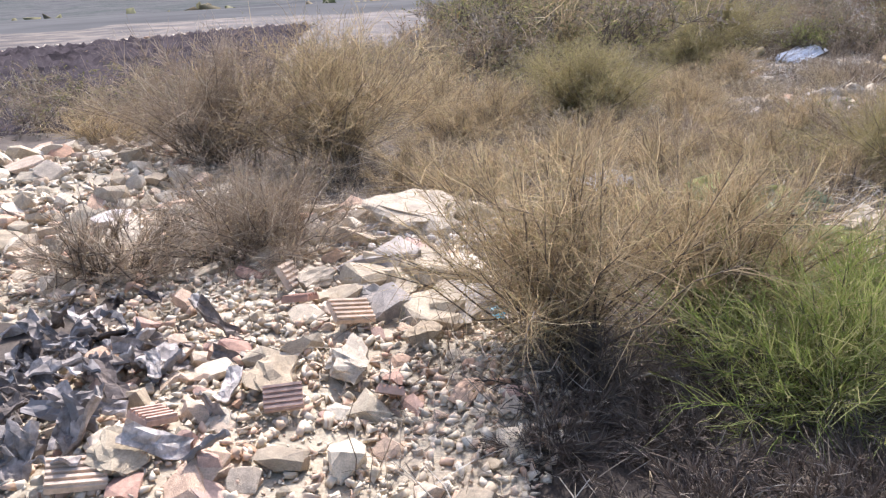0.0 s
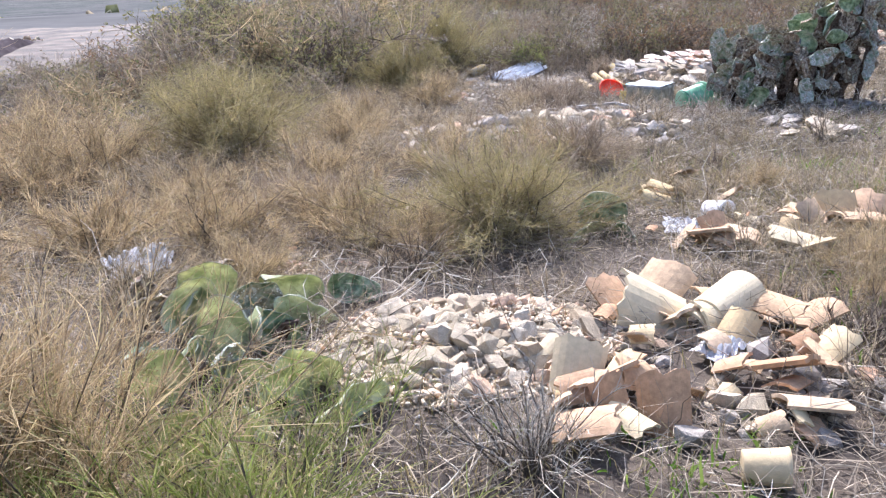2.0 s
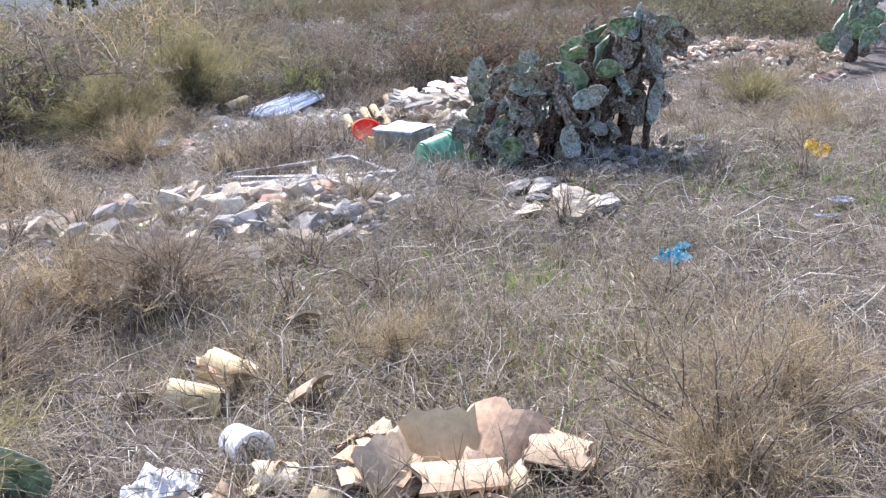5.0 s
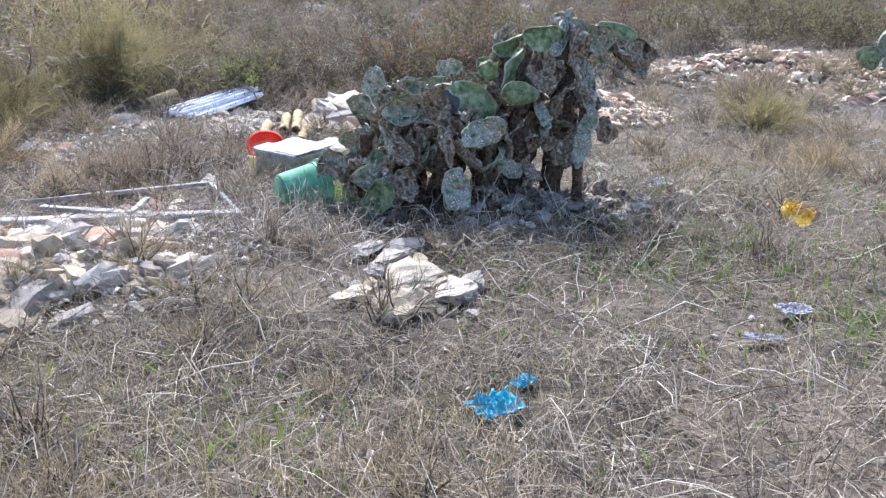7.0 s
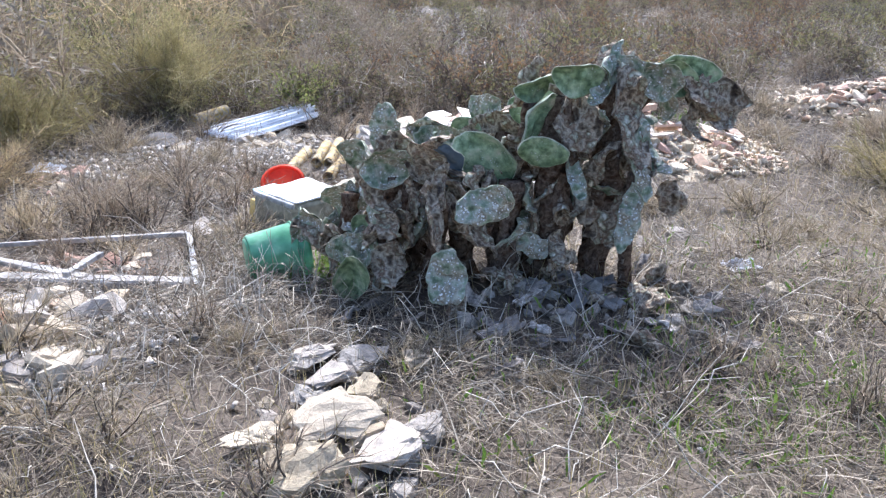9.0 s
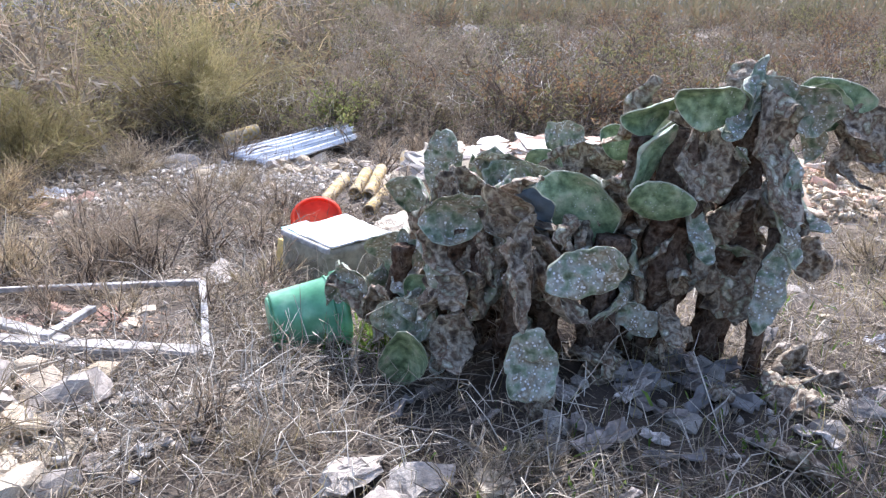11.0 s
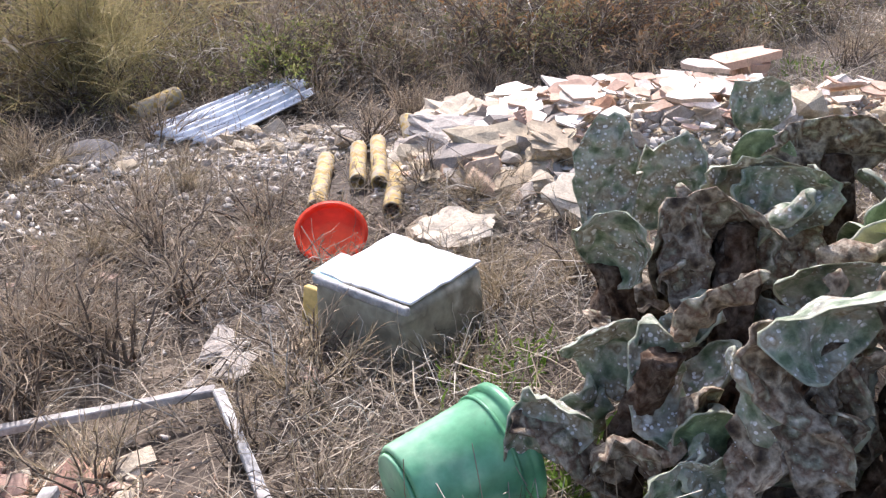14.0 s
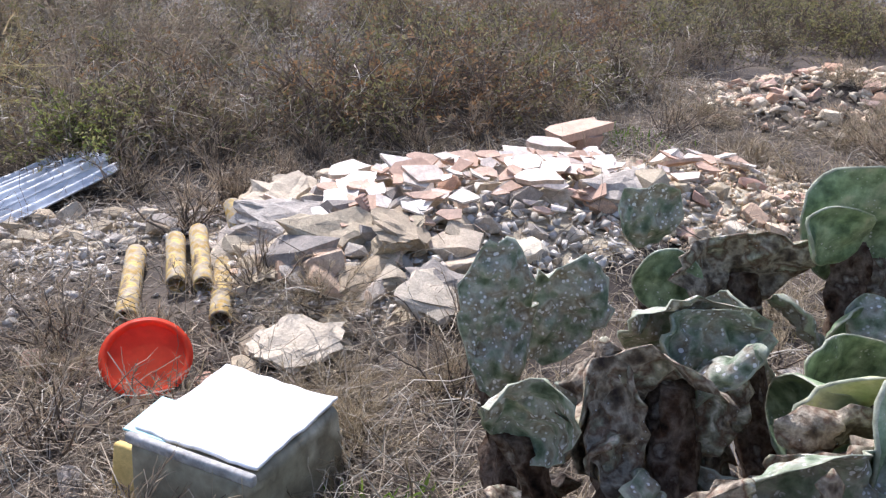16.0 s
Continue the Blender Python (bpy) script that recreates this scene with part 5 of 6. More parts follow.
def crumple(name, label, x, y, sx, sy, hh, mat, seed, turn=0, category="plastic film"):
    """A crumpled sheet of film lying on the ground, with thickness."""
    r = random.Random(seed)
    off = Vector((r.uniform(0, 50), r.uniform(0, 50), 0))
    bm = bmesh.new()
    n = 22
    g = [[None] * (n + 1) for _ in range(n + 1)]
    for j in range(n + 1):
        for i in range(n + 1):
            u0, v0 = i / n - .5, j / n - .5
            d = noise.noise(Vector((u0 * 5, v0 * 5, 0)) + off)
            e = noise.noise(Vector((u0 * 11, v0 * 11, 3)) + off)
            fall = max(0, 1 - (2 * max(abs(u0), abs(v0))) ** 2)
            px0, py0 = sx * (u0 * (1 + .25 * d) + .22 * d * v0 + .10 * noise.noise(Vector((u0 * 3, v0 * 3, 7)) + off)), sy * (v0 * (1 + .3 * d) + .10 * noise.noise(Vector((u0 * 3, v0 * 3, 9)) + off))
            g[j][i] = bm.verts.new((px0, py0, .012 + hh * (abs(d) * 1.3 + abs(e) * .7) * (.25 + .75 * fall)))
    for j in range(n):
        for i in range(n):
            bm.faces.new((g[j][i], g[j][i + 1], g[j + 1][i + 1], g[j + 1][i]))
    got = bmesh.ops.extrude_face_region(bm, geom=bm.faces[:])
    for v0 in got["geom"]:
        if isinstance(v0, bmesh.types.BMVert):
            v0.co.z += .003
    return thing(name, label, category, pose(x, y, gz(x, y) + .025, 0, 0, turn), me=bm_mesh(name, bm, mat, False))


tub = thing("white_tub", "dented white plastic tub lying in dead grass", "tub", pose(4.33, 5.30, gz(4.33, 5.3) + .06, 82, 0, 20))
part("body", bm_mesh("tub_body", lathe(((.045, -.075), (.055, -.073), (.065, .06), (.07, .065), (.07, .075), (.06, .075), (.05, -.05))), WHITE_FILM, True), tub)
pot = thing("cream_pot", "cream broken pot beside clay shards", "pot", pose(3.12, 2.98, gz(3.1, 3) + .06, 88, 0, 65))
pot.scale = (.78, .78, .78)
part("body", bm_mesh("pot_body", lathe(((.05, -.08), (.06, -.078), (.075, .07), (.08, .085), (.07, .085), (.055, -.06))), CREAM_TILE, True), pot)
crumple("plastic_bag", "blue-white plastic rag among grass", 1.15, 5.45, .3, .35, .14, WHITE_FILM, 3, 20)
crumple("plastic_bag", "white crumpled plastic scraps in grass", 4.05, 5.18, .28, .2, .06, WHITE_FILM, 4, 60)
crumple("plastic_bag", "grey crumpled plastic by clay tiles", 3.42, 3.72, .22, .14, .07, WHITE_FILM, 5, 30)
crumple("blue_rag", "bright blue torn plastic on dead grass", 6.78, 6.55, .18, .14, .07, BLUE_FILM, 8, 15)
crumple("blue_rag", "pale blue plastic shred on dead grass", 6.93, 6.68, .10, .06, .03, BLUE_FILM, 9, 30)
crumple("lilac_bag", "lilac plastic bag in dry grass", 8.30, 6.93, .15, .11, .02, LILAC_FILM, 10, 0)
crumple("white_rag", "white shredded plastic in dry grass", 8.02, 6.75, .15, .06, .015, LILAC_FILM, 11, -30)
crumple("white_rag", "white crumpled plastic in grass", 8.85, 9.2, .18, .12, .05, WHITE_FILM, 12, 10)
crumple("turquoise_rag", "pale turquoise film at a rubble edge", .3, 3.22, .2, .12, .04, BLUE_FILM, 13, 10)
crumple("white_rag", "white plastic scraps by red bricks", 4.25, 11.95, .25, .2, .06, WHITE_FILM, 14, 0)

ring_thing = thing("yellow_ring", "bright yellow plastic crown-shaped ring", "plastic ring", pose(9.19, 8.12, gz(9.19, 8.12) + .06, 12, 8, 0))
band = part("band", bm_mesh("ring_band", lathe(((.085, -.03), (.09, -.03), (.095, .03), (.09, .035), (.084, .03)), 24), YELLOW_PLASTIC, True), ring_thing)
bm = bmesh.new()
bmesh.ops.create_cube(bm, size=1, matrix=Matrix.Diagonal((.008, .028, .03, 1)))
bmesh.ops.bevel(bm, geom=bm.edges[:], offset=.003, segments=1, affect='EDGES')
tooth = bm_mesh("ring_tooth", bm, YELLOW_PLASTIC)
for k in range(10):
    a = k * .628
    part("tooth", tooth, band, m=pose(.09 * math.cos(a), .09 * math.sin(a), .04, 0, 0, math.degrees(a)))


# ---------------------------------------------------------------- prickly pears
def pad_bm(w, hh, thick, curl, rough, seed):
    """A flattened egg-shaped cactus pad standing on its base, bent and wavy; dead ones are shrivelled."""
    r = random.Random(seed)
    off = Vector((r.uniform(0, 90), r.uniform(0, 90), r.uniform(0, 90)))
    bm = bmesh.new()
    bmesh.ops.create_uvsphere(bm, u_segments=32, v_segments=19, radius=1, matrix=Matrix.Rotation(radians(90), 4, 'X'))
    # edge faces take the second slot, where the backlit rim is painted
    for f in bm.faces:
        c = f.calc_center_median()
        f.material_index = 1 if math.hypot(c.x, c.z) > .95 else 0
    for v in bm.verts:
        x, y, z = v.co
        rim = math.sqrt(min(1, x * x + z * z))
        egg = 1 + .16 * z
        px0, pz = x * w / 2 * egg, (z + 1) / 2 * hh
        py0 = math.copysign(abs(y) ** .7, y) * thick / 2 * (1.15 - .25 * z)
        bend = curl * hh * ((pz / hh) ** 2) * .55
        py0 += bend + .25 * curl * w * (x * x) * (.5 + .5 * math.sin(seed))
        py0 += rim ** 3 * curl * .20 * w * math.sin(2 * math.atan2(z, x) + seed)
        py0 += .9 * curl * w * max(0.0, rim - .62) ** 1.5 * (.6 + .4 * math.sin(3 * math.atan2(z, x) + seed))
        nz = noise.noise(Vector((px0 * 9, pz * 9, seed)) + off)
        py0 += nz * (.022 + rough * .045)
        edge = noise.noise(Vector((px0 * 22, pz * 22, 5)) + off)
        px0 *= 1 + edge * (.03 + rough * .32) * rim
        pz += edge * hh * (.012 + rough * .17) * rim
        pz -= abs(bend) * .25 * (pz / hh)
        if rough > .6:
            rag = noise.noise(Vector((px0 * 45, pz * 38, 11)) + off)
            px0 *= 1 + .16 * rag * rim
            pz += .03 * hh * rag * rim
        if rough:
            py0 += noise.noise(Vector((px0 * 30, py0 * 30, pz * 30)) + off) * .045 * rough
            px0 += noise.noise(Vector((py0 * 20, pz * 26, 8)) + off) * .03 * rough
        py0 += .008 * noise.noise(Vector((px0 * 34, pz * 34, 2)) + off)
        v.co = (px0, py0, pz)
    return bm


KINDS = {"green": (CACTUS, .025, .12), "spotted": (CACTUS_SPOT, .024, .52), "pale": (CACTUS_PALE, .022, .22), "blue": (CACTUS_BLUE, .022, .5), "dead": (CACTUS_DEAD, .030, .62)}
PAD_LABEL = {"green": "green pad with small white specks", "spotted": "green pad crusted with white scale", "pale": "pale yellow-green curled pad", "blue": "blue-grey withered pad", "dead": "grey-brown dried and shrivelled pad"}


def cactus_pad(plant, origin, x, y, z, w, hh, lean, yaw, back, kind, curl, seed):
    w, hh = w * 1.18, hh * 1.18
    mat, thick, rough = KINDS[kind]
    me = bm_mesh("pad", pad_bm(w, hh, thick, curl, rough, seed), mat, True)
    me.materials.append(mat if kind == "dead" else CACTUS_RIM_LIT)
    m = pose(x - origin[0], y - origin[1], z - origin[2], 0, 0, 180 + yaw) @ pose(0, 0, 0, -back, -lean, 0) @ Matrix.Translation((0, 0, -hh / 2))
    return part("pad", me, plant, PAD_LABEL[kind], m)


def trunk_mesh(points, r0, r1, seed):
    """A gnarled cactus trunk along a few points, with folds."""
    r = random.Random(seed)
    pts = [Vector(p) for p in points]
    k, n = 22, 18
    bm = bmesh.new()
    rings = []
    for j in range(k + 1):
        t = j / k * (len(pts) - 1)
        i = min(int(t), len(pts) - 2)
        c = pts[i].lerp(pts[i + 1], t - i)
        line = []
        for q in range(n):
            a = 2 * math.pi * q / n
            rad = (r0 + (r1 - r0) * j / k)
            rad *= 1 + .75 * noise.noise(Vector((math.cos(a) * 1.6, math.sin(a) * 1.6, c.z * 7 + seed))) + .45 * noise.noise(Vector((math.cos(a) * 4, math.sin(a) * 4, c.z * 16 + seed)))
            line.append(bm.verts.new((c.x + rad * math.cos(a), c.y + rad * .8 * math.sin(a), c.z)))
        rings.append(line)
    for a, b in zip(rings, rings[1:]):
        for q in range(n):
            bm.faces.new((a[q], a[(q + 1) % n], b[(q + 1) % n], b[q]))
    bm.faces.new(rings[-1])
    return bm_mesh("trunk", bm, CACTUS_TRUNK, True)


O1 = (7.2, 9.1, gz(7.2, 9.1))
cactus = thing("prickly_pear", "sick prickly pear with grey withered pads and white scale", "cactus", pose(*O1))
pad_seed = [0]


def pad(x, y, z, w, hh, lean, yaw, back, kind, curl):
    pad_seed[0] += 1
    return cactus_pad(cactus, O1, x, y, z, w, hh, lean, yaw, back, kind, curl, pad_seed[0])


def stem(points, r0, r1):
    pad_seed[0] += 1
    me = trunk_mesh([(p[0] - O1[0], p[1] - O1[1], p[2] - O1[2]) for p in points], r0 * .8, r1 * .75, pad_seed[0])
    return part("trunk", me, cactus, "brown gnarled trunk")


B0 = -.22
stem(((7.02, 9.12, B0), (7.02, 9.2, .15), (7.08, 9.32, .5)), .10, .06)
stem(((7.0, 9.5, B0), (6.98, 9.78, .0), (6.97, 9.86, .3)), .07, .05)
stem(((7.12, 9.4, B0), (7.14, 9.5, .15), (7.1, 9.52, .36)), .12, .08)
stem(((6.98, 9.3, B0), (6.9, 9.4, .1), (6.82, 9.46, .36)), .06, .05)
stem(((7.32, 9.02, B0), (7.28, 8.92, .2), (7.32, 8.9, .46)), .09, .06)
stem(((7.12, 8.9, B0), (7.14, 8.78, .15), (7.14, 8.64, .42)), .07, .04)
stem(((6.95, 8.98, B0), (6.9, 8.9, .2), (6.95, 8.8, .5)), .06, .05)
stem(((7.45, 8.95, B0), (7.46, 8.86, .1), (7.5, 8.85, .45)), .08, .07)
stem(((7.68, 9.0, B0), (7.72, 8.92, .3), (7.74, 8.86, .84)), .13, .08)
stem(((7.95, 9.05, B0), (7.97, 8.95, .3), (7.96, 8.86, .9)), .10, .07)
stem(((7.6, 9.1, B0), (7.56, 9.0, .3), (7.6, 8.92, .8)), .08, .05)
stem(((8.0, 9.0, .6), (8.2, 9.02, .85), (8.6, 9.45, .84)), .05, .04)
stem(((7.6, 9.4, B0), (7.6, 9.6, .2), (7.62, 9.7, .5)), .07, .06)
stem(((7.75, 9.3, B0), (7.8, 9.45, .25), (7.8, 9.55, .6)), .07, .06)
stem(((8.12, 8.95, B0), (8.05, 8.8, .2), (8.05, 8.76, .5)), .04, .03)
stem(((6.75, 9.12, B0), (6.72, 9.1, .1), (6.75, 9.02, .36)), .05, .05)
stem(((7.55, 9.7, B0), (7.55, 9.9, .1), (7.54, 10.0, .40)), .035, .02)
pad(6.95, 9.80, 0.45, 0.155, 0.37, -2, -22, -5, "spotted", .2)
pad(7.15, 9.82, 0.42, 0.17, 0.28, 24, -30, -5, "spotted", .3)
pad(6.86, 9.46, 0.42, 0.16, 0.23, 12, -40, -10, "spotted", 1.1)
pad(7.06, 9.40, 0.42, 0.27, 0.34, 8, -25, 0, "dead", .6)
pad(6.97, 9.36, 0.44, 0.10, 0.24, 172, -25, 0, "dead", .8)
pad(7.16, 9.40, 0.26, 0.22, 0.34, 176, -20, 0, "dead", .6)
pad(7.12, 9.34, 0.46, 0.07, 0.36, -36, 62, 0, "spotted", .5)
pad(7.24, 9.47, 0.51, 0.30, 0.19, 12, -20, -10, "spotted", .6)
pad(7.40, 9.75, 0.50, 0.15, 0.15, 20, -20, 0, "green", .3)
pad(7.59, 9.70, 0.52, 0.30, 0.18, -8, -20, -10, "dead", .4)
pad(7.86, 9.60, 0.64, 0.25, 0.29, 6, -25, 0, "green", .3)
pad(7.34, 9.50, 0.39, 0.14, 0.25, 160, -25, 0, "dead", .6)
pad(7.34, 9.15, 0.49, 0.13, 0.28, 38, -10, 0, "pale", .8)
pad(7.13, 9.00, 0.47, 0.27, 0.12, 10, -10, -20, "spotted", .6)
pad(7.71, 9.40, 0.44, 0.19, 0.12, 20, -10, -10, "green", .4)
pad(6.95, 9.35, 0.35, 0.08, 0.20, -40, 0, 0, "dead", .6)
pad(7.20, 9.42, 0.52, 0.20, 0.15, 10, -10, -15, "spotted", .7)
pad(6.55, 9.15, 0.16, 0.15, 0.23, 30, -20, -5, "spotted", .8)
pad(6.77, 9.10, 0.27, 0.11, 0.24, 175, -10, 0, "spotted", .9)
pad(6.72, 9.25, 0.26, 0.15, 0.22, -20, -20, 0, "spotted", .6)
pad(6.77, 8.90, 0.11, 0.20, 0.17, -15, -10, -20, "spotted", .5)
pad(6.84, 8.95, 0.19, 0.17, 0.14, 40, -20, -10, "green", .4)
pad(6.79, 8.78, 0.04, 0.14, 0.28, 32, -25, -10, "green", 1.0)
pad(6.93, 8.80, 0.55, 0.20, 0.17, -25, -10, -8, "spotted", .9)
pad(7.10, 8.76, 0.57, 0.18, 0.16, 20, -15, -10, "dead", .7)
pad(6.84, 8.85, 0.43, 0.08, 0.19, 178, 30, 0, "dead", .9)
pad(6.95, 8.84, 0.32, 0.10, 0.22, 172, -20, 0, "dead", .9)
pad(7.14, 8.66, 0.44, 0.07, 0.24, 185, -10, 0, "dead", .8)
pad(7.51, 9.30, 0.45, 0.22, 0.16, 10, -10, -5, "green", .4)
pad(7.20, 8.85, 0.54, 0.14, 0.20, 4, -20, 0, "blue", .3)
pad(7.37, 8.98, 0.50, 0.28, 0.30, 34, -12, -5, "green", .4)
pad(7.13, 8.80, 0.66, 0.08, 0.14, 10, 40, 10, "dead", .8)
pad(7.33, 8.54, 0.44, 0.135, 0.23, 70, -8, -12, "spotted", .6)
pad(7.16, 8.48, 0.13, 0.15, 0.21, 180, 5, 0, "spotted", .15)
pad(7.08, 8.56, 0.40, 0.05, 0.28, 182, 20, 0, "dead", .9)
pad(7.54, 10.00, 0.57, 0.16, 0.18, 10, -20, 0, "spotted", .2)
pad(7.62, 8.95, 0.88, 0.19, 0.12, -20, 10, 15, "green", .4)
pad(7.77, 8.78, 0.94, 0.20, 0.15, 5, 0, 15, "green", .4)
pad(7.59, 8.85, 0.75, 0.12, 0.25, 14, 45, 5, "green", .5)
pad(7.61, 8.72, 0.62, 0.20, 0.14, 15, 0, 20, "green", .15)
pad(7.78, 8.85, 0.72, 0.18, 0.26, 175, 5, 0, "dead", .6)
pad(7.97, 8.85, 0.95, 0.17, 0.14, 5, 10, -10, "spotted", .5)
pad(7.99, 8.80, 0.74, 0.14, 0.39, 178, 25, 0, "dead", .7)
pad(8.20, 8.98, 0.88, 0.20, 0.16, 20, 0, -10, "spotted", .6)
pad(8.36, 9.18, 0.86, 0.2, 0.15, 30, 10, -10, "green", .6)
pad(8.12, 8.95, 0.94, 0.18, 0.13, 8, 10, 20, "spotted", .5)
pad(8.55, 9.45, 0.88, 0.27, 0.13, 8, -20, 10, "green", .4)
pad(8.65, 9.40, 0.70, 0.21, 0.28, 165, 20, 5, "dead", .8)
pad(8.06, 8.75, 0.55, 0.09, 0.31, 184, 30, 0, "spotted", .4)
pad(8.03, 8.70, 0.31, 0.09, 0.30, 186, -30, 0, "spotted", .4)
pad(8.37, 9.10, 0.28, 0.12, 0.17, 170, 0, 0, "dead", .5)
pad(7.99, 8.95, 0.28, 0.24, 0.32, 178, 0, 0, "dead", .4)
pad(7.56, 9.05, 0.50, 0.14, 0.21, 10, 40, 0, "green", .3)
pad(7.87, 9.10, 0.41, 0.22, 0.31, 170, -20, 0, "dead", .5)
pad(7.79, 9.20, 0.72, 0.20, 0.20, -10, 30, 0, "green", .3)
pad(7.68, 9.50, 0.66, 0.17, 0.14, 20, 0, 0, "green", .3)
pad(6.92, 8.75, 0.12, 0.14, 0.18, 190, 0, 0, "dead", .7)
pad(7.45, 9.25, 0.40, 0.20, 0.26, 30, -50, 0, "green", .8)

# withered pads draped round the trunks
rp = random.Random(12)
for tx, ty, zlo, zhi, n in ((7.05, 9.2, -.05, .42, 12), (6.97, 9.62, .0, .3, 6), (7.3, 8.95, .14, .5, 12), (7.13, 8.78, .04, .4, 9), (6.93, 8.9, -.08, .45, 8), (7.48, 8.88, .18, .5, 11),
                            (7.72, 8.92, .0, .85, 14), (7.96, 8.95, .05, .95, 16), (7.58, 9.0, .0, .8, 9), (8.1, 9.0, .3, .9, 8), (7.62, 9.6, .0, .45, 5), (7.8, 9.45, .0, .5, 5), (8.4, 9.2, .55, .85, 5), (6.73, 9.1, -.05, .2, 6)):
    for k in range(n):
        a = rp.uniform(0, 6.283)
        pad(tx + .10 * math.cos(a), ty + .10 * math.sin(a), rp.uniform(zlo, zhi), rp.uniform(.05, .12), rp.uniform(.13, .30), rp.choice((175, 185, 165, 195, 20, -20, 90)) + rp.uniform(-15, 15),
            math.degrees(a) + 90 + rp.uniform(-40, 40), rp.uniform(-5, 20), rp.choice(("dead", "dead", "dead", "spotted", "spotted")), rp.uniform(.3, 1.2))

# the low prickly pear beside the white plaster heap
O1 = (1.75, 4.2, gz(1.75, 4.2))
cactus = thing("prickly_pear", "low sprawling prickly pear, green pads with pale edges painted as sunlit", "cactus", pose(*O1))
stem(((1.75, 4.3, -.05), (1.8, 4.25, .05), (1.85, 4.2, .14)), .06, .04)
stem(((1.7, 3.75, -.05), (1.75, 3.7, .05), (1.78, 3.62, .12)), .05, .04)
stem(((1.55, 4.1, -.05), (1.5, 4.05, .05), (1.45, 3.98, .14)), .05, .04)
pad(1.53, 4.65, 0.16, 0.22, 0.22, -10, 0, -15, "pale", .7)
pad(1.89, 4.60, 0.12, 0.22, 0.18, 10, 0, -10, "pale", .7)
pad(2.15, 4.62, 0.07, 0.21, 0.13, 15, -10, -30, "green", .5)
pad(1.93, 4.40, 0.09, 0.09, 0.30, -58, 0, 0, "pale", .3)
pad(1.71, 4.45, 0.15, 0.17, 0.21, -15, 10, -10, "spotted", .9)
pad(1.61, 4.20, 0.12, 0.26, 0.20, -60, 0, -40, "pale", .5)
pad(1.78, 4.25, 0.08, 0.20, 0.16, 30, 0, -20, "green", .4)
pad(1.87, 3.85, 0.08, 0.19, 0.22, 40, 0, -20, "pale", .9)
pad(1.61, 3.95, 0.10, 0.12, 0.27, -20, 30, 0, "spotted", .5)
pad(1.79, 3.70, 0.06, 0.26, 0.17, 70, 0, -50, "pale", .7)
pad(1.47, 4.50, 0.15, 0.21, 0.23, -40, 10, -10, "pale", .8)
pad(1.95, 3.62, 0.06, 0.10, 0.30, 75, 10, -40, "pale", .6)
pad(1.45, 3.55, 0.08, 0.18, 0.20, 20, 20, -20, "pale", .9)
pad(1.38, 3.95, 0.12, 0.20, 0.20, -40, 0, -10, "pale", .9)

rq = random.Random(19)
for k in range(14):
    x, y = rq.gauss(1.68, .2), rq.gauss(4.1, .38)
    pad(x, y, gz(x, y) + rq.uniform(.05, .17), rq.uniform(.11, .17), rq.uniform(.13, .2), rq.uniform(-80, 80), rq.uniform(-60, 60), rq.uniform(0, 50), rq.choice(("pale", "dead", "pale", "green")), rq.uniform(.4, .9))

# single pads by the olive shrub, and the far plants
O1 = (3.55, 5.35, gz(3.55, 5.35))
cactus = thing("prickly_pear", "small prickly pear with two broad green pads", "cactus", pose(*O1))
stem(((3.5, 5.42, -.06), (3.54, 5.38, .0), (3.58, 5.36, .06)), .03, .025)
pad(3.62, 5.33, .10, .26, .22, 20, 0, 10, "green", .15)
pad(3.45, 5.15, .04, .2, .16, -20, 10, 20, "pale", .3)
pad(3.7, 5.12, .0, .2, .14, 60, 0, 60, "green", .2)

for fx0, fy0, tall, sd in ((14.3, 13.0, .8, 3), (15.6, 14.2, 1.0, 4)):
    O1 = (fx0, fy0, gz(fx0, fy0))
    cactus = thing("prickly_pear", "prickly pear clump far off by a rubble heap", "cactus", pose(*O1))
    r = random.Random(sd)
    stem(((fx0, fy0, O1[2] - .05), (fx0 + .05, fy0, O1[2] + .3), (fx0, fy0, O1[2] + tall * .7)), .1, .06)
    for k in range(16):
        pad(fx0 + r.gauss(0, .28), fy0 + r.gauss(0, .2), O1[2] + tall * r.uniform(.2, 1), .22, .28, r.uniform(-50, 50), r.uniform(-60, 60), 5, r.choice(("green", "green", "dead", "spotted")), .3)


# ---------------------------------------------------------------- crate, bucket, basin, pipes
def rounded_box(sx, sy, sz, bevel=.02, seg=3):
    bm = bmesh.new()
    bmesh.ops.create_cube(bm, size=1, matrix=Matrix.Diagonal((sx, sy, sz, 1)))
    bmesh.ops.bevel(bm, geom=bm.edges[:], offset=bevel, segments=seg, affect='EDGES', profile=.5)
    return bm


cz = -.29
crate = thing("plastic_crate", "grey plastic crate upside down with a white top", "crate", pose(6.405, 10.295, cz, 0, 0, 39))
bm = rounded_box(.40, .40, .27, .032, 4)
for v in bm.verts:
    k = 1 - .06 * (v.co.z + .135) / .27
    v.co.x *= k
    v.co.y *= k
crate.scale = (1.13, 1.13, 1.06)
part("shell", bm_mesh("shell", bm, CRATE_GREY, True), crate, m=pose(0, 0, .135))
bm = rounded_box(.35, .365, .012, .005, 2)
bmesh.ops.subdivide_edges(bm, edges=[e for e in bm.edges if e.calc_length() > .1], cuts=14, use_grid_fill=True)
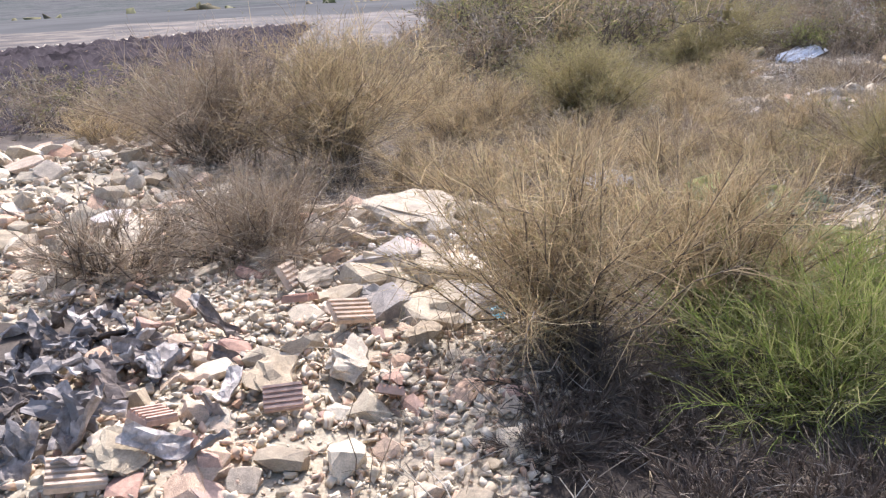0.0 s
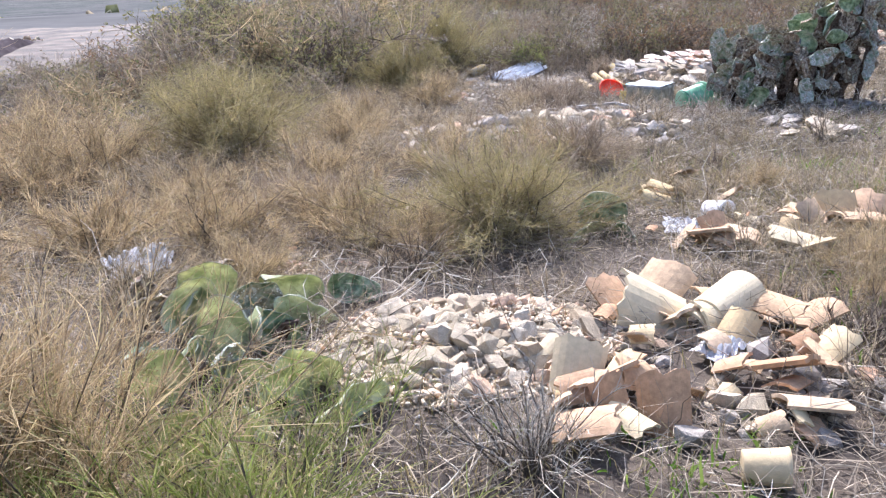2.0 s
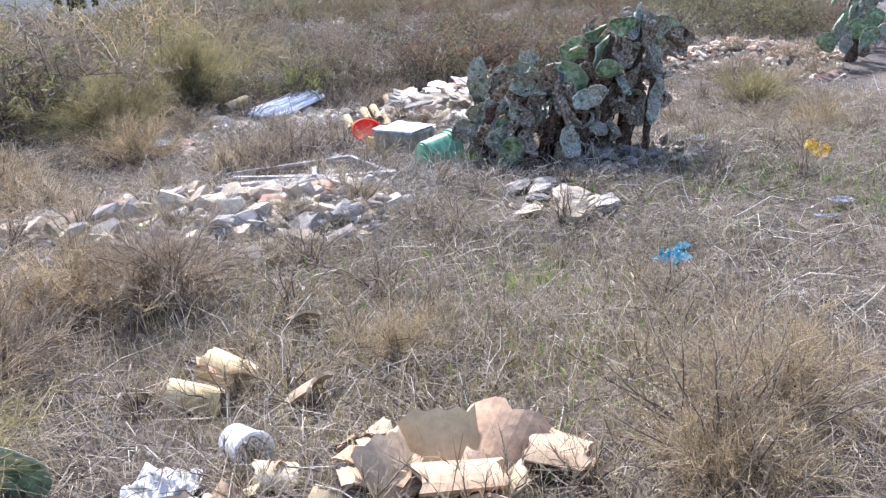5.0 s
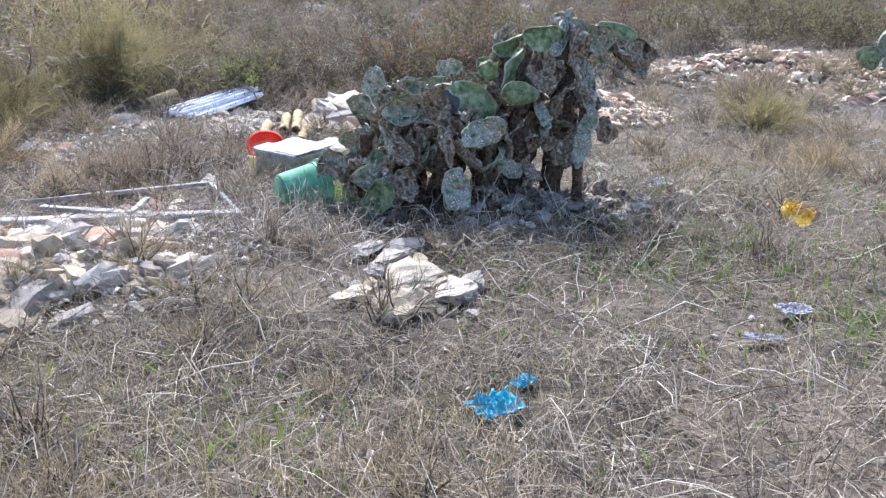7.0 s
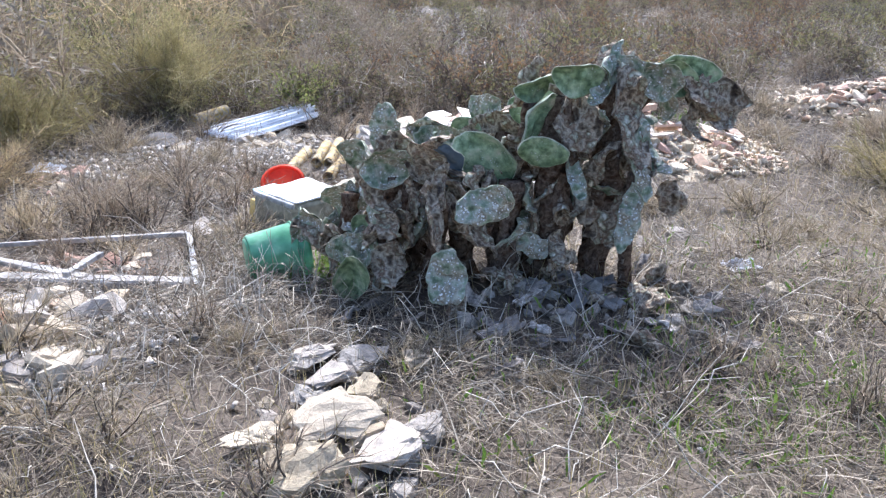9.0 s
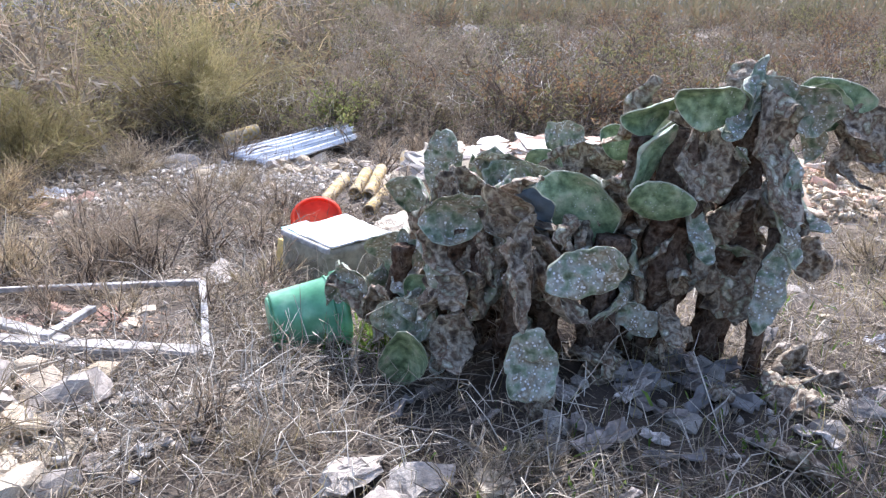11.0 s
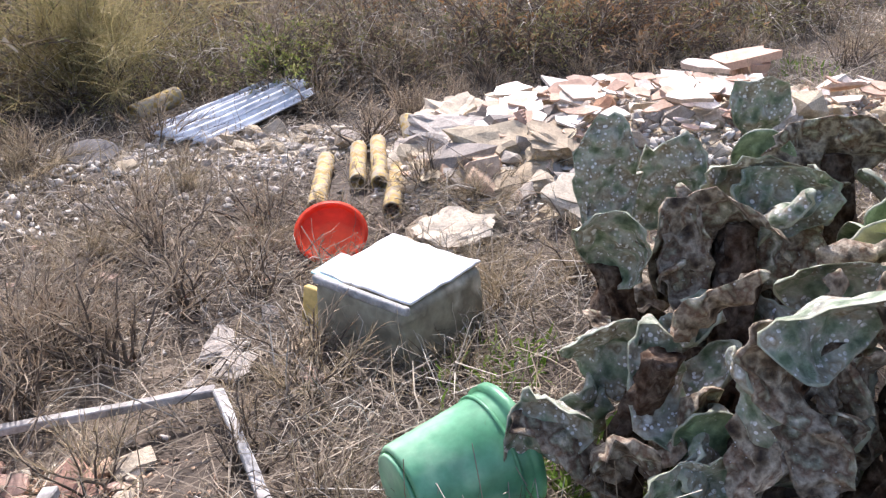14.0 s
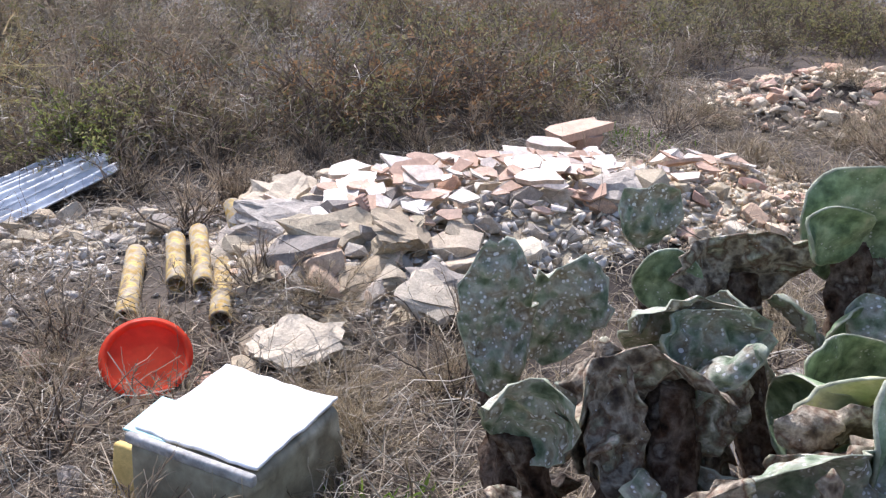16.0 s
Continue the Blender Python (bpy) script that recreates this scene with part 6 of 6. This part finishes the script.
for v in bm.verts:
    v.co.z += .012 * noise.noise(Vector((v.co.x * 8, v.co.y * 8, 1))) + .006 * noise.noise(Vector((v.co.x * 25, v.co.y * 25, 3)))
    v.co.x += .008 * noise.noise(Vector((v.co.y * 14, 0, 5)))
    v.co.y += .008 * noise.noise(Vector((v.co.x * 14, 7, 5)))
part("top_sheet", bm_mesh("top_sheet", bm, CRATE_TOP, True), crate, "white sheet on the crate", pose(.018, .005, .279))
part("lip", bm_mesh("lip", rounded_box(.022, .385, .03, .007, 2), WOOD_WHITE, True), crate, m=pose(-.178, 0, .268))
part("rim", bm_mesh("rim", rounded_box(.425, .425, .025, .01, 2), CRATE_GREY, True), crate, m=pose(0, 0, .02))
part("turquoise_sheet", bm_mesh("turquoise_sheet", rounded_box(.16, .12, .006, .002, 1), TURQUOISE), crate, "turquoise plastic scrap", pose(-.09, .16, .277, 6, 0, 8))
# plain yellow block in place of a half-hidden yellow container
slab = thing("foam_slab", "yellow block standing in for a half-hidden container by a crate", "foam slab", pose(6.10, 10.38, cz + .12, 0, 12, 39))
part("block", bm_mesh("foam", rounded_box(.03, .10, .2, .008, 2), YELLOW_SIDE, True), slab)

bucket = thing("green_bucket", "green plastic bucket lying on its side", "bucket", pose(6.36, 9.23, gz(6.36, 9.23) + .130, 0, 85, 17))
prof = [(.0, -.142), (.104, -.144), (.110, -.15), (.118, -.14), (.143, .11), (.148, .12), (.158, .12), (.160, .145), (.152, .15), (.145, .145), (.139, .11), (.113, -.13), (.0, -.132)]
bucket_body = part("body", bm_mesh("bucket_body", lathe(prof, 40), GREEN_PLASTIC, True), bucket)
bm = lathe(((.142, .085), (.147, .085), (.148, .093), (.142, .094)), 40)
part("rib", bm_mesh("bucket_rib", bm, GREEN_PLASTIC, True), bucket_body)
part("base_ring", bm_mesh("base_ring", lathe(((.094, -.158), (.102, -.158), (.103, -.148), (.094, -.148)), 40), GREEN_PLASTIC, True), bucket_body)

basin = thing("red_basin", "red plastic basin tilted in dry grass", "basin", pose(6.23, 11.05, gz(6.23, 11.05) + .075, 36, 6, -12))
bowl = part("bowl", bm_mesh("bowl", lathe(((.085, -.09), (.09, -.094), (.10, -.08), (.138, .055), (.152, .058), (.154, .066), (.140, .07), (.132, .06), (.092, -.075)), 40), RED_PLASTIC, True), basin)
part("rim", bm_mesh("rim_ring", lathe(((.150, .054), (.158, .056), (.159, .064), (.151, .066)), 40), RED_PLASTIC, True), bowl)


def pipe(x0, y0, x1, y1, rad, label, lift=0.0, rise=.0):
    """A hollow clay pipe lying between two places."""
    z0 = gz(x0, y0)
    L = math.hypot(x1 - x0, y1 - y0)
    ob = thing("clay_pipe", label, "pipe", Matrix.Translation(((x0 + x1) / 2, (y0 + y1) / 2, z0 + rad + lift)) @ pose(0, 0, 0, 0, 0, math.degrees(math.atan2(y1 - y0, x1 - x0))) @ pose(0, 0, 0, 0, 90 - rise, 0), "clay pipes")
    n = 24
    bm = bmesh.new()
    rings = []
    for rr, zz in ((rad * .8, -L / 2), (rad * .97, -L / 2), (rad, -L / 2 + .01), (rad * .98, 0), (rad * 1.03, L / 2 - .01), (rad, L / 2), (rad * .8, L / 2), (rad * .78, 0)):
        rings.append([bm.verts.new((rr * math.cos(6.2832 * i / n) * (1 + .04 * noise.noise(Vector((i * .5, zz * 9, x0 * 5)))), rr * math.sin(6.2832 * i / n), zz)) for i in range(n)])
    for a, b in zip(rings, rings[1:] + rings[:1]):
        for i in range(n):
            bm.faces.new((a[i], a[(i + 1) % n], b[(i + 1) % n], b[i]))
    bmesh.ops.recalc_face_normals(bm, faces=bm.faces)
    part("tube", bm_mesh("pipe_tube", bm, PIPE_CLAY, True), ob)
    return ob


PL = "clay pipe covered in yellow lichen"
pipe(6.20, 11.55, 6.32, 12.30, .048, PL)
pipe(6.43, 11.72, 6.50, 12.2, .046, PL, .02, 4)
pipe(6.53, 11.62, 6.61, 12.2, .044, PL, .03, 4)
pipe(6.54, 11.32, 6.70, 12.05, .046, PL)
pipe(6.78, 11.95, 6.80, 12.3, .045, "dark clay pipe end tilted up in dead grass", .03, 25)
pipe(5.1, 13.75, 5.4, 14.0, .07, "yellow clay pipe under a dry shrub", .02, 8)

# corrugated sheets, three narrow ones overlapping
def corrugated_mesh(width, length, waves, seed):
    """A corrugated sheet with thickness and torn ends."""
    bm = bmesh.new()
    nu, nv = waves * 9, 10
    shells = []
    for sh in (0, 1):
        g = []
        for j in range(nv + 1):
            line = []
            for i in range(nu + 1):
                u0, v0 = i / nu - .5, j / nv - .5
                tear = .05 * noise.noise(Vector((u0 * 14, seed, j > 5)))
                z0 = .016 * math.sin(i / nu * 2 * math.pi * waves) + .04 * v0 * v0 - sh * .007 + .006 * noise.noise(Vector((u0 * 3, v0 * 5, seed)))
                line.append(bm.verts.new((u0 * width, v0 * length + (tear if j in (0, nv) else 0), z0)))
            g.append(line)
        shells.append(g)
    o, q = shells
    for j in range(nv):
        for i in range(nu):
            bm.faces.new((o[j][i], o[j][i + 1], o[j + 1][i + 1], o[j + 1][i]))
            bm.faces.new((q[j][i], q[j + 1][i], q[j + 1][i + 1], q[j][i + 1]))
    for i in range(nu):
        bm.faces.new((o[0][i], q[0][i], q[0][i + 1], o[0][i + 1]))
        bm.faces.new((o[nv][i], o[nv][i + 1], q[nv][i + 1], q[nv][i]))
    for j in range(nv):
        bm.faces.new((o[j][0], o[j + 1][0], q[j + 1][0], q[j][0]))
        bm.faces.new((o[j][nu], q[j][nu], q[j + 1][nu], o[j + 1][nu]))
    return bm_mesh("corrugated_sheet", bm, ZINC, True)


for x, y, z, wd, ln, wv, sd in ((5.72, 13.66, .10, .20, 1.15, 3, 1), (5.82, 13.52, .125, .22, 1.25, 3, 2), (5.95, 13.42, .10, .16, 1.1, 2, 3)):
    thing("corrugated_sheet", "pale grey corrugated sheet lying on rubble", "roof sheet", pose(x, y, gz(x, y) + z, 5, 5, -48 + sd), "corrugated sheets", corrugated_mesh(wd, ln, wv, sd))
disc = thing("grey_disc", "flat grey round lid lying by corrugated sheets", "lid", pose(4.95, 12.9, gz(4.95, 12.9) + .05, 14, 4, 0))
part("plate", bm_mesh("disc_plate", lathe(((.12, -.008), (.15, -.006), (.155, .004), (.14, .008), (.05, .006)), 28, True), GREY_SCRAP, True), disc)


# ---------------------------------------------------------------- weathered timber
def plank(p0, p1, w, th, mat, seed):
    """A board between two places, with worn edges and a slight bow."""
    a, b = Vector(p0), Vector(p1)
    L = (b - a).length
    bm = bmesh.new()
    bmesh.ops.create_cube(bm, size=1, matrix=Matrix.Diagonal((L, w, th, 1)))
    bmesh.ops.bevel(bm, geom=bm.edges[:], offset=min(w, th) * .12, segments=1, affect='EDGES')
    bmesh.ops.subdivide_edges(bm, edges=[e for e in bm.edges if e.calc_length() > L * .6], cuts=8)
    for v in bm.verts:
        v.co.y += .006 * noise.noise(Vector((v.co.x * 4, seed, v.co.y * 30)))
        v.co.z += .005 * noise.noise(Vector((v.co.x * 5, seed + 9, v.co.y * 30)))
    way = (b - a).normalized()
    m = Matrix.Translation((a + b) / 2) @ pose(0, 0, 0, 0, 0, math.degrees(math.atan2(way.y, way.x))) @ pose(0, 0, 0, 0, -math.degrees(math.asin(way.z)), 0)
    return bm_mesh("plank", bm, mat), m


def timber(name, label, p0, p1, w, th, mat, seed, category="timber"):
    me, m = plank(p0, p1, w, th, mat, seed)
    return thing(name, label, category, m, me=me)


wf = thing("window_frame_remains", "broken wooden window frame with flaking white paint", "window frame", pose(0, 0, 0))
for nm, p0, p1, w, th, sd in (("rail", (4.6, 9.85, -.15), (5.77, 9.89, -.12), .028, .026, 1), ("stile", (5.78, 9.88, -.12), (5.97, 9.08, -.13), .034, .03, 2), ("bar", (5.32, 9.15, -.07), (5.39, 9.50, -.09), .038, .028, 3)):
    me, m = plank(p0, p1, w, th, WOOD_PALE if nm == "rail" else WOOD_WHITE, sd)
    part(nm, me, wf, m=m)
timber("timber_beam", "long weathered grey timber beam", (4.35, 9.31, -.125), (5.95, 9.05, -.115), .09, .08, WOOD_PALE, 4)
timber("timber_beam", "weathered board crossing a longer beam", (4.75, 9.55, -.11), (5.42, 9.14, -.085), .05, .028, WOOD_PALE, 5)
timber("broken_lath", "pale broken lath beside a beam", (5.12, 9.0, -.12), (5.3, 9.03, -.115), .03, .018, WOOD_PALE, 11)
timber("broken_lath", "pale broken lath beside a beam", (5.3, 8.93, -.12), (5.42, 9.0, -.115), .03, .016, WOOD_WHITE, 12)
timber("timber_beam", "short weathered board in rubble", (4.75, 9.1, -.1), (5.3, 8.92, -.11), .05, .03, WOOD_PALE, 6)
timber("broken_lath", "pale broken lath lying in grass", (6.25, 8.75, -.11), (6.45, 9.02, -.1), .03, .015, WOOD_PALE, 7)
timber("broken_lath", "pale broken board under a bucket", (5.9, 8.72, -.115), (6.22, 8.82, -.11), .07, .02, WOOD_PALE, 8)
timber("broken_lath", "pale broken lath on rubble", (-2.4, 5.4, .02), (-1.75, 5.25, .05), .04, .025, WOOD_PALE, 9)
timber("broken_lath", "pale broken lath on rubble", (-2.1, 5.6, .05), (-1.6, 5.5, .06), .035, .02, WOOD_PALE, 10)


# ---------------------------------------------------------------- slabs and tiles on the far heap
def slab_bm(w, d, th, seed, corners=7):
    """A broken flat slab with an irregular outline and worn edge."""
    r = random.Random(seed)
    bm = bmesh.new()
    ring = []
    for i in range(corners):
        a = 2 * math.pi * (i + r.uniform(-.38, .38)) / corners
        q = max(abs(math.cos(a)), abs(math.sin(a)))
        rr = .5 / q * r.uniform(.6, 1.05)
        ring.append((rr * math.cos(a) * w, rr * math.sin(a) * d))
    lo = [bm.verts.new((x * r.uniform(.93, 1), y * r.uniform(.93, 1), -th / 2)) for x, y in ring]
    hi = [bm.verts.new((x, y, th / 2)) for x, y in ring]
    ct = bm.verts.new((0, 0, th / 2 + r.uniform(-.002, .002)))
    for i in range(corners):
        j = (i + 1) % corners
        bm.faces.new((lo[i], lo[j], hi[j], hi[i]))
        bm.faces.new((hi[i], hi[j], ct))
    bm.faces.new(list(reversed(lo)))
    return bm


SLABS = [bm_mesh("slab_%d" % i, slab_bm(.30 + .03 * (i % 4), .22 + .02 * (i % 3), .016 + .004 * (i % 4), 40 + i, 4 + i % 4), SLAB_WHITE if i % 3 else SLAB_PINK) for i in range(10)]
rr = random.Random(21)


def slab_at(x, y, z, tip, roll, turn, me, s, label, name="broken_slab", group="broken floor slabs"):
    ob = thing(name, label, "slab", pose(x, y, gz(x, y) + z, tip, roll, turn), group, me)
    ob.scale = (s, s, s)
    return ob


for k in range(160):
    a, d = rr.uniform(0, 6.283), math.sqrt(rr.random())
    x, y = 7.95 + 1.05 * d * math.cos(a), 12.2 + .62 * d * math.sin(a)
    me = rr.choice(SLABS)
    slab_at(x, y, .07 + .10 * (1 - d) + rr.uniform(0, .03), rr.uniform(4, 26), rr.uniform(-16, 16), rr.uniform(-60, 60), me, rr.uniform(.3, .78),
            "broken white floor slab on a heap" if me.materials[0] == SLAB_WHITE else "broken pink-backed floor tile on a heap")
for k in range(30):
    a, d = rr.uniform(0, 6.283), math.sqrt(rr.random())
    x, y = 9.3 + .9 * d * math.cos(a), 12.35 + .6 * d * math.sin(a)
    slab_at(x, y, .08 + .08 * (1 - d), rr.uniform(-15, 30), rr.uniform(-20, 20), rr.uniform(0, 360), rr.choice(SLABS), rr.uniform(.4, .9), "small broken slab on pinkish rubble", group="slab pieces on pink rubble")
big = bm_mesh("big_slab", slab_bm(.84, .40, .09, 77, 9), SLAB_PINK)
slab_at(9.40, 13.1, .21, 1, -3, 12, big, .66, "thick pinkish slab lying on top of rubble", "thick_slab", "thick slabs")
big2 = bm_mesh("big_slab_block", slab_bm(.55, .42, .16, 78, 8), SLAB_PINK)
slab_at(9.5, 13.15, .13, 8, 4, 40, big2, .8, "reddish broken block under a slab", "thick_slab", "thick slabs")
white = bm_mesh("white_slab", slab_bm(.62, .36, .06, 79, 9), SLAB_WHITE)
slab_at(7.45, 12.45, .2, 14, -8, 25, white, .45, "white broken slab tilted on rubble", "white_slab", "white slabs")
slab_at(8.45, 12.0, .27, 12, 6, 5, white, .5, "white broken slab on the heap", "white_slab", "white slabs")
slab_at(8.25, 11.75, .2, 16, -6, -20, white, .45, "white broken slab on the heap", "white_slab", "white slabs")
one_stone("large pale plaster slab between dry shrubs", -.17, 4.58, .5, LIME[3], 20, 14, .3, .2)
slab_at(-1.95, 4.75, .10, 14, -8, -10, white, .55, "white broken slab on cream rubble", "white_slab", "white slabs")
slab_at(.35, 3.12, .06, 20, 0, 10, white, .45, "white broken slab at the foot of a shrub", "white_slab", "white slabs")

# ribbed hollow-brick pieces in the first heap
def ribbed_bm(w, d, th):
    bm = bmesh.new()
    bmesh.ops.create_cube(bm, size=1, matrix=Matrix.Diagonal((w, d, th, 1)))
    for k in range(5):
        bmesh.ops.create_cube(bm, size=1, matrix=pose(0, -d * .4 + k * d * .2, th / 2 + .004) @ Matrix.Diagonal((w * .98, d * .09, .012, 1)))
    return bm


RIB = bm_mesh("ribbed_brick", ribbed_bm(.17, .12, .022), PALE_BRICK)
RIB_RED = bm_mesh("ribbed_red", ribbed_bm(.13, .09, .02), RED_BRICK)
for x, y, z, tp, rl, tn, me, lb in ((-.38, 3.08, .07, 25, 12, 30, RIB, "cream ribbed hollow-brick piece"), (-.72, 3.62, .08, 60, 10, 80, RIB, "cream ribbed hollow-brick piece"),
                                    (-.95, 2.35, .06, 10, 20, 60, RIB_RED, "red ribbed brick piece"), (-.55, 2.45, .06, 40, 0, 10, RIB_RED, "red ribbed brick piece"),
                                    (-.2, 2.5, .06, 15, 30, 100, RIB_RED, "red ribbed brick piece"), (-.62, 3.3, .06, 15, 10, 160, RIB_RED, "red ribbed brick piece"),
                                    (-1.1, 2.1, .06, 15, 10, 20, RIB, "cream ribbed hollow-brick piece"), (7.35, 11.85, .12, 50, 10, 60, RIB_RED, "red ribbed brick piece")):
    thing("ribbed_brick", lb, "brick", pose(x, y, gz(x, y) + z, tp, rl, tn), "ribbed brick pieces", me)
for x, y, s, me in ((-.62, 2.62, .2, LIME[1]), (-.35, 2.75, .2, LIME[4]), (-.85, 2.72, .13, PINK[2]), (-.3, 3.35, .15, GREY[4]), (-.2, 3.55, .2, LIME[5]), (-.05, 3.75, .24, LIME[8]),
                    (-.62, 3.7, .18, LIME[2]), (-1.0, 2.2, .2, LIME[6]), (-.1, 2.95, .16, LIME[7]), (.05, 3.2, .2, GREY[8])):
    one_stone("cream broken stone on a rubble heap", x, y, s, me, 360 * s, 200 * s - 20, .7)

# charred scraps
def scrap_bm(w, d, seed):
    """A bent, torn scrap with thickness."""
    r = random.Random(seed)
    off = Vector((seed * 3.1, 0, 0))
    bm = bmesh.new()
    n, k = 8, 4
    g = []
    for j in range(k + 1):
        g.append([bm.verts.new(((i / n - .5) * w + .03 * noise.noise(Vector((i * .7, j * 2.1, 1)) + off), (j / k - .5) * d + .02 * noise.noise(Vector((i * 1.7, j, 2)) + off),
                                .10 * w * math.sin(i / n * 3 + seed) + .05 * noise.noise(Vector((i * .4, j * .6, 3)) + off))) for i in range(n + 1)])
    for j in range(k):
        for i in range(n):
            bm.faces.new((g[j][i], g[j][i + 1], g[j + 1][i + 1], g[j + 1][i]))
    got = bmesh.ops.extrude_face_region(bm, geom=bm.faces[:])
    for v in got["geom"]:
        if isinstance(v, bmesh.types.BMVert):
            v.co.z += .012
    return bm


SCRAPS = [bm_mesh("scrap_%d" % i, scrap_bm(.22 + .03 * (i % 4), .07 + .015 * (i % 3), i + 1), BURNT if i % 3 else GREY_SCRAP) for i in range(9)]
charred = thing("charred_scrap_heap", "dark heap of charred bark-like scraps", "scraps", pose(-1.45, 2.75, gz(-1.45, 2.75)))
for k in range(120):
    x, y = rr.gauss(0, .26), rr.gauss(0, .42)
    part("scrap", rr.choice(SCRAPS), charred, m=pose(x, y, gz(-1.45 + x, 2.75 + y) - gz(-1.45, 2.75) + rr.uniform(.01, .10), rr.uniform(-50, 50), rr.uniform(-50, 50), rr.uniform(0, 360)) @ Matrix.Scale(rr.uniform(.3, .95), 4))
dead = thing("fallen_cactus_bits", "grey rotten cactus pads fallen under the plant", "dead pads", pose(7.7, 8.7, gz(7.7, 8.7)))
for k in range(12):
    x, y = rr.gauss(.05, .4), rr.gauss(-.05, .16)
    cactus_pad(dead, (7.7, 8.7, gz(7.7, 8.7)), 7.7 + x, 8.7 + y, gz(7.7 + x, 8.7 + y) + .04, rr.uniform(.10, .18), rr.uniform(.14, .24), rr.uniform(0, 360), rr.uniform(-180, 180), rr.uniform(72, 98), "dead", rr.uniform(.1, .3), 900 + k)
for k in range(46):
    x, y = rr.gauss(.05, .48), rr.gauss(-.12, .26)
    part("scrap", rr.choice(SCRAPS), dead, m=pose(x, y, gz(7.7 + x, 8.7 + y) - gz(7.7, 8.7) + rr.uniform(.01, .05), rr.uniform(-25, 25), rr.uniform(-25, 25), rr.uniform(0, 360)) @ Matrix.Scale(rr.uniform(.35, .9), 4))

# white plastic bottle caught under the cactus
bottle = thing("white_bottle", "white plastic bottle lying among cactus trunks", "bottle", pose(7.76, 9.78, gz(7.76, 9.78) + .10, 8, 6, 60))
bottle_body = part("body", bm_mesh("bottle_body", lathe(((.035, -.10), (.048, -.098), (.05, -.08), (.05, .04), (.045, .06), (.022, .09), (.02, .11)), 24, True), WHITE_FILM, True), bottle)
part("cap", bm_mesh("cap", lathe(((.024, .105), (.026, .105), (.026, .13), (.022, .132)), 20, True), WHITE_FILM, True), bottle_body)
